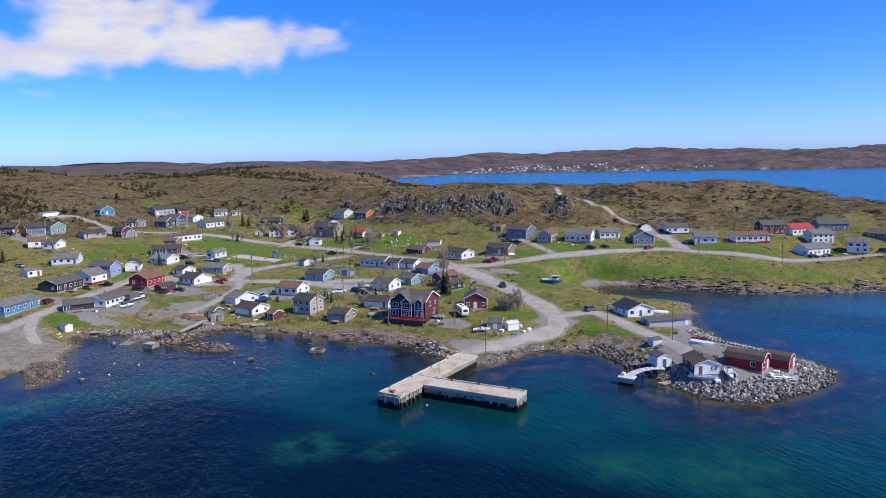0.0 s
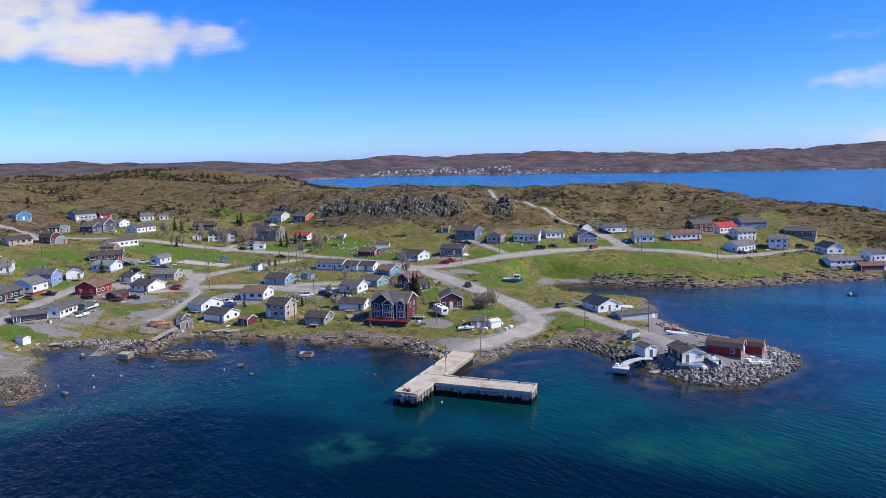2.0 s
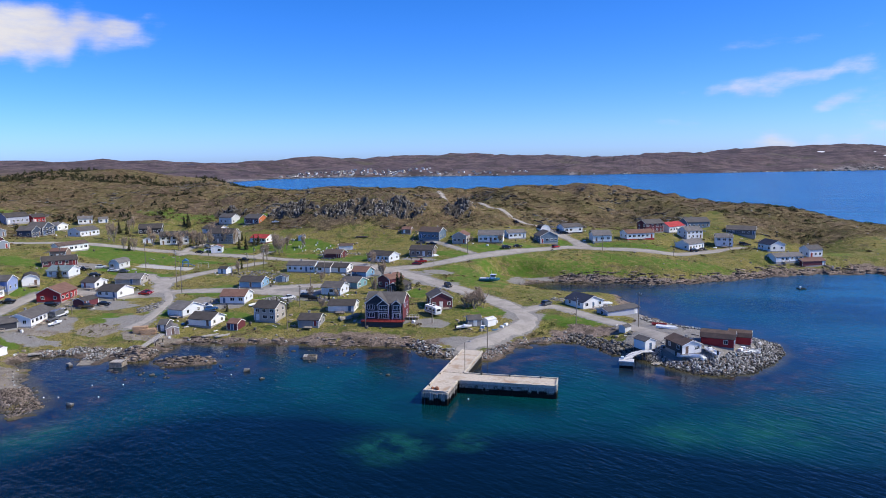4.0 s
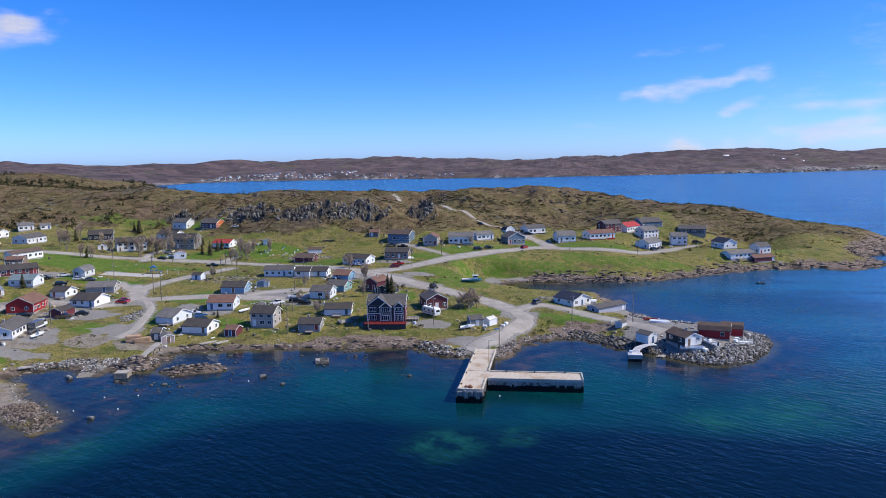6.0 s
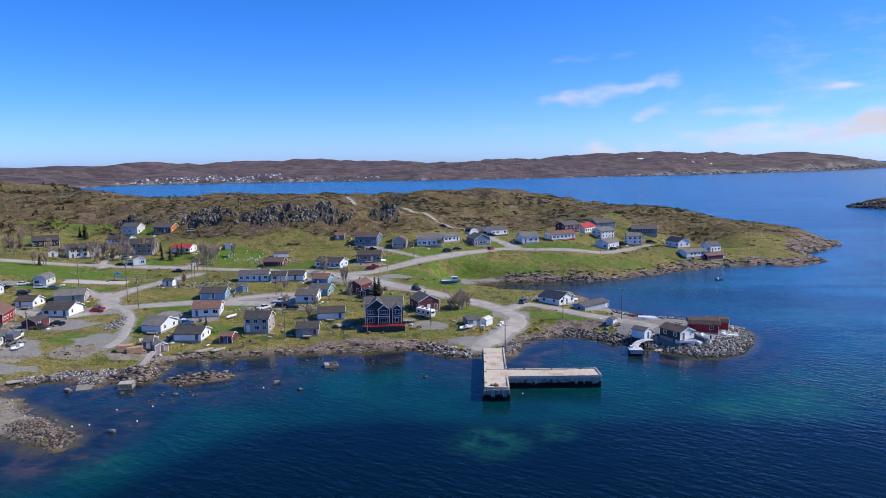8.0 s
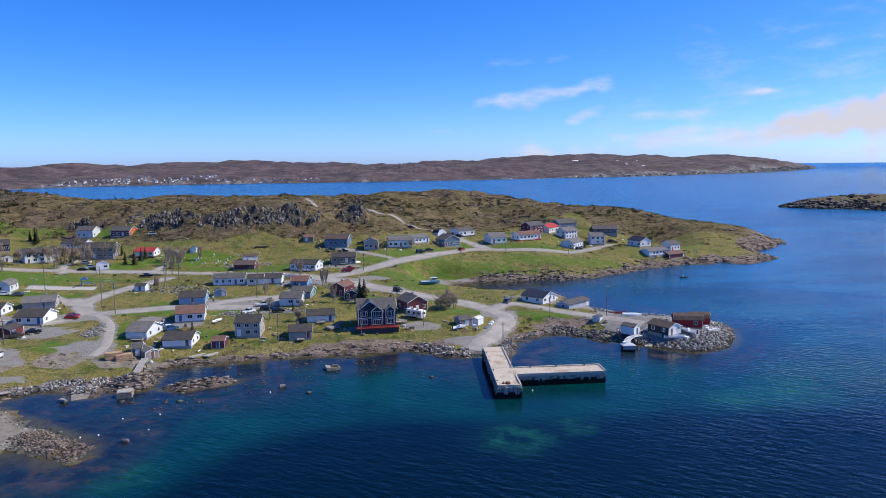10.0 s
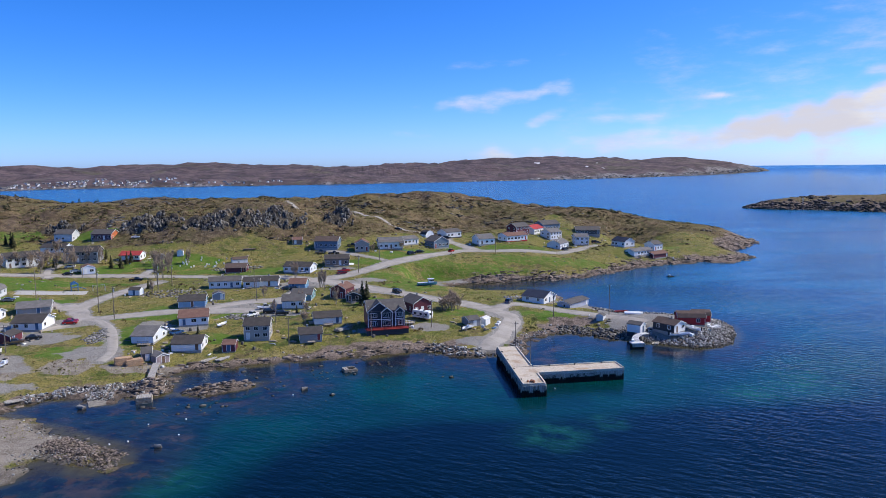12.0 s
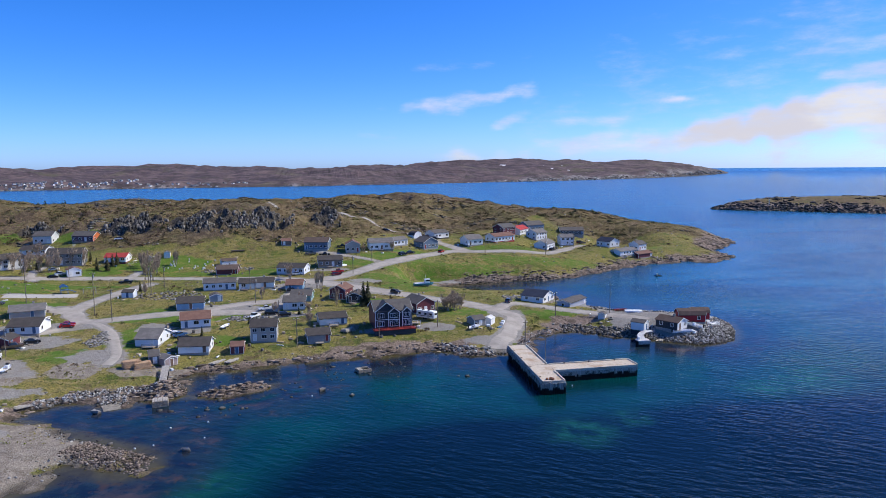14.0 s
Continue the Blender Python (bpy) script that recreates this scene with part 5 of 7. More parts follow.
M_LAMP = plain("head_lamp_plastic", (0.7, 0.7, 0.68), 0.2)
SHAPES = {  # length, width, body outline, glass outline
    "sedan": (4.5, 1.75, [(-2.2, 0.3), (2.2, 0.3), (2.25, 0.62), (2.15, 0.82), (1.1, 0.95), (-1.5, 0.98), (-2.2, 0.92), (-2.25, 0.55)], [(1.0, 0.94), (0.35, 1.42), (-1.0, 1.44), (-1.75, 0.97)]),
    "suv": (4.6, 1.85, [(-2.25, 0.38), (2.25, 0.38), (2.3, 0.75), (2.15, 1.0), (1.2, 1.1), (-2.15, 1.12), (-2.3, 0.7)], [(1.1, 1.09), (0.55, 1.68), (-1.85, 1.7), (-2.2, 1.11)]),
    "pickup": (5.5, 1.9, [(-2.7, 0.45), (2.7, 0.45), (2.75, 0.85), (2.6, 1.08), (1.4, 1.15), (-0.6, 1.15), (-0.62, 0.98), (-2.7, 0.98)], [(1.3, 1.14), (0.75, 1.76), (-0.45, 1.78), (-0.6, 1.14)]),
    "truck": (7.2, 2.3, [(-3.6, 0.6), (3.5, 0.6), (3.6, 1.3), (3.4, 1.6), (1.7, 1.75), (1.6, 1.1), (-3.6, 1.1)], [(3.3, 1.6), (2.9, 2.5), (1.7, 2.5), (1.65, 1.7)]),
}
bm = bmesh.new()
rod(bm, (0, -0.11, 0), (0, 0.11, 0), 0.34, 0.34, 14)
TYRE = mesh_of("tyre", bm, M_DARK)
bm = bmesh.new()
rod(bm, (0, -0.12, 0), (0, 0.12, 0), 0.19, 0.19, 10)
RIM = mesh_of("rim", bm, M_METAL)
CAR_MESH = {}


def car_mesh(kind, cname):
    if (kind, cname) not in CAR_MESH:
        _, wide, outline, glass = SHAPES[kind]
        body, cabin, roof = bmesh.new(), bmesh.new(), bmesh.new()
        prism(body, outline, -wide / 2, wide / 2)
        bmesh.ops.bevel(body, geom=body.edges[:], offset=0.07, segments=2, affect="EDGES")
        prism(cabin, glass, -wide / 2 + 0.12, wide / 2 - 0.12)
        for v in cabin.verts:
            if v.co.z > 1.3:
                v.co.y *= 0.88
        a, b = glass[1], glass[2]
        box(roof, b[0] + 0.03, a[0] - 0.03, -wide / 2 + 0.2, wide / 2 - 0.2, a[1] - 0.03, a[1] + 0.05, bevel=0.03)
        CAR_MESH[kind, cname] = (mesh_of("body", body, CAR_PAINT[cname]), mesh_of("cabin_glass", cabin, M_GLASS), mesh_of("roof", roof, CAR_PAINT[cname]))
    return CAR_MESH[kind, cname]


def vehicle(kind, cname, x, y, yaw):
    long, wide, _, _ = SHAPES[kind]
    ob = tagged(empty("pickup_truck" if kind in ("pickup", "truck") else "car", x, y, ground_z(x, y) + 0.1, yaw), f"{cname} {'four-door ' if kind == 'sedan' else ''}{kind} parked on gravel or grass by a house", "car" if kind in ("sedan", "suv") else "truck", "parked vehicles")
    body, cabin, roof = car_mesh(kind, cname)
    b = part("body", body, None, ob)
    part("cabin_glass", cabin, None, ob, "dark tinted windows")
    part("roof", roof, None, ob)
    r = 0.34 if kind != "truck" else 0.45
    for sx in (-1, 1):
        for sy in (-1, 1):
            wh = part("wheel", TYRE, None, ob)
            wh.matrix_basis = pose(sx * long * 0.3, sy * (wide / 2 - 0.1), r) @ Matrix.Scale(r / 0.34, 4)
            part("rim", RIM, None, wh)
            part("headlight" if sx > 0 else "tail_light", boxed(sx * long * 0.487 - 0.04, sx * long * 0.487 + 0.04, sy * (wide / 2 - 0.32) - 0.16, sy * (wide / 2 - 0.32) + 0.16, 0.66, 0.82), M_LAMP if sx > 0 else M_LAMP_RED, ob)
    if kind == "truck":
        part("cargo_box", boxed(-3.5, 1.5, -1.15, 1.15, 1.12, 2.7, bevel=0.05), CAR_PAINT["grey"], ob)
    return ob


vehicle("suv", "black", -118.6, 242.0, -50)
vehicle("suv", "grey", -76.9, 222.7, 60)
vehicle("suv", "maroon", -253.2, 143.0, 110)
vehicle("sedan", "grey", -265.1, 165.5, 10)
vehicle("sedan", "silver", -265.4, 158.8, 20)
vehicle("pickup", "black", -264.7, 173.3, 30)
vehicle("sedan", "silver", -310.2, 163.6, 10)
vehicle("suv", "black", -247.9, 176.2, 20)
vehicle("suv", "black", -262.2, 213.3, 30)
vehicle("sedan", "white", -271.2, 226.6, 40)
vehicle("sedan", "red", -227.1, 201.0, 20)
vehicle("sedan", "black", -230.2, 181.9, 20)
vehicle("pickup", "brown", -233.6, 177.2, 20)
vehicle("truck", "white", -232.8, 164.2, 100)
vehicle("pickup", "grey", -231.1, 159.3, 100)
vehicle("pickup", "white", -169.9, 206.4, 60)
vehicle("suv", "black", -164.5, 210.4, 10)
vehicle("suv", "black", -159.3, 244.7, 10)
vehicle("pickup", "white", -194.0, 189.8, 10)
vehicle("sedan", "white", -267.3, 299.5, 10)
vehicle("sedan", "black", -262.2, 284.7, 10)
vehicle("pickup", "red", -141.3, 277.5, 20)
vehicle("sedan", "white", -158.9, 276.0, 10)
vehicle("pickup", "grey", -154.4, 318.5, 0)
vehicle("suv", "black", -108.9, 313.5, 30)
vehicle("sedan", "black", -104.3, 319.0, 20)
vehicle("suv", "red", -86.9, 329.9, 60)
vehicle("sedan", "black", -113.6, 365.0, -40)
vehicle("sedan", "white", -262.7, 224.2, 20)
vehicle("sedan", "grey", -258.2, 225.2, 20)
vehicle("suv", "black", -273.7, 218.5, 20)
vehicle("sedan", "red", -226.6, 199.0, 10)
vehicle("suv", "black", -159.8, 207.5, 10)
vehicle("sedan", "maroon", -142.0, 273.6, 20)
vehicle("pickup", "black", -147.6, 314.5, 0)
vehicle("sedan", "blue", -190.2, 188.0, 50)
vehicle("suv", "black", -20.0, 349.0, 40)
vehicle("suv", "black", 6.5, 377.2, 10)
vehicle("sedan", "grey", 8.0, 376.8, 10)
vehicle("sedan", "white", -252.1, 345.0, 10)
vehicle("suv", "black", -187.6, 183.3, 50)
vehicle("pickup", "black", -229.2, 272.2, 0)
vehicle("pickup", "white", -166.9, 216.4, 20)
vehicle("sedan", "white", -261.7, 291.6, 0)
vehicle("suv", "black", -367.0, 190.2, 0)
vehicle("suv", "black", -358.1, 192.3, 0)
vehicle("pickup", "black", -138.9, 328.3, 0)
vehicle("suv", "black", -86.1, 360.2, 10)
vehicle("suv", "black", -17.5, 363.2, 40)
vehicle("sedan", "black", -15.0, 359.2, 40)

# travel trailer beside the maroon house
rv = tagged(empty("travel_trailer", -111.6, 198.2, ground_z(-111.6, 198.2) + 0.1, -43), "long white travel trailer with dark rear window parked on grass", "caravan")
bm = bmesh.new()
prism(bm, [(-3.6, 0.55), (3.5, 0.55), (3.75, 1.6), (3.5, 2.95), (-3.5, 3.0), (-3.7, 1.2)], -1.2, 1.2)
bmesh.ops.bevel(bm, geom=bm.edges[:], offset=0.1, segments=2, affect="EDGES")
part("body", bm, M_TRIM, rv)
for wx in (-2.2, 0.2, 2.4):
    part("window", boxed(wx - 0.5, wx + 0.5, -1.23, -1.19, 1.6, 2.3), M_GLASS, rv)
part("rear_window", boxed(3.6, 3.74, -0.7, 0.7, 1.7, 2.4), M_GLASS, rv)
part("door", boxed(1.05, 1.7, -1.24, -1.19, 0.7, 2.5), M_DOOR, rv)
for k in (-1.5, 0.8):
    part("roof_vent", boxed(k - 0.35, k + 0.35, -0.35, 0.35, 2.98, 3.2, bevel=0.05), M_DARK, rv)
for sx in (-0.5, 0.4):
    for sy in (-1, 1):
        part("wheel", TYRE, None, rv).matrix_basis = pose(sx, sy * 1.1, 0.34)
part("stripe", boxed(-3.5, 3.5, -1.215, -1.195, 1.15, 1.35), CAR_PAINT["grey"], rv)


# ---- boats ----
def hull_mesh(long, wide, high, mat, flip=False):
    bm = bmesh.new()
    rings = []
    n = 9
    for i in range(n):
        s = i / (n - 1)
        half = wide / 2 * (1 - max(0, (s - 0.45) / 0.55) ** 2.2) * (0.86 + 0.14 * min(1, s * 3))
        sheer = high * (0.85 + 0.3 * s * s)
        keel = 0.0 + high * 0.5 * max(0, (s - 0.75) / 0.25) ** 2
        x = -long / 2 + s * long
        rings.append([bm.verts.new((x, yy, zz)) for yy, zz in ((-half, sheer), (-half * 0.85, sheer * 0.45), (0, keel), (half * 0.85, sheer * 0.45), (half, sheer), (half * 0.85, sheer - 0.02), (half * 0.7, high * 0.4), (-half * 0.7, high * 0.4), (-half * 0.85, sheer - 0.02))])
    for a, b in zip(rings, rings[1:]):
        for k in range(9):
            j = (k + 1) % 9
            bm.faces.new((a[k], a[j], b[j], b[k]))
    bm.faces.new(rings[0])
    bm.faces.new(rings[-1][::-1])
    bmesh.ops.recalc_face_normals(bm, faces=bm.faces)
    if flip:
        bm.transform(Matrix.Translation((0, 0, high * 1.1)) @ Matrix.Rotation(radians(180), 4, "X"))
    return mesh_of("hull", bm, mat)


M_BOAT = plain("white_gelcoat", (0.78, 0.79, 0.8), 0.25, 0, 0.08)
M_BOAT_BLUE = plain("teal_boat_paint", (0.05, 0.2, 0.27), 0.4, 0, 0.2)


def boat(x, y, yaw, long, wide, label, hull=None, flip=False, cabin=False, motor=False, console=False, z=None):
    ob = tagged(empty("boat", x, y, (ground_z(x, y) if z is None else z) + (0.25 if not flip else 0.05), yaw), label, "boat", "beached boats")
    high = long * 0.15
    part("hull", hull_mesh(long, wide, high, hull or M_BOAT, flip), None, ob)
    if flip:
        part("keel", boxed(-long * 0.45, long * 0.3, -0.04, 0.04, high * 1.05, high * 1.14), M_BOAT, ob)
        return ob
    part("thwart", boxed(-long * 0.1, -long * 0.03, -wide * 0.38, wide * 0.38, high * 0.55, high * 0.62), M_PLANK, ob)
    for s in (-0.28, 0.18):
        part("cradle", boxed(long * s - 0.12, long * s + 0.12, -wide * 0.45, wide * 0.45, -0.4, 0.12), M_PLANK, ob)
    if cabin:
        part("cabin", boxed(long * 0.05, long * 0.3, -wide * 0.3, wide * 0.3, high * 0.6, high + 1.5, bevel=0.08), M_BOAT, ob)
        part("cabin_roof", boxed(long * 0.02, long * 0.34, -wide * 0.34, wide * 0.34, high + 1.5, high + 1.62, bevel=0.03), M_BOAT, ob)
        part("cabin_window", boxed(long * 0.08, long * 0.305, -wide * 0.31, wide * 0.31, high + 0.75, high + 1.3), M_GLASS, ob)
        bm = bmesh.new()
        rod(bm, (long * 0.1, 0, high + 1.6), (long * 0.1, 0, high + 3.4), 0.05, 0.03)
        part("mast", bm, M_METAL, ob)
        part("rail", boxed(-long * 0.46, long * 0.0, -wide * 0.46, wide * 0.46, high * 0.98, high * 1.06), M_BOAT, ob)
    if console:
        part("console", boxed(-long * 0.02, long * 0.14, -wide * 0.22, wide * 0.22, high * 0.4, high + 0.45, bevel=0.05), M_BOAT, ob)
        part("windscreen", boxed(long * 0.1, long * 0.13, -wide * 0.2, wide * 0.2, high + 0.42, high + 0.8), M_GLASS, ob)
    if motor:
        part("outboard_motor", boxed(-long * 0.5 - 0.4, -long * 0.5 + 0.02, -0.2, 0.2, high * 0.3, high + 0.5, bevel=0.08), M_DARK, ob, "black outboard motor")
    return ob


boat(-105.3, 257.8, 8, 8.6, 2.9, "teal-blue wooden fishing boat with white cabin resting on grass", hull=M_BOAT_BLUE, cabin=True)
boat(-36.8, 199.0, -8, 6.6, 1.9, "white hull turned upside down on the grass", flip=True)
boat(-31.6, 172.8, -4, 6.8, 2.1, "white open skiff hauled out beside the boathouse", motor=True)
boat(-26.2, 175.4, 118, 6.2, 2.2, "white motorboat with windscreen on a trailer", console=True, motor=True)
boat(-97.6, 185.4, 35, 5.2, 1.9, "small white motorboat on a trailer by the wharf road", console=True, motor=True)
boat(-177.5, 196.0, 70, 4.6, 1.7, "small white boat on the grass behind houses")
boat(-139.5, 290.0, 25, 5.6, 2.0, "white boat stored beside a bungalow", flip=True)
boat(-226.5, 156.6, 90, 5.0, 1.8, "grey skiff beside a garage", console=True)
boat(-39.0, 205.5, 0, 4.6, 1.6, "red and white dory beside the point road", hull=plain("red_boat_paint", (0.35, 0.05, 0.04), 0.4))
boat(-57.5, 236.5, 10, 5.6, 1.8, "white skiff laid upside down behind the garage", flip=True)

# ---- buildings on the point ----
house(-43.4, 179.4, 43, 3.7, 4.6, 2.5, "G", "white", "slate", note="by a jetty", base=2.2, skirt="black")
house(-33.2, 177.6, 32, 5.8, 8.0, 2.4, "G", "black", "brown", gable_wall="white", note="white front", base=2.9)
house(-23.6, 183.4, 80, 5.0, 8.6, 2.3, "B", "red", "brown", note="with white trim", base=3.4)
house(-17.2, 189.2, 80, 4.4, 6.0, 2.0, "B", "red", "brown", note="with white trim", base=2.9)
house(-64.2, 227.2, 47, 9.2, 9.5, 2.3, "G", "white", "navy", note="by the lane")
house(-52.3, 221.4, 45, 14.0, 5.6, 2.1, "P", "navywhite", "slate", note="with pale doors", rise=0.8)
house(-49.3, 197.2, 55, 2.8, 2.4, 1.9, "P", "greywhite", "slate", note="by the lane", windows=False)


def jetty():
    ob = tagged(empty("jetty", -46.6, 170.6, 0), "small white-decked jetty on a timber crib beside the hut", "jetty")
    pts = rounded([(-49.8, 163.2), (-48.8, 167.2), (-46.4, 170.2), (-43.2, 171.6)], 0.9)
    for i, (a, b) in enumerate(zip(pts, pts[1:])):
        mid = (a + b) / 2 - Vector((-48.6, 166.5, 0))
        yaw = math.degrees(math.atan2((b - a).y, (b - a).x))
        p = part("deck_plank", boxed(-0.5, 0.5, -1.0, 1.0, 1.85 + 0.02 * (i % 3), 2.02 + 0.02 * (i % 3)), M_PALE_PLANK, ob)
        p.matrix_basis = pose(mid.x, mid.y, min(0.5, i * 0.06), 0, 0, yaw)
    part("end_crib", boxed(-3.2, 0.4, -4.9, -2.6, -3, 1.6, bevel=0.05), M_TIMBER, ob)
    part("end_deck", boxed(-3.4, 0.6, -5.1, -2.4, 1.6, 1.95, bevel=0.04), M_PALE_PLANK, ob, "white painted end platform")
    part("end_face", boxed(-3.25, 0.45, -5.0, -4.92, 0.7, 1.6), M_CURB2, ob)
    part("tote", boxed(-2.9, -2.0, -3.6, -2.8, 1.95, 2.7, bevel=0.08), M_TRIM, ob, "white plastic tote")
    for px, py in ((-0.6, -1.5), (1.0, 1.2), (2.6, 3.0), (-1.4, -0.8), (3.9, 3.8)):
        bm = bmesh.new()
        rod(bm, (px, py, -3), (px, py, 1.95), 0.16, 0.14, 8)
        part("pile", bm, M_TIMBER, ob)


M_PALE_PLANK = plain("pale_painted_planks", (0.55, 0.55, 0.55), 0.8, 0, 0.15, 3.0)
jetty()

# white yard clutter by the barns
def tub(x, y, kind):
    if kind == "tote":
        ob = tagged(empty("fish_tub", x, y, ground_z(x, y) - 0.02, (x * 37) % 90), "white plastic fish tub on gravel by the barn", "tub", "fish tubs")
        part("body", boxed(-0.6, 0.6, -0.5, 0.5, 0.12, 0.85, bevel=0.06), M_TRIM, ob)
        part("foot", boxed(-0.5, 0.5, -0.4, 0.4, 0.0, 0.14), M_TRIM, ob)
    else:
        ob = tagged(empty("table", x, y, ground_z(x, y), (x * 37) % 90), "white picnic table beside the red barn", "table")
        part("tabletop", boxed(-0.9, 0.9, -0.4, 0.4, 0.7, 0.76), M_TRIM, ob)
        for s in (-1, 1):
            part("bench", boxed(-0.9, 0.9, s * 0.75 - 0.15, s * 0.75 + 0.15, 0.42, 0.47), M_TRIM, ob)
            part("leg", boxed(s * 0.65 - 0.05, s * 0.65 + 0.05, -0.75, 0.75, 0.0, 0.7), M_TRIM, ob)


for tx, ty, tk in ((-18.0, 181.2, "tote"), (-16.6, 180.6, "table"), (-15.2, 182.0, "tote"), (-13.8, 183.2, "table"), (-17.0, 183.6, "tote"), (-28.2, 171.8, "tote"), (-86.0, 194.0, "tote"), (-92.4, 188.4, "tote")):
    tub(tx, ty, tk)
fence = tagged(empty("fence", -15.6, 184.2, ground_z(-15.6, 184.2)), "low white board fence round the barn yard", "fence")
for k in range(7):
    px, py = -3.0 + k, -3.3 + k * 0.42
    part("post", boxed(px - 0.06, px + 0.06, py - 0.06, py + 0.06, -0.6, 1.0), M_TRIM, fence)
    if k < 6:
        for rz in (0.35, 0.75):
            b = part("rail", boxed(0, 1.09, -0.03, 0.03, rz - 0.07, rz + 0.07), M_TRIM, fence)
            b.matrix_basis = pose(px, py, 0, 0, 0, 22.8)

# old timber cribs standing in the bay
M_LOG = plain("grey_brown_log", (0.27, 0.23, 0.18), 0.9, 0, 0.35, 2.0)


def crib(x, y, yaw, w, d, h, decked=True):
    ob = tagged(empty("timber_crib", x, y, 0, yaw), "old rock-filled timber crib standing in the shallows", "crib", "timber cribs")
    part("core", boxed(-w / 2 + 0.2, w / 2 - 0.2, -d / 2 + 0.2, d / 2 - 0.2, -2, h - 0.3), M_TIMBER, ob)
    for k in range(int(h / 0.32) + 3):
        z = h - 0.32 * k
        off = 0.12 * (k % 2)
        for s in (-1, 1):
            part("log", boxed(-w / 2 - off, w / 2 + off, s * d / 2 - 0.13, s * d / 2 + 0.13, z - 0.15, z + 0.13, bevel=0.04), M_LOG, ob)
            part("log", boxed(s * w / 2 - 0.13, s * w / 2 + 0.13, -d / 2 - off, d / 2 + off, z - 0.31, z - 0.03, bevel=0.04), M_LOG, ob)
    for k in range(6 if decked else 2):
        part("top_plank", boxed(-w / 2 + k * w / 6, -w / 2 + (k + 0.86) * w / 6, -d / 2, d / 2, h + 0.13, h + 0.2), M_CURB2, ob)


crib(-183.6, 134.4, 12, 3.4, 2.8, 1.3)
crib(-135.0, 154.2, 20, 3.6, 2.6, 0.7, False)

slip = tagged(empty("slipway", -196.4, 138.6, 0, 25), "grey gravelled boat slip running down into the bay", "slipway")
b = part("slab", boxed(-2.1, 2.1, -6.5, 6.5, -0.8, 0.0, bevel=0.05), plain("slip_gravel", (0.24, 0.22, 0.185), 0.95, 0, 0.35, 1.2), slip)
b.matrix_basis = pose(0, 0, 0.38, 2.6, 0, 0)

# plank gangway below the pink shed
gang = tagged(empty("gangway", -186.6, 151.2, 0, 8.6), "sloping grey plank gangway from the shed to the rocks", "gangway")
for s in (-0.75, 0.75):
    b = part("stringer", boxed(-0.07, 0.07, -7.6, 7.6, -0.2, 0.0), M_CURB2, gang)
    b.matrix_basis = pose(s, 0, 2.3, 5, 0, 0)
for k in range(33):
    b = part("plank", boxed(-0.9, 0.9, -0.2, 0.2, 0.0, 0.06), M_CURB2, gang)
    b.matrix_basis = pose(0, -7.4 + k * 0.46, 2.3 + (-7.4 + k * 0.46) * math.tan(radians(5)), 5, 0, 0)
for k in (-6, -2, 2, 6):
    for s in (-0.7, 0.7):
        bm = bmesh.new()
        rod(bm, (s, k, -1.5), (s, k, 2.3 + k * 0.087), 0.1, 0.09)
        part("pile", bm, M_TIMBER, gang)


# lumber stacks and slips along the shore
def lumber(x, y, yaw, n, long, label, mat, mess=3):
    ob = tagged(empty("lumber_stack", x, y, ground_z(x, y), yaw), label, "lumber", "lumber stacks")
    rng = random.Random(n)
    for k in range(n):
        row, col = k // 8, k % 8
        b = part("board", boxed(-long / 2, long / 2, -0.11, 0.11, 0, 0.12), mat, ob)
        b.matrix_basis = pose(rng.uniform(-0.3, 0.3), -1.0 + col * 0.27, 0.05 + row * 0.16, rng.uniform(-mess, mess) * 0.4, rng.uniform(-mess, mess) * 0.5, rng.uniform(-mess, mess))


M_FRESH = plain("fresh_sawn_wood", (0.5, 0.33, 0.2), 0.8, 0, 0.2, 3.0)
lumber(-197.0, 160.2, 25, 104, 4.2, "stack of fresh orange-brown sawn boards by the shore", M_FRESH)
lumber(-194.2, 160.4, 28, 88, 4.2, "stack of fresh orange-brown sawn boards by the shore", M_FRESH)
lumber(-175.6, 166.0, 58, 12, 5.0, "bleached timbers of an old slipway on the shore rocks", M_CURB2)
lumber(-171.8, 166.6, 62, 12, 4.4, "bleached timbers of an old slipway on the shore rocks", M_CURB2)
lumber(-147.5, 196.2, 10, 30, 4.0, "heap of grey weathered boards behind the bungalow", M_CURB2)
lumber(-138.6, 187.2, 40, 44, 4.2, "tumbled heap of grey weathered boards beside the navy house", M_CURB2, 32)
lumber(-136.4, 190.0, 80, 30, 3.6, "tumbled heap of brown boards beside the navy house", M_LOG, 40)
lumber(-39.6, 172.5, 60, 12, 5.0, "bleached slip timbers on the riprap", M_CURB2)
lumber(-214.5, 137.0, 40, 16, 4.0, "bleached driftwood boards beside the shore shack", M_CURB2)
lumber(-92.0, 365.0, -40, 30, 7.0, "long brown timbers stacked beside the hill track", plain("brown_timber", (0.16, 0.11, 0.08), 0.9))
lumber(-190.5, 327.0, 5, 24, 6.0, "brown timbers and racks on the meadow edge", plain("grey_brown_timber", (0.22, 0.17, 0.13), 0.9))

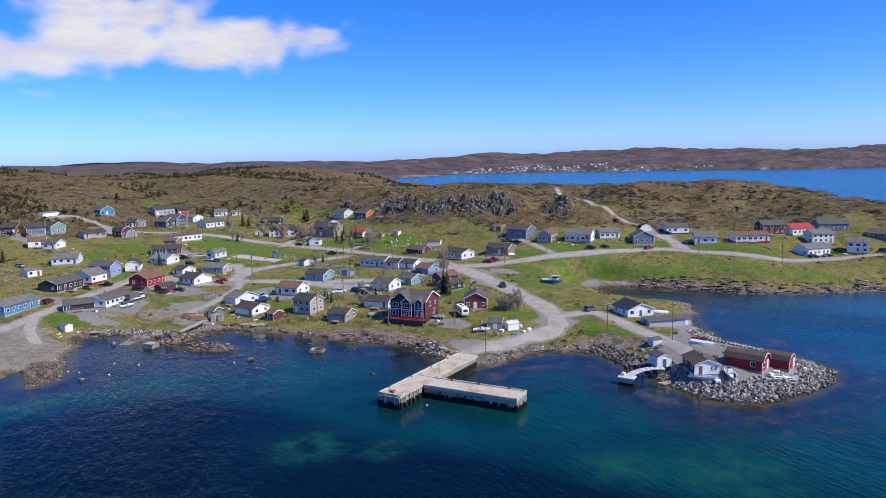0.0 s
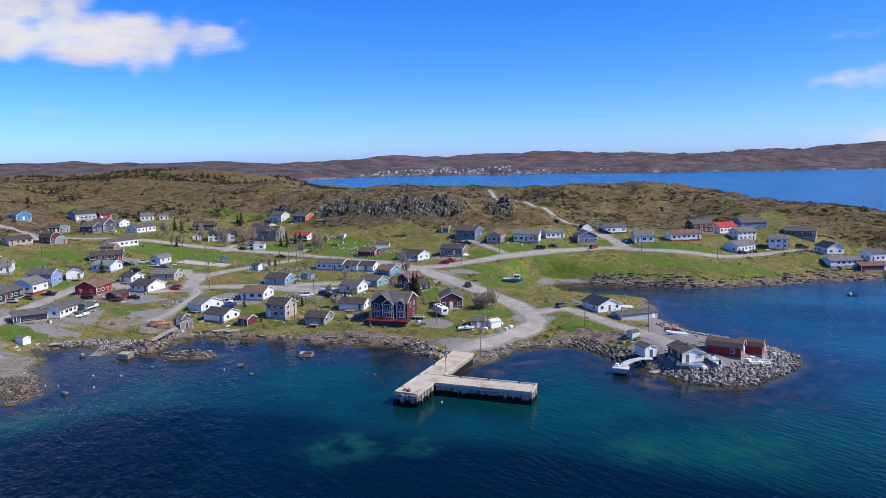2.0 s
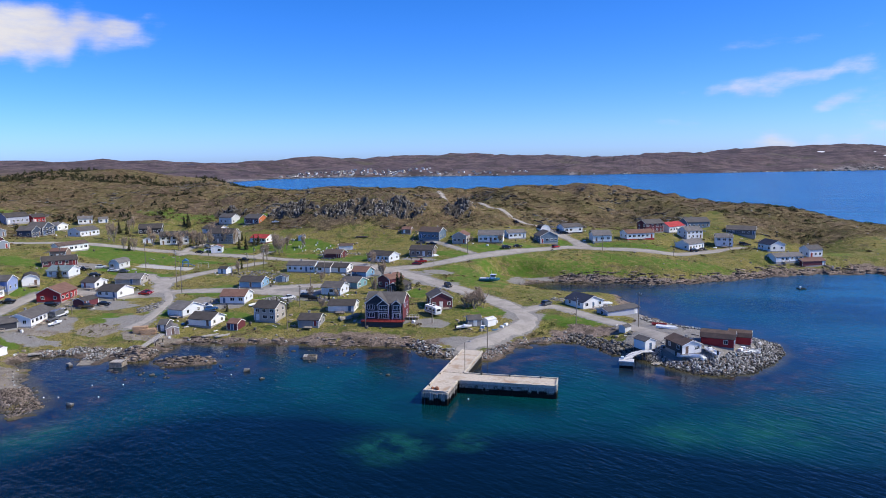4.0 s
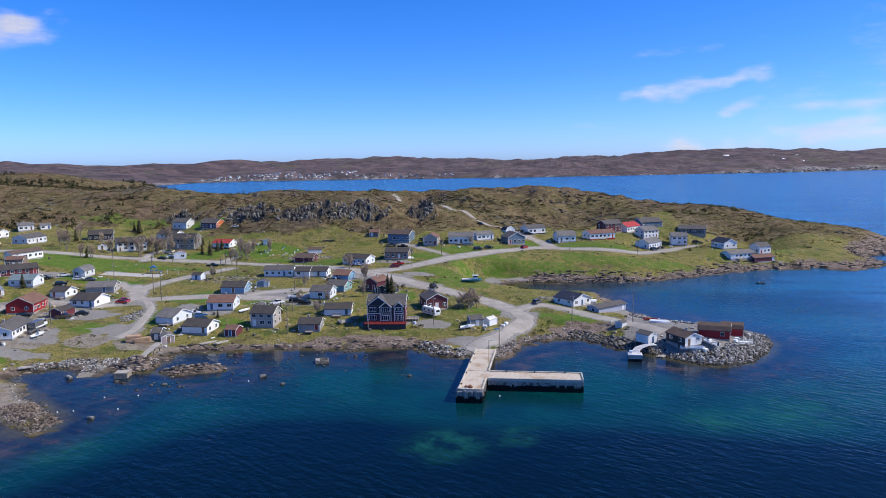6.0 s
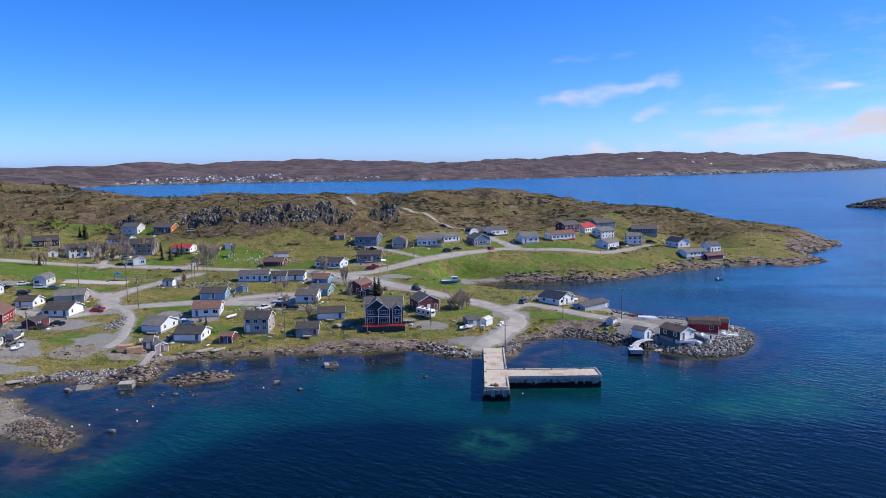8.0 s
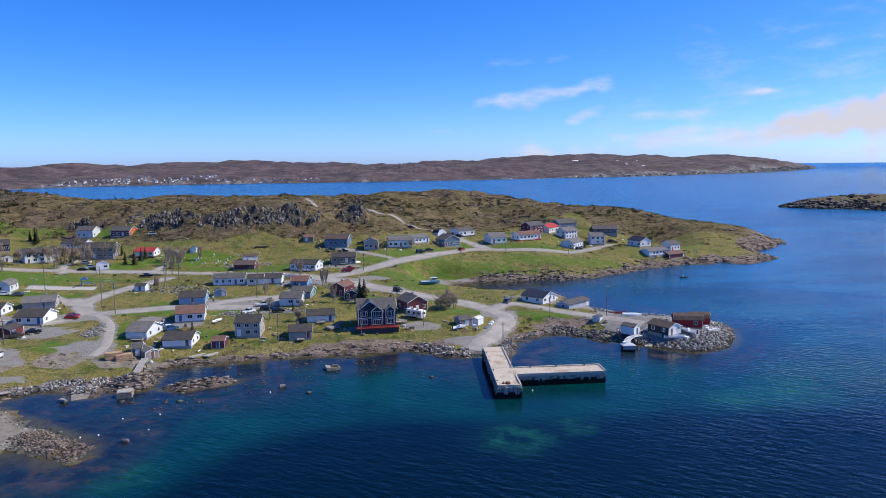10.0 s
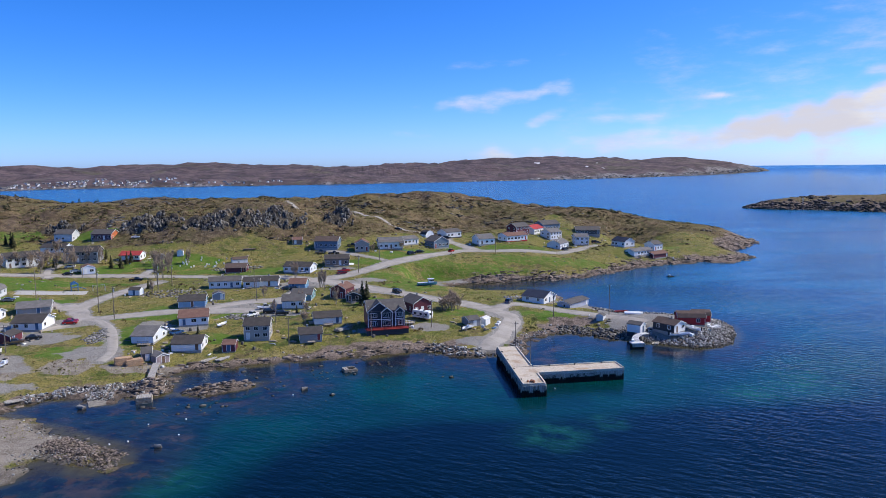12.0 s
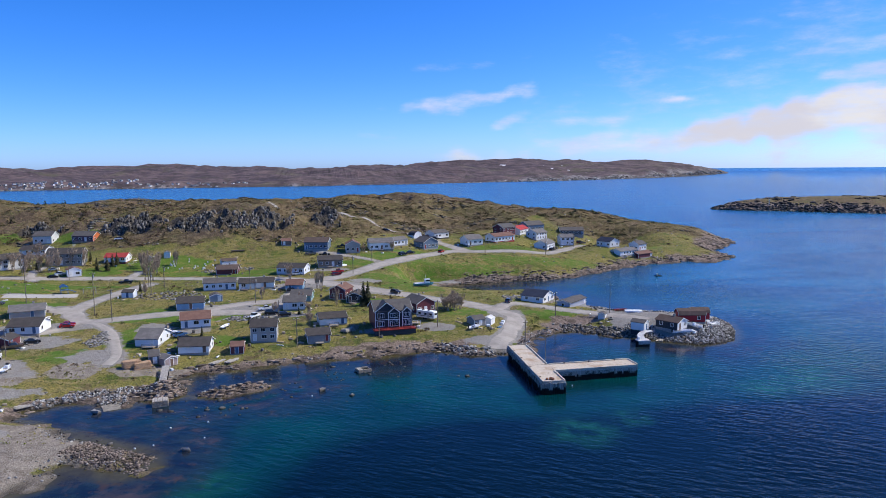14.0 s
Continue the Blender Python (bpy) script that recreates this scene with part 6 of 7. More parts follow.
# ---- loose stones, scrub and grass ----
def angular_stone(seed):
    rng = random.Random(seed)
    bm = bmesh.new()
    for a in (-1, 1):
        for b in (-1, 1):
            for c in (-1, 1):
                bm.verts.new((a * rng.uniform(0.25, 0.9), b * rng.uniform(0.2, 0.7), c * rng.uniform(0.15, 0.5)))
    for _ in range(2):
        v = Vector((rng.gauss(0, 1), rng.gauss(0, 1), rng.gauss(0, 1))).normalized()
        bm.verts.new((v.x * 0.95, v.y * 0.75, v.z * 0.55))
    out = bmesh.ops.convex_hull(bm, input=bm.verts[:])
    bmesh.ops.delete(bm, geom=[e for e in out["geom_interior"] if isinstance(e, bmesh.types.BMVert)], context="VERTS")
    return bm


def shrub(seed, blades, spread, tall, leaf):
    """A low dome of many small leaf clumps."""
    rng = random.Random(seed)
    bm = bmesh.new()
    for _ in range(blades):
        a, r = rng.uniform(0, 6.28), spread * math.sqrt(rng.random())
        z = tall * (1 - (r / spread) ** 2) * rng.uniform(0.35, 1.0)
        c = Vector((r * math.cos(a), r * math.sin(a), z))
        u = Vector((rng.gauss(0, 1), rng.gauss(0, 1), rng.gauss(0, 0.6))).normalized() * leaf
        v = Vector((rng.gauss(0, 1), rng.gauss(0, 1), rng.gauss(0, 1))).normalized() * leaf
        bm.faces.new([bm.verts.new(c - u * 0.5 - v * 0.4), bm.verts.new(c + u * 0.6), bm.verts.new(c + v * 0.8)])
    return bm


def arrays(bm):
    bmesh.ops.triangulate(bm, faces=bm.faces[:])
    bm.verts.index_update()
    v = np.array([tuple(x.co) for x in bm.verts], np.float32)
    f = np.array([[q.index for q in fc.verts] for fc in bm.faces], np.int32)
    bm.free()
    return v, f


def scattered(name, kinds, x, y, z, size, squash, mat, label, category, seed=1, strike=None):
    """Many small pieces joined into one mesh."""
    rng = np.random.RandomState(seed)
    vs, fs, at = [], [], 0
    pick = rng.randint(0, len(kinds), len(x))
    yaw = rng.rand(len(x)) * 6.283
    if strike is not None:
        yaw = radians(strike) + 0.12 * yaw - 0.38
    for k, (v, f) in enumerate(kinds):
        m = pick == k
        n = int(m.sum())
        if not n:
            continue
        c, s = np.cos(yaw[m])[:, None], np.sin(yaw[m])[:, None]
        sc = size[m][:, None]
        px = (v[None, :, 0] * c - v[None, :, 1] * s) * sc + x[m][:, None]
        py = (v[None, :, 0] * s + v[None, :, 1] * c) * sc + y[m][:, None]
        pz = v[None, :, 2] * sc * squash[m][:, None] + z[m][:, None]
        vs.append(np.stack([px, py, pz], -1).reshape(-1, 3))
        fs.append((f[None] + (np.arange(n) * len(v))[:, None, None]).reshape(-1, 3) + at)
        at += n * len(v)
    co, tri = np.concatenate(vs).astype(np.float32), np.concatenate(fs).astype(np.int32)
    me = bpy.data.meshes.new(name)
    me.vertices.add(len(co))
    me.vertices.foreach_set("co", co.ravel())
    me.loops.add(tri.size)
    me.loops.foreach_set("vertex_index", tri.ravel())
    me.polygons.add(len(tri))
    me.polygons.foreach_set("loop_start", np.arange(0, tri.size, 3, dtype=np.int32))
    me.update(calc_edges=True)
    me.materials.append(mat)
    return tagged(new(name, me), label, category, kind="stuff")


def index_of(x, y):
    i = np.clip(np.searchsorted(GX, x) - 1, 0, len(GX) - 2)
    j = np.clip(np.searchsorted(GY, y) - 1, 0, len(GY) - 2)
    return i, j


def heights(x, y):
    i, j = index_of(x, y)
    u, v = (x - GX[i]) / (GX[i + 1] - GX[i]), (y - GY[j]) / (GY[j + 1] - GY[j])
    return (HH[i, j] * (1 - u) + HH[i + 1, j] * u) * (1 - v) + (HH[i, j + 1] * (1 - u) + HH[i + 1, j + 1] * u) * v


BUILT = np.array(HOUSES)


def clear(x, y, roads=1.0):
    """True where no house, wharf or road stands."""
    i, j = index_of(x, y)
    ok = ROAD_DIST[i, j] > roads
    for hx, hy, hr in BUILT:
        ok &= np.hypot(x - hx, y - hy) > hr
    return ok & ~((x > -93.5) & (x < -85.4) & (y < 164))


def spots(n, x0, x1, y0, y1, seed):
    rng = np.random.RandomState(seed)
    return rng.uniform(x0, x1, n), rng.uniform(y0, y1, n), rng


s = Shader("grey_stone", 0.9, 0, 0.25)
sn, si = s.noise(1.3, 5, 0.7), s.island()
sc = s.mix(si, (0.12, 0.115, 0.11), (0.34, 0.33, 0.315))
sc = s.mix(s.span(sn, 0.5, 0.75, 0, 0.7), sc, (0.1, 0.085, 0.065))
sc = s.mix(s.span(s.math("ADD", s.height(), s.math("MULTIPLY", sn, 0.6)), 0.95, 0.45, 0, 0.85), sc, (0.035, 0.03, 0.022))
M_STONE = s.colour(sc).bump(sn, 0.4, 0.05).mat
s = Shader("armour_stone", 0.85, 0, 0.3)
sn, si = s.noise(1.6, 5, 0.7), s.each()
sc = s.mix(s.math("POWER", si, 1.5), (0.028, 0.028, 0.027), (0.55, 0.54, 0.51))
sc = s.mix(s.span(sn, 0.55, 0.8, 0, 0.6), sc, (0.13, 0.12, 0.1))
sc = s.mix(s.span(s.math("ADD", s.height(), s.math("MULTIPLY", sn, 0.6)), 0.95, 0.45, 0, 0.85), sc, (0.035, 0.03, 0.022))
M_ARMOUR = s.colour(sc).bump(sn, 0.4, 0.05).mat
s = Shader("armour_stone_far", 0.85, 0, 0.3)
sn, si = s.noise(1.6, 5, 0.7), s.island()
sc = s.mix(s.math("POWER", si, 1.5), (0.028, 0.028, 0.027), (0.55, 0.54, 0.51))
sc = s.mix(s.span(sn, 0.55, 0.8, 0, 0.6), sc, (0.13, 0.12, 0.1))
sc = s.mix(s.span(s.math("ADD", s.height(), s.math("MULTIPLY", sn, 0.6)), 0.95, 0.45, 0, 0.85), sc, (0.035, 0.03, 0.022))
M_ARMOUR_FAR = s.colour(sc).mat
s = Shader("crag_stone", 0.9, 0, 0.25)
sn, si = s.noise(0.9, 5, 0.7), s.island()
M_CRAG = s.colour(s.mix(s.span(sn, 0.48, 0.68), s.mix(si, (0.022, 0.02, 0.018), (0.25, 0.235, 0.21)), (0.025, 0.021, 0.015))).bump(sn, 0.5, 0.1).mat
s = Shader("dark_sea_rock", 0.9, 0, 0.25)
sn, si = s.noise(0.5, 5, 0.7), s.island()
M_SEA_ROCK = s.colour(s.mix(s.span(sn, 0.45, 0.65), s.mix(si, (0.025, 0.022, 0.02), (0.2, 0.165, 0.14)), (0.025, 0.021, 0.017))).mat
s = Shader("ledge_stone", 0.9, 0, 0.25)
sn, si = s.noise(0.9, 5, 0.7), s.island()
M_LEDGE = s.colour(s.mix(s.span(sn, 0.45, 0.7), s.mix(si, (0.035, 0.028, 0.023), (0.32, 0.255, 0.21)), (0.03, 0.024, 0.019))).bump(sn, 0.5, 0.1).mat
s = Shader("heath_shrub", 0.9, 0, 0.1)
sn, si = s.noise(0.045, 5, 0.68), s.island()
clump = s.noise(0.3, 4, 0.7)
sc = s.mix(s.span(sn, 0.42, 0.6), s.mix(si, (0.11, 0.078, 0.045), (0.27, 0.19, 0.115)), s.mix(si, (0.085, 0.075, 0.03), (0.21, 0.175, 0.07)))
sc = s.mix(s.span(clump, 0.5, 0.6, 0, 0.75), sc, s.mix(si, (0.04, 0.034, 0.018), (0.085, 0.07, 0.034)))
M_SHRUB = s.colour(sc).mat
s = Shader("evergreen_scrub", 0.85, 0, 0.1)
M_EVERGREEN = s.colour(s.mix(s.island(), (0.026, 0.03, 0.015), (0.08, 0.078, 0.036))).mat
s = Shader("grass_tuft", 0.9, 0, 0.1)
sn, si = s.noise(0.08, 3), s.island()
M_TUFT = s.colour(s.mix(s.span(sn, 0.4, 0.62), s.mix(si, (0.26, 0.21, 0.08), (0.38, 0.31, 0.14)), s.mix(si, (0.12, 0.165, 0.028), (0.25, 0.27, 0.06)))).mat

s = Shader("bare_bush", 0.9, 0, 0.1)
sn, si = s.noise(0.09, 4, 0.65), s.island()
sc = s.mix(s.span(sn, 0.42, 0.58), s.mix(si, (0.07, 0.05, 0.032), (0.2, 0.14, 0.09)), s.mix(si, (0.035, 0.042, 0.016), (0.12, 0.12, 0.045)))
M_BUSH = s.colour(sc).mat
def rotated(v, seed):
    """The points turned any which way."""
    m = np.array(Euler([random.Random(seed * 3 + k).uniform(0, 6.28) for k in range(3)]).to_matrix(), np.float32)
    return v @ m.T


STONES = [arrays(angular_stone(k)) for k in range(8)]
ROUGH = [(rotated(v * np.array((1.1, 0.8, 0.85), np.float32), k), f) for k, (v, f) in enumerate(STONES)]
SHARDS = [(v * np.array((0.8, 0.55, 1.35), np.float32), f) for v, f in STONES]
SLABS = [(v * np.array((1.5, 0.8, 0.55), np.float32), f) for v, f in STONES]
SHRUBS = [arrays(shrub(k, 16, 1.0, 0.75, 0.62)) for k in range(7)]
BUSHES = [arrays(shrub(60 + k, 34, 1.0, 1.1, 0.42)) for k in range(6)]
TALL = [arrays(shrub(20 + k, 26, 0.8, 1.9, 0.6)) for k in range(5)]
TUFTS = [arrays(shrub(40 + k, 7, 0.6, 0.55, 0.5)) for k in range(6)]

# boulders along the whole shore
x, y, rng = spots(60000, -270, 140, 84, 440, 11)
i, j = index_of(x, y)
d = DD[i, j]
m = (d > -3) & (d < 5.5) & clear(x, y, 0.5) & (rng.rand(len(x)) < 0.95 * np.exp(-np.abs(d - 1) / 2.6) * (0.25 + 1.2 * grain(x, y, 14, 31) ** 2))
m &= ~((x > -46) & (y > 150) & (y < 222) & (x < 4))
x, y = x[m], y[m]
size = 0.18 + 0.6 * rng.rand(len(x)) ** 2.5
scattered("shore_rocks", STONES, x, y, heights(x, y) + 0.1 * size, size, 0.7 + 0.6 * rng.rand(len(x)), M_STONE, "scattered grey angular boulders along the shore", "rocks", 2)
# rubble on the tip of the gravel spit
SPIT_TIP = [(-177, 102.5), (-178.3, 95), (-184, 98), (-190.5, 102), (-195, 105), (-193, 113), (-185, 108)]
x, y, rng = spots(9000, -197, -176, 94, 114, 111)
d = inside_distance(SPIT_TIP, x, y)
m = (d > -0.5) & (rng.rand(len(x)) < 0.45 + 0.5 * grain(x, y, 4, 112))
x, y, d = x[m], y[m], d[m]
size = 0.1 + 0.34 * rng.rand(len(x)) ** 3
scattered("spit_rubble", STONES, x, y, np.maximum(heights(x, y), -0.1) + 0.12 * np.clip(d, 0, 2) * rng.rand(len(x)), size, 0.6 + 0.6 * rng.rand(len(x)), M_LEDGE, "brown-grey angular rubble on the tip of the gravel spit", "rocks", 113)
# stones awash in the bay
x, y, rng = spots(2200, -200, -105, 124, 174, 12)
i, j = index_of(x, y)
m = (DD[i, j] < -1.5) & (DD[i, j] > -26) & (rng.rand(len(x)) < 0.32 * grain(x, y, 9, 33) ** 2)
x, y = x[m], y[m]
size = 0.3 + 0.75 * rng.rand(len(x)) ** 2.5
scattered("bay_stones", STONES, x, y, np.full(len(x), -0.05), size, 0.5 + 0.5 * rng.rand(len(x)), M_STONE, "dark weed-stained stones awash in the shallow bay", "rocks", 3)
# brown ledges along the bay shore
x, y, rng = spots(30000, -215, -94, 128, 184, 101)
d = inside_distance(LAND, x, y)
m = (d > -2.5) & (d < 4.5) & clear(x, y, 0.5) & (rng.rand(len(x)) < 0.03 + 0.22 * smooth(0.5, 0.75, grain(x, y, 7, 102)))
x, y = x[m], y[m]
size = 0.2 + 1.1 * rng.rand(len(x)) ** 4
scattered("bay_ledges", SLABS, x, y, heights(x, y) + 0.08 * size, size, 0.6 + 0.7 * rng.rand(len(x)), M_LEDGE, "brown broken rock ledges along the bay shore", "rocks", 103, 12)
# rock ridges off the bay shore
x, y, rng = spots(5200, -194, -155, 132, 152, 61)
d = np.maximum(inside_distance(REEF, x, y), inside_distance(SKERRY, x, y))
m = (d > -0.6) & (rng.rand(len(x)) < 0.22)
x, y, d = x[m], y[m], d[m]
size = 0.25 + 0.75 * rng.rand(len(x)) ** 2
scattered("skerry_rocks", SLABS, x, y, heights(x, y) + 0.25 * np.minimum(d, 2) * rng.rand(len(x)), size, 0.7 + 0.9 * rng.rand(len(x)), M_LEDGE, "brown jagged rock ridges standing in the shallow bay", "rocks", 62, 18)
# crag blocks on the hill face
x, y, rng = spots(60000, -310, -110, 330, 400, 13)
i, j = index_of(x, y)
m = (rng.rand(len(x)) < 0.85 * np.clip(CRAG[i, j] * 1.4 - 0.3, 0, 1) * smooth(0.36, 0.56, grain(x, y, 4.2, 54))) & clear(x, y)
x, y = x[m], y[m]
size = 0.3 + 1.25 * rng.rand(len(x)) ** 3
scattered("crag_rocks", SHARDS, x, y, heights(x, y) + 0.1 * size, size, 0.8 + 1.2 * rng.rand(len(x)), M_CRAG, "grey broken crag blocks with dark clefts on the hillside", "rocks", 4)
# bare rock breaking through the heath
x, y, rng = spots(90000, -470, 150, 330, 560, 90)
i, j = index_of(x, y)
m = (heath[i, j] > 0.35) & (DD[i, j] > 5) & clear(x, y, 1.5) & (rng.rand(len(x)) < 0.7 * smooth(0.6, 0.75, grain(x, y, 21, 91)) * smooth(0.42, 0.62, grain(x, y, 6, 92)))
x, y = x[m], y[m]
size = 0.3 + 1.5 * rng.rand(len(x)) ** 3
scattered("hill_outcrops", SLABS, x, y, heights(x, y) + 0.1 * size, size, 0.6 + 0.8 * rng.rand(len(x)), M_CRAG, "grey bedrock outcrops breaking through the brown heath", "rocks", 93)
# dark ledges of the far bank and headland
x, y, rng = spots(110000, -80, 160, 284, 470, 26)
i, j = index_of(x, y)
m = (DD[i, j] > -2) & (DD[i, j] < 6 + 6 * smooth(50, 90, x)) & (rng.rand(len(x)) < 0.1 + 1.1 * grain(x, y, 8, 39) ** 2)
x, y = x[m], y[m]
size = 0.25 + 1.3 * rng.rand(len(x)) ** 3.5
scattered("ledge_rocks", SLABS, x, y, heights(x, y) + 0.05 * size, size, 0.5 + 0.6 * rng.rand(len(x)), M_LEDGE, "brown-grey broken rock ledges along the far bank", "rocks", 27, 25)
# dark bank below the point road
x, y, rng = spots(3000, -66, -42, 168, 200, 30)
d = inside_distance(LAND, x, y)
m = (d > -1) & (d < 6) & clear(x, y, 0.5)
x, y = x[m], y[m]
size = 0.25 + 0.6 * rng.rand(len(x)) ** 2
scattered("bank_rocks", STONES, x, y, heights(x, y) + 0.2 * size, size, 0.8 + 0.8 * rng.rand(len(x)), M_CRAG, "dark rocky bank below the lane on the point", "rocks", 31)
# pale stones in meadow and heath
x, y, rng = spots(14000, -420, 110, 130, 560, 14)
i, j = index_of(x, y)
m = (DD[i, j] > 6) & clear(x, y, 1.0) & (rng.rand(len(x)) < 0.35 * grain(x, y, 17, 35) ** 3)
x, y = x[m], y[m]
size = 0.25 + 0.7 * rng.rand(len(x)) ** 2
scattered("field_stones", STONES, x, y, heights(x, y) + 0.05, size, 0.7 + 0.4 * rng.rand(len(x)), M_STONE, "pale stones lying in the rough grass", "rocks", 5)
# rocky knobs among the houses
kx, ky, rng = spots(1300, -1, 1, -1, 1, 28)
knobs = ((-206, 243, 13, 8), (-300, 152, 14, 9), (-192, 300, 12, 5), (-66, 234, 12, 4), (-172, 206, 7, 4), (-213, 186, 3, 8))
which = rng.randint(0, len(knobs), len(kx))
q = np.array(knobs, float)[which]
m = np.hypot(kx, ky) < 1
x, y = (q[:, 0] + kx * q[:, 2])[m], (q[:, 1] + ky * q[:, 3])[m]
m = clear(x, y, 0.8)
x, y = x[m], y[m]
size = 0.25 + 0.7 * rng.rand(len(x)) ** 2
scattered("rocky_knobs", STONES, x, y, heights(x, y) + 0.05, size, 0.6 + 0.5 * rng.rand(len(x)), M_STONE, "grey bedrock knobs and rubble among the houses", "rocks", 29)
# heath scrub
x, y, rng = spots(120000, -760, 125, 150, 720, 15)
i, j = index_of(x, y)
m = (heath[i, j] > 0.4) & (rock[i, j] < 0.6) & (DD[i, j] > 4) & clear(x, y, 1.0) & (rng.rand(len(x)) < 0.35 + 0.65 * grain(x, y, 18, 36))
x, y = x[m], y[m]
size = 0.5 + 1.0 * rng.rand(len(x)) ** 2.2
scattered("heath_scrub", SHRUBS, x, y, heights(x, y) - 0.08, size, 0.4 + 0.45 * rng.rand(len(x)), M_SHRUB, "brown and olive low heath scrub covering the hills", "scrub", 6)
# taller bushes in loose clumps on the slopes
x, y, rng = spots(60000, -700, 130, 200, 640, 94)
i, j = index_of(x, y)
m = (heath[i, j] > 0.3) & (rock[i, j] < 0.6) & (DD[i, j] > 5) & clear(x, y, 2.0) & (rng.rand(len(x)) < 0.45 * smooth(0.5, 0.72, grain(x, y, 14, 95)))
x, y = x[m], y[m]
size = 0.8 + 1.3 * rng.rand(len(x)) ** 2
scattered("hill_bushes", BUSHES, x, y, heights(x, y) - 0.1, size, 0.55 + 0.5 * rng.rand(len(x)), M_BUSH, "bare brown and dark olive bushes in clumps on the hills", "scrub", 96)
# low bushes along ditches and garden edges
x, y, rng = spots(30000, -330, 110, 120, 400, 97)
i, j = index_of(x, y)
m = (DD[i, j] > 5) & (gravel[i, j] < 0.3) & (rock[i, j] < 0.5) & (COVER["lawn"][i, j] < 0.55) & clear(x, y, 1.2) & (rng.rand(len(x)) < 0.4 * smooth(0.56, 0.76, grain(x, y, 10, 98)))
x, y = x[m], y[m]
size = 0.35 + 0.75 * rng.rand(len(x)) ** 2
scattered("meadow_bushes", BUSHES, x, y, heights(x, y) - 0.05, size, 0.6 + 0.5 * rng.rand(len(x)), M_BUSH, "low brown and olive bushes in the rough meadow", "scrub", 99)
# dark evergreen thickets
x, y, rng = spots(34000, -900, -150, 190, 800, 16)
i, j = index_of(x, y)
m = (heath[i, j] > 0.5) & clear(x, y, 1.0) & (rng.rand(len(x)) < 0.42 * smooth(0.42, 0.72, grain(x, y, 38, 37)) * smooth(-310, -430, x))
x, y = x[m], y[m]
size = 1.0 + 1.3 * rng.rand(len(x))
scattered("evergreen_thicket", TALL, x, y, heights(x, y) - 0.1, size, 0.8 + 0.5 * rng.rand(len(x)), M_EVERGREEN, "dark green stunted evergreen thickets on the western hills", "scrub", 7)
# rough grass
x, y, rng = spots(150000, -330, 110, 110, 420, 17)
i, j = index_of(x, y)
m = (DD[i, j] > 4.5) & (gravel[i, j] < 0.35) & (rock[i, j] < 0.5) & ((COVER["lawn"][i, j] < 0.4) | ((x > -60) & (y > 285))) & clear(x, y, 0.6) & (rng.rand(len(x)) < 0.25 + 0.75 * grain(x, y, 8, 38))
x, y = x[m], y[m]
size = 0.2 + 0.45 * rng.rand(len(x)) ** 2
scattered("rough_grass", TUFTS, x, y, heights(x, y) - 0.03, size, 0.7 + 0.6 * rng.rand(len(x)), M_TUFT, "dry straw-yellow and green grass tussocks", "grass", 8)
# odds and ends round the houses
s = Shader("yard_odds", 0.7, 0, 0.3)
si = s.island()
sc = s.mix(s.span(si, 0.18, 0.2), (0.7, 0.7, 0.69), (0.3, 0.25, 0.2))
sc = s.mix(s.span(si, 0.5, 0.52), sc, (0.12, 0.11, 0.1))
sc = s.mix(s.span(si, 0.78, 0.8), sc, (0.42, 0.34, 0.24))
sc = s.mix(s.span(si, 0.93, 0.94), sc, (0.06, 0.16, 0.3))
M_ODDS = s.colour(sc).mat
ODDS = [arrays(boxed(-a, a, -b, b, -0.1, c, bevel=0.04)) for a, b, c in ((0.5, 0.4, 0.5), (0.9, 0.25, 0.3), (0.35, 0.35, 0.8), (1.3, 0.12, 0.18), (0.6, 0.6, 0.25))]
rng = np.random.RandomState(71)
pick = BUILT[rng.randint(0, len(BUILT), 900)]
turn_by = rng.rand(900) * 6.283
away = pick[:, 2] + 3.5 * rng.rand(900)
x, y = pick[:, 0] + away * np.cos(turn_by), pick[:, 1] + away * np.sin(turn_by)
m = clear(x, y, 0.8) & (heights(x, y) > 1.0) & (y < 400)
x, y = x[m], y[m]
scattered("yard_clutter", ODDS, x, y, heights(x, y), 0.5 + 0.7 * rng.rand(len(x)), np.ones(len(x)), M_ODDS, "boxes, boards, tubs and other clutter lying round the houses", "clutter", 72)
# pale rock rim of the far shore
x, y, rng = spots(120000, -1100, 2100, 2000, 3900, 81)
d = inside_distance(LAND, x, y)
m = (d > -1) & (d < 12 + 22 * smooth(-200, 900, x)) & (rng.rand(len(x)) < 0.15 + 1.1 * grain(x, y, 120, 82) ** 2)
x, y = x[m], y[m]
size = 1.4 + (2.5 + 5.0 * smooth(-200, 900, x)) * rng.rand(len(x)) ** 2
scattered("far_shore_rocks", SLABS, x, y, heights(x, y) + 0.1, size, 0.9 + 0.7 * rng.rand(len(x)), M_ARMOUR_FAR, "pale rocks along the foot of the far hills", "rocks", 83)
# rocks of the far island and headland
x, y, rng = spots(30000, 325, 790, 605, 880, 18)
isle_d = inside_distance(ISLE, x, y)
m = (isle_d > -2) & (isle_d < 90) & (rng.rand(len(x)) < np.maximum(1.1 - isle_d / 30, 0.2 * smooth(0.45, 0.65, grain(x, y, 22, 104))))
x, y = x[m], y[m]
size = 0.8 + 3.0 * rng.rand(len(x)) ** 2.5
scattered("island_rocks", SLABS, x, y, heights(x, y) + 0.2, size, 0.9 + 0.9 * rng.rand(len(x)), M_SEA_ROCK, "dark ledges and boulders on the low island shore", "rocks", 9)

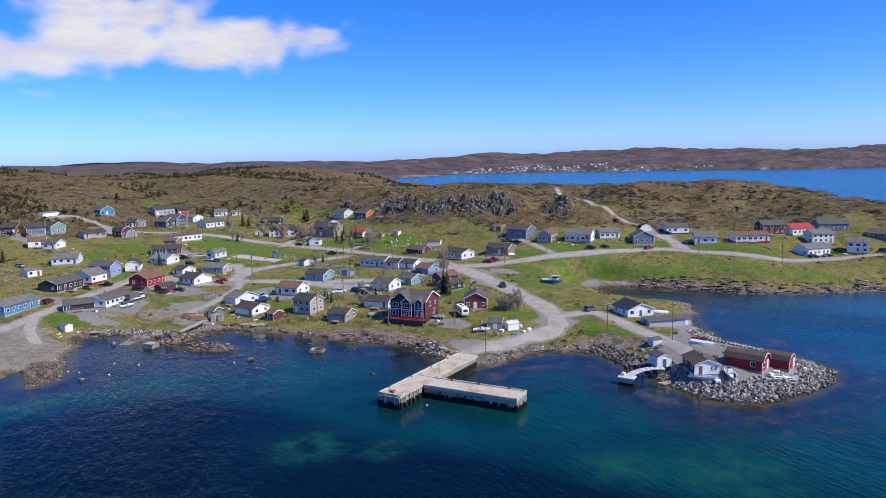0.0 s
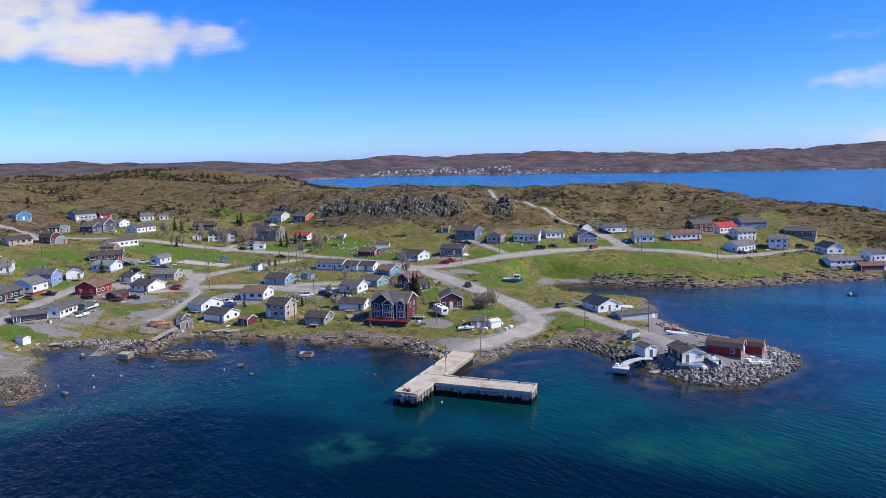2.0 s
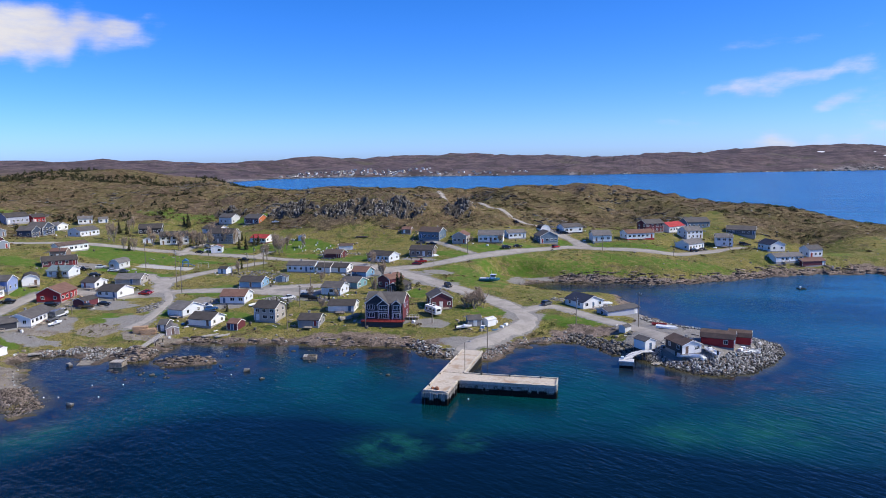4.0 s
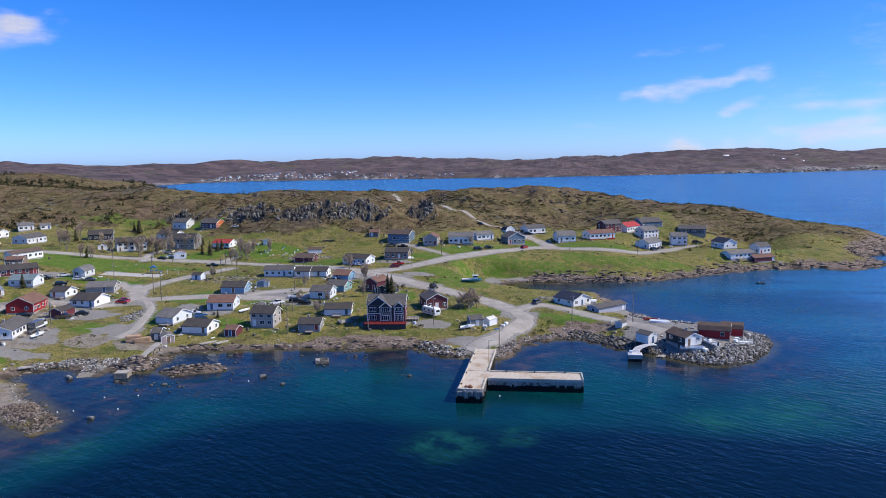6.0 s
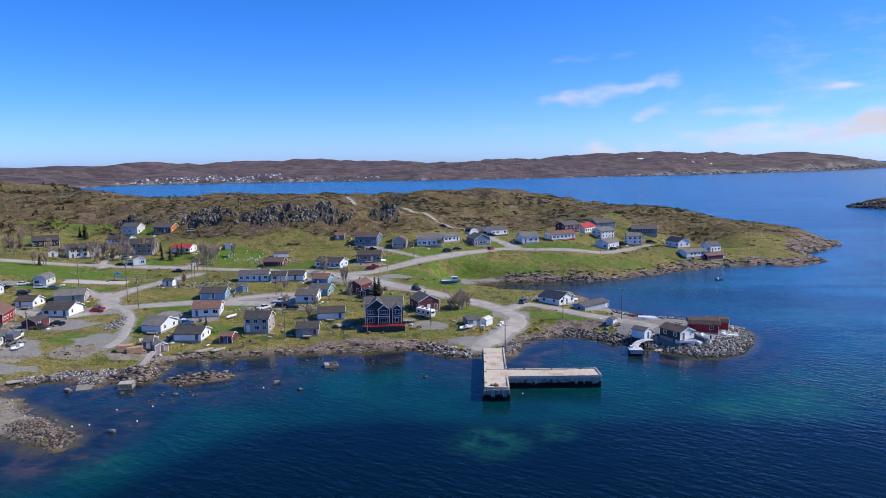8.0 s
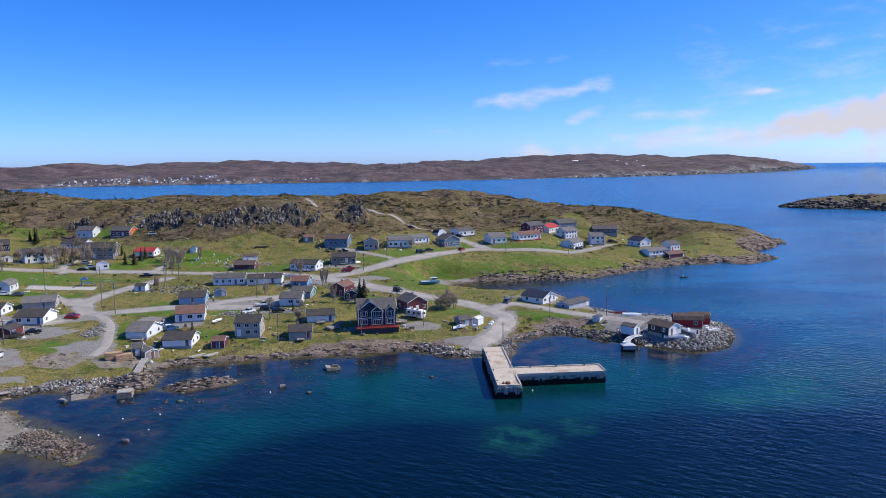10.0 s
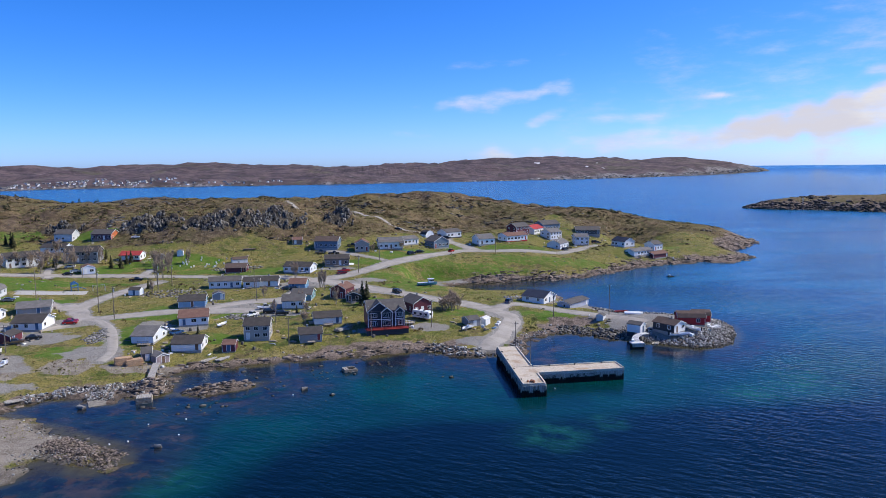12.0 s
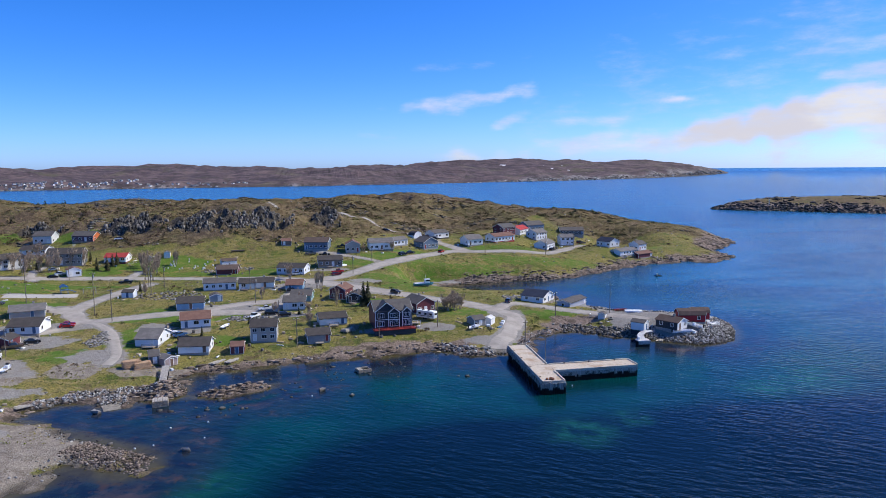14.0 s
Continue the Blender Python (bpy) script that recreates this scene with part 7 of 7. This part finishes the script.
# ---- armour stone round the point and the cove ----
def armour(name, x0, x1, y0, y1, lo, hi, count, singles, seed, label, low_size=0.45, high_size=1.0):
    x, y, rng = spots(count, x0, x1, y0, y1, seed)
    d = inside_distance(LAND, x, y)
    m = (d > lo) & (d < hi) & clear(x, y, -0.5)
    x, y, d = x[m], y[m], d[m]
    size = low_size + (high_size - low_size) * rng.rand(len(x))
    z = np.maximum(heights(x, y), -0.4) + 0.05 + 0.3 * size * rng.rand(len(x))
    order = np.argsort(y)
    near_ones, rest = order[:singles], order[singles:]
    ob = tagged(empty(name, float(x.mean()), float(y.mean()), 0), label, "rocks")
    o = ob.matrix_basis.translation
    for k in near_ones:
        st = part("stone", STONE_ME[k % 8], None, ob)
        st.matrix_basis = pose(x[k] - o.x, y[k] - o.y, z[k], rng.uniform(-25, 25), rng.uniform(-25, 25), rng.uniform(0, 360)) @ Matrix.Scale(float(size[k]), 4)
    if len(rest):
        scattered(name + "_rest", ROUGH, x[rest], y[rest], z[rest], size[rest], 0.8 + 0.5 * rng.rand(len(rest)), M_ARMOUR_FAR, label, "rocks", seed + 50)


STONE_ME = [mesh_of("stone", angular_stone(100 + k), M_ARMOUR) for k in range(8)]
armour("point_armour", -46, 4, 154, 224, -0.9, 8.0, 16000, 300, 21, "bank of broken grey armour stone round the point", 0.24, 0.6)
armour("cove_armour", -87, -66, 157, 193, -1.2, 3.6, 900, 220, 22, "grey armour stone bank beside the wharf", 0.22, 0.48)
armour("bay_armour", -214, -181, 136, 150, -0.6, 3.6, 1500, 260, 23, "pale broken stone along the bay edge", 0.22, 0.52)
armour("spit_armour", -206, -172, 96, 124, -1.0, 3.2, 900, 220, 24, "grey rubble along the gravel spit", 0.14, 0.34)
armour("wharf_foot_armour", -110, -93.6, 162, 180, -2.5, 4.0, 420, 160, 25, "grey rubble bank at the foot of the wharf", 0.3, 0.7)

# ---- trees ----
M_BARK = plain("bare_bark", (0.26, 0.22, 0.185), 0.9, 0, 0.3, 4.0)
M_TWIG = plain("grey_brown_twigs", (0.4, 0.31, 0.225), 0.95, 0, 0.3, 1.0)
M_NEEDLE = M_EVERGREEN


def twiggy(seed):
    """A leafless tree about 1 high: trunk with limbs, and a crown of fine twigs."""
    rng = random.Random(seed)
    trunk, crown = bmesh.new(), bmesh.new()
    for s in range(3):
        a = s * 2.1 + rng.random()
        base = Vector((0.03 * math.cos(a), 0.03 * math.sin(a), -0.05))
        tip = Vector((0.2 * math.cos(a), 0.2 * math.sin(a), rng.uniform(0.5, 0.7)))
        rod(trunk, base, tip, 0.022, 0.01, 5)
        for k in range(6):
            st = base.lerp(tip, rng.uniform(0.3, 1.0))
            b = rng.uniform(0, 6.28)
            end = st + Vector((0.2 * math.cos(b), 0.2 * math.sin(b), rng.uniform(0.16, 0.4)))
            rod(trunk, st, end, 0.009, 0.004, 4)
            for q in range(52):
                p = st.lerp(end, rng.uniform(0.25, 1.0))
                w = Vector((rng.gauss(0, 1), rng.gauss(0, 1), rng.gauss(1.3, 0.8))).normalized() * rng.uniform(0.1, 0.24)
                side = Vector((rng.gauss(0, 1), rng.gauss(0, 1), rng.gauss(0, 1))).normalized() * 0.0095
                crown.faces.new([crown.verts.new(p - side), crown.verts.new(p + side), crown.verts.new(p + w)])
    return mesh_of("trunk", trunk, M_BARK), mesh_of("crown", crown, M_TWIG)


def needled(seed):
    """A small spruce about 1 high."""
    rng = random.Random(seed)
    trunk, crown = bmesh.new(), bmesh.new()
    rod(trunk, (0, 0, -0.05), (0, 0, 0.95), 0.025, 0.006, 6)
    for k in range(15):
        z = 0.12 + 0.86 * k / 14
        reach = 0.3 * (1 - z) ** 0.8 + 0.03
        for q in range(9):
            a = rng.uniform(0, 6.28)
            r = reach * rng.uniform(0.7, 1.2)
            tip = Vector((r * math.cos(a), r * math.sin(a), z - 0.25 * r + rng.uniform(-0.03, 0.03)))
            side = Vector((-math.sin(a), math.cos(a), 0)) * r * 0.4
            mid = Vector((0, 0, z + 0.04)).lerp(tip, 0.45)
            crown.faces.new([crown.verts.new((0, 0, z + 0.04)), crown.verts.new(mid + side), crown.verts.new(tip), crown.verts.new(mid - side - Vector((0, 0, 0.03)))])
    return mesh_of("trunk", trunk, M_BARK), mesh_of("crown", crown, M_NEEDLE)


BARE = [twiggy(k) for k in range(5)]
SPRUCE = [needled(k) for k in range(4)]


def tree_of(kinds, x, y, h, wide, name, label, group):
    k = int(abs(x * 7 + y * 3)) % len(kinds)
    ob = tagged(empty(name, x, y, ground_z(x, y), (x * 53) % 360), label, "tree", group)
    for me in kinds[k]:
        p = part(me.name.split(".")[0], me, None, ob)
        p.scale = (wide, wide, h)


def bare_tree(x, y, h, r):
    tree_of(BARE, x, y, h * 1.3, r * 1.35, "bare_tree", "leafless grey-brown tree with fine twigs in early spring", "bare trees")


def spruce(x, y, h):
    tree_of(SPRUCE, x, y, h, h * 0.8, "spruce_tree", "small dark green spruce standing near houses", "spruces")


bare_tree(-102.8, 210.2, 5, 6)
bare_tree(-101.4, 213.7, 5, 6.5)
bare_tree(-100.0, 209.6, 4.6, 5.5)
bare_tree(-99.4, 214.6, 5, 6)
bare_tree(-288.2, 294.4, 7, 5)
bare_tree(-282.4, 295.2, 7, 5)
bare_tree(-280.0, 301.8, 7, 5)
bare_tree(-311.6, 308.8, 6, 4)
bare_tree(-262.9, 308.9, 7, 5)
bare_tree(-257.8, 310.2, 7, 4)
bare_tree(-285.8, 330.5, 7, 5)
bare_tree(-223.0, 298.4, 7, 4)
bare_tree(-224.2, 306.0, 6, 4)
bare_tree(-232.1, 307.9, 6, 4)
bare_tree(-161.6, 268.1, 6, 4)
bare_tree(-161.7, 271.7, 5, 3)
bare_tree(-223.7, 280.7, 7, 3)
bare_tree(-219.8, 277.8, 7, 3)
bare_tree(-148.1, 246.9, 7, 4)
bare_tree(-149.9, 251.6, 6, 3)
bare_tree(-150.8, 195.6, 4, 3)
bare_tree(-154.6, 221.7, 4, 3)
bare_tree(-113.4, 321.4, 4, 3)
bare_tree(-128.3, 319.6, 3, 3)
bare_tree(-338.6, 328.1, 7, 4)
bare_tree(-332.6, 317.4, 7, 4)
bare_tree(-278.0, 302.3, 7, 5)
bare_tree(-272.2, 296.6, 7, 5)
bare_tree(-288.6, 268.6, 6, 5)
bare_tree(-291.8, 265.4, 6, 4)
bare_tree(-291.3, 286.1, 6, 5)
bare_tree(-310.9, 280.4, 8, 5)
bare_tree(-319.5, 286.9, 8, 5)
bare_tree(-227.3, 299.7, 7, 5)
bare_tree(-222.2, 294.1, 7, 4)
bare_tree(-231.0, 304.7, 6, 4)
bare_tree(-265.2, 298.1, 7, 5)
bare_tree(-267.7, 295.5, 7, 5)
bare_tree(-273.4, 283.9, 7, 5)
bare_tree(-217.2, 310.0, 6, 4)
bare_tree(-163.4, 211.3, 4, 3)
bare_tree(-97.6, 211.7, 5, 4)
bare_tree(-151.7, 209.3, 4, 3)
bare_tree(-170.0, 235.1, 4, 3)
bare_tree(-214.2, 243.9, 4, 3)
bare_tree(-142.0, 222.3, 5, 3)
spruce(-244.6, 307.5, 6)
spruce(-243.5, 310.2, 6)
spruce(-316.8, 352.3, 7)
spruce(-321.2, 353.3, 6)
spruce(-271.4, 204.1, 6)
spruce(-335.6, 313.3, 8)
spruce(-329.5, 312.2, 7)
spruce(-249.5, 300.9, 6)
spruce(-244.9, 300.0, 7)
spruce(-132.2, 220.6, 9)
spruce(-130.6, 220.2, 9)
spruce(-318.3, 353.2, 8)
spruce(-315.6, 349.4, 7)
spruce(-275.0, 303.0, 6)
spruce(-257.0, 316.1, 5)
spruce(-274.0, 299.5, 6)
spruce(-322.3, 163.1, 6)
spruce(-218.6, 253.5, 4)
spruce(-155.0, 209.5, 3)
spruce(-183.5, 187.7, 3)
spruce(-290.2, 267.0, 5)
spruce(-167.9, 197.4, 3)
spruce(-170.5, 199.0, 3)
spruce(-163.7, 194.6, 4)

# ---- small things ----
M_BUOY = plain("white_buoy_plastic", (0.8, 0.8, 0.78), 0.4)


def buoy(x, y, r=0.2):
    ob = tagged(empty("mooring_buoy", x, y, 0), "small white mooring buoy floating on the bay", "buoy", "mooring buoys")
    bm = bmesh.new()
    bmesh.ops.create_icosphere(bm, subdivisions=2, radius=r, matrix=Matrix.Translation((0, 0, r * 0.4)))
    part("float", bm, M_BUOY, ob)
    bm = bmesh.new()
    rod(bm, (0, 0, r * 1.3), (0, 0, r * 1.7), 0.04, 0.04)
    part("eye", bm, M_METAL, ob)


for bx, by in ((-177.8, 118.4), (-170.4, 120.8), (-169.5, 111.4), (-179.0, 108.9), (-148.3, 135.0), (-82.9, 131.8), (-182.3, 107.8)):
    buoy(bx, by)
float_ob = tagged(empty("mooring_raft", 19.6, 297.2, 0, 20), "small dark floating mooring raft with white drum", "raft")
part("deck", boxed(-1.6, 1.6, -1.1, 1.1, -0.2, 0.35, bevel=0.05), M_TIMBER, float_ob)
bm = bmesh.new()
rod(bm, (-0.6, 0, 0.35), (-0.6, 0, 1.2), 0.4, 0.4, 10)
part("drum", bm, M_TRIM, float_ob)

for bx, by, br in ((-196.9, 130.9, 1.1), (-171.9, 105.0, 1.0), (-146.0, 139.0, 0.9)):
    ob = tagged(new("boulder", mesh_of("boulder", angular_stone(int(br * 70)), M_STONE)), "large grey boulder standing in shallow water", "boulder", "boulders")
    ob.matrix_basis = pose(bx, by, 0.25, 8, -6, bx) @ Matrix.Scale(br * 1.25, 4)

# playground and court
court_bm = bmesh.new()
court_rows = []
for a in range(15):
    row = []
    for b in range(7):
        u, v = -13 + a * 26 / 14, -4.5 + b * 9 / 6
        px, py = -251.3 + u * math.cos(0.21) - v * math.sin(0.21), 243.5 + u * math.sin(0.21) + v * math.cos(0.21)
        row.append(court_bm.verts.new((px + 251.3, py - 243.5, ground_z(px, py) + (0.16 if 0 < a < 14 and 0 < b < 6 else -0.1))))
    court_rows.append(row)
for r0, r1 in zip(court_rows, court_rows[1:]):
    for k in range(6):
        court_bm.faces.new((r0[k], r1[k], r1[k + 1], r0[k + 1]))
court = tagged(new("court", mesh_of("court", court_bm, plain("court_concrete", (0.42, 0.4, 0.37), 0.9))), "pale grey concrete play court in the green field", "court")
court.matrix_basis = pose(-251.3, 243.5, 0)
play = tagged(empty("play_structure", -245.5, 250.0, ground_z(-245.5, 250.0), 30), "blue playground tower with slide on gravel", "playground")
M_PLAY = plain("blue_play_plastic", (0.04, 0.14, 0.3), 0.4)
for px in (-1.2, 1.2):
    for py in (-1.0, 1.0):
        part("post", boxed(px - 0.08, px + 0.08, py - 0.08, py + 0.08, -0.3, 3.0), M_PLAY, play)
part("platform", boxed(-1.3, 1.3, -1.1, 1.1, 1.4, 1.52), M_PLAY, play)
bm = bmesh.new()
prism(bm, [(-1.5, 2.7), (1.5, 2.7), (0, 3.8)], -1.3, 1.3)
part("roof", bm, M_PLAY, play)
bm = bmesh.new()
prism(bm, [(1.3, 1.4), (4.0, 0.2), (4.2, 0.3), (1.4, 1.6)], -0.4, 0.4)
part("slide", bm, M_PLAY, play)
swing = tagged(empty("swing_set", -236.5, 250.5, ground_z(-236.5, 250.5), 30), "grey metal swing set on the green beside the court", "swing")
for px in (-2.2, 2.2):
    for s in (-1, 1):
        bm = bmesh.new()
        rod(bm, (px, s * 1.0, -0.2), (px, 0, 2.4), 0.06)
        part("leg", bm, M_METAL, swing)
bm = bmesh.new()
rod(bm, (-2.2, 0, 2.4), (2.2, 0, 2.4), 0.06)
part("beam", bm, M_METAL, swing)
for px in (-1, 1):
    part("seat", boxed(px - 0.3, px + 0.3, -0.12, 0.12, 0.5, 0.55), M_DARK, swing)
    for s in (-0.25, 0.25):
        bm = bmesh.new()
        rod(bm, (px + s, 0, 0.55), (px + s, 0, 2.4), 0.02, 0.02, 4)
        part("chain", bm, M_METAL, swing)
# white garden ornaments on the cemetery-like lawn
rng = random.Random(9)
for k in range(26):
    gx, gy = -206 + rng.uniform(-14, 14), 311 + rng.uniform(-7, 7)
    bm = boxed(-0.3, 0.3, -0.14, 0.14, -0.2, rng.uniform(0.5, 0.95), bevel=0.04)
    g_ob = tagged(new("garden_marker", mesh_of("garden_marker", bm, M_TRIM)), "small white upright marker standing on the lawn", "marker", "white markers")
    g_ob.matrix_basis = pose(gx, gy, ground_z(gx, gy), 0, 0, rng.uniform(-20, 20))

# ---- the far shore's town ----
M_FAR_ROOF = ROOF["grey"]
town_kinds = []
for wall in ("greywhite", "white", "shadewhite", "beige", "grey"):
    bm = bmesh.new()
    prism(bm, [(-3, -6), (3, -6), (3, 2.6), (0, 4.4), (-3, 2.6)], -4, 4)
    r_bm = bmesh.new()
    for sgn in (-1, 1):
        prism(r_bm, [(sgn * 3.4, 2.4), (0, 4.5), (0, 4.8), (sgn * 3.4, 2.7)], -4.4, 4.4)
    town_kinds.append((mesh_of("wall", bm, WALL[wall]), mesh_of("roof", r_bm, M_FAR_ROOF)))
for k in range(150):
    if k < 110:
        tx = rng.uniform(-1125, -820)
        ty = float(np.interp(tx, (-1130, -1066, -996, -900, -800), (1880, 1964, 2051, 2091, 2118))) + 16 + 110 * rng.random() ** 1.4
    else:
        tx = rng.uniform(-820, -420)
        ty = 2118 + 0.2 * (tx + 820) + 20 + 140 * rng.random() ** 1.5
    if inside_distance(LAND, np.array([tx]), np.array([ty]))[0] < 14:
        continue
    ob = tagged(empty("cottage", tx, ty, ground_z(tx, ty), rng.uniform(0, 180)), "distant pale cottage in the town across the water", "house", "far town houses")
    a, b = rng.choice(town_kinds)
    part("wall", a, None, ob)
    part("roof", b, None, ob)
M_SNOW = plain("old_snow", (0.85, 0.86, 0.88), 0.8, 0, 0.05, 0.2)


def snow(x, y, rx, ry):
    """A leftover drift lying in a hollow of the far hills."""
    bm = bmesh.new()
    rng = random.Random(int(x))
    rim = []
    for k in range(14):
        a, r = k * 0.4488, rng.uniform(0.6, 1.1)
        px, py = x + rx * r * math.cos(a), y + ry * r * math.sin(a)
        rim.append(bm.verts.new((px - x, py - y, ground_z(px, py) + 0.3)))
    top = bm.verts.new((0, 0, ground_z(x, y) + 1.6))
    for a, b in zip(rim, rim[1:] + rim[:1]):
        bm.faces.new((a, b, top))
    ob = tagged(new("snow_patch", mesh_of("snow_patch", bm, M_SNOW)), "small white patch of old snow on the far hillside", "snow", "snow patches")
    ob.matrix_basis = pose(x, y, 0)


for sx, sy, srx, sry in ((714, 3516, 16, 26), (922, 3496, 7, 14), (898, 3266, 8, 16), (1038, 3549, 6, 12), (974, 3254, 7, 12)):
    snow(sx, sy, srx, sry)
beacon = tagged(empty("beacon", 392, 768, ground_z(392, 768)), "slim grey navigation beacon on the low island", "beacon")
bm = bmesh.new()
rod(bm, (0, 0, -1), (0, 0, 6), 0.4, 0.3, 8)
part("mast", bm, M_METAL, beacon)
part("lantern", boxed(-0.6, 0.6, -0.6, 0.6, 5.6, 7.0), M_TRIM, beacon)

# ---- clouds: a backdrop far beyond the hills ----
def cloud_bank():
    az = np.arange(-92, 75.01, 0.35)
    el = np.arange(-1.2, 30, 0.35)
    aa, ee = np.meshgrid(az, el, indexing="ij")
    radius = 4850.0
    co = np.stack([-70 + radius * np.cos(np.radians(ee)) * np.sin(np.radians(aa)), radius * np.cos(np.radians(ee)) * np.cos(np.radians(aa)), 56 + radius * np.sin(np.radians(ee))], -1)
    warp = 1.0 * (grain(aa, ee, 3.2, 41) - 0.5) + 0.55 * (grain(aa, ee, 1.1, 42) - 0.5)
    cover = np.zeros(aa.shape)

    def puff(a0, e0, ra, re, tilt, strength, wisp=1.0):
        t = radians(tilt)
        u = ((aa - a0) * math.cos(t) + (ee - e0) * math.sin(t)) / ra
        v = (-(aa - a0) * math.sin(t) + (ee - e0) * math.cos(t)) / re
        np.maximum(cover, strength * smooth(1.15, 0.35, np.hypot(u, v) + wisp * warp), out=cover)

    puff(-51.5, 8.8, 15, 2.3, 3, 1.0, 0.7)
    puff(-46, 9.0, 8, 2.0, 6, 0.9, 0.8)
    puff(-62, 7.6, 10, 2.2, 2, 1.0, 0.7)
    puff(-55, 10.6, 8, 2.0, 0, 0.95, 0.8)
    puff(-60, 5.0, 2.2, 0.5, 0, 0.35)
    puff(-51, 3.6, 4, 0.35, 0, 0.2)
    puff(-62, 0.8, 16, 0.5, 0, 0.22)
    puff(11.5, 5.6, 7.5, 0.85, 9, 0.5)
    # no distinct cloud: a broad faint glowing veil added to brighten the right-hand sky
    puff(40, 6, 30, 9, 5, 0.2, 0.4)
    puff(3, 2.6, 4, 1.0, 0, 0.22)
    puff(2.6, 4.6, 1.4, 0.35, 0, 0.3)
    puff(10.5, 8.1, 4.5, 0.5, 3, 0.2)
    puff(13, 3.7, 2.4, 0.7, 20, 0.42)
    puff(26.5, 5.1, 1.7, 0.4, 0, 0.75)
    puff(23, 4.6, 1.2, 0.25, 0, 0.3)
    puff(20, 3.6, 3.6, 0.5, 2, 0.4)
    puff(24, 1.8, 15, 1.2, 4, 0.6)
    puff(36, 3.6, 19, 1.5, 9, 1.0, 0.9)
    puff(42, 5.2, 9, 0.7, 12, 0.8)
    puff(48, 4.0, 14, 2.0, 8, 0.7)
    puff(38, 8.3, 5, 0.5, 5, 0.45)
    puff(39.5, 6.6, 4, 0.45, 6, 0.6)
    puff(55, 9, 12, 2.0, 4, 0.5)
    puff(-80, 14, 12, 3.0, 0, 0.6)
    me = sheet("cloud", az, el, np.zeros(aa.shape))
    me.vertices.foreach_set("co", co.astype(np.float32).ravel())
    me.update()
    lay(me, "cover", cover)
    k = Shader("cloud_vapour", 1.0)
    vec = k.stretch(0.0016, 0.0016, 0.0055)
    n1, n2 = k.noise(2.2, 7, 0.62, vec), k.noise(1.0, 5, 0.6, vec)
    alpha = k.span(k.math("ADD", k.attr("cover"), k.math("MULTIPLY", k.math("SUBTRACT", n1, 0.5), 1.1)), 0.05, 1.15)
    glow = k.nodes.new("ShaderNodeEmission")
    k.put(glow.inputs[0], k.mix(k.span(n2, 0.35, 0.65), (0.83, 0.82, 0.93), (0.99, 0.97, 1.0)))
    glow.inputs[1].default_value = 0.82
    clear_bsdf = k.nodes.new("ShaderNodeBsdfTransparent")
    blend = k.nodes.new("ShaderNodeMixShader")
    k.put(blend.inputs[0], k.math("MULTIPLY", alpha, k.span(k.attr("cover"), 0.0, 0.12)))
    k.links.new(clear_bsdf.outputs[0], blend.inputs[1])
    k.links.new(glow.outputs[0], blend.inputs[2])
    k.links.new(blend.outputs[0], k.nodes["Material Output"].inputs[0])
    me.materials.append(k.mat)
    tagged(new("backdrop", me), "soft white fair-weather clouds and thin cirrus in the far sky", "clouds", kind="structure")


cloud_bank()
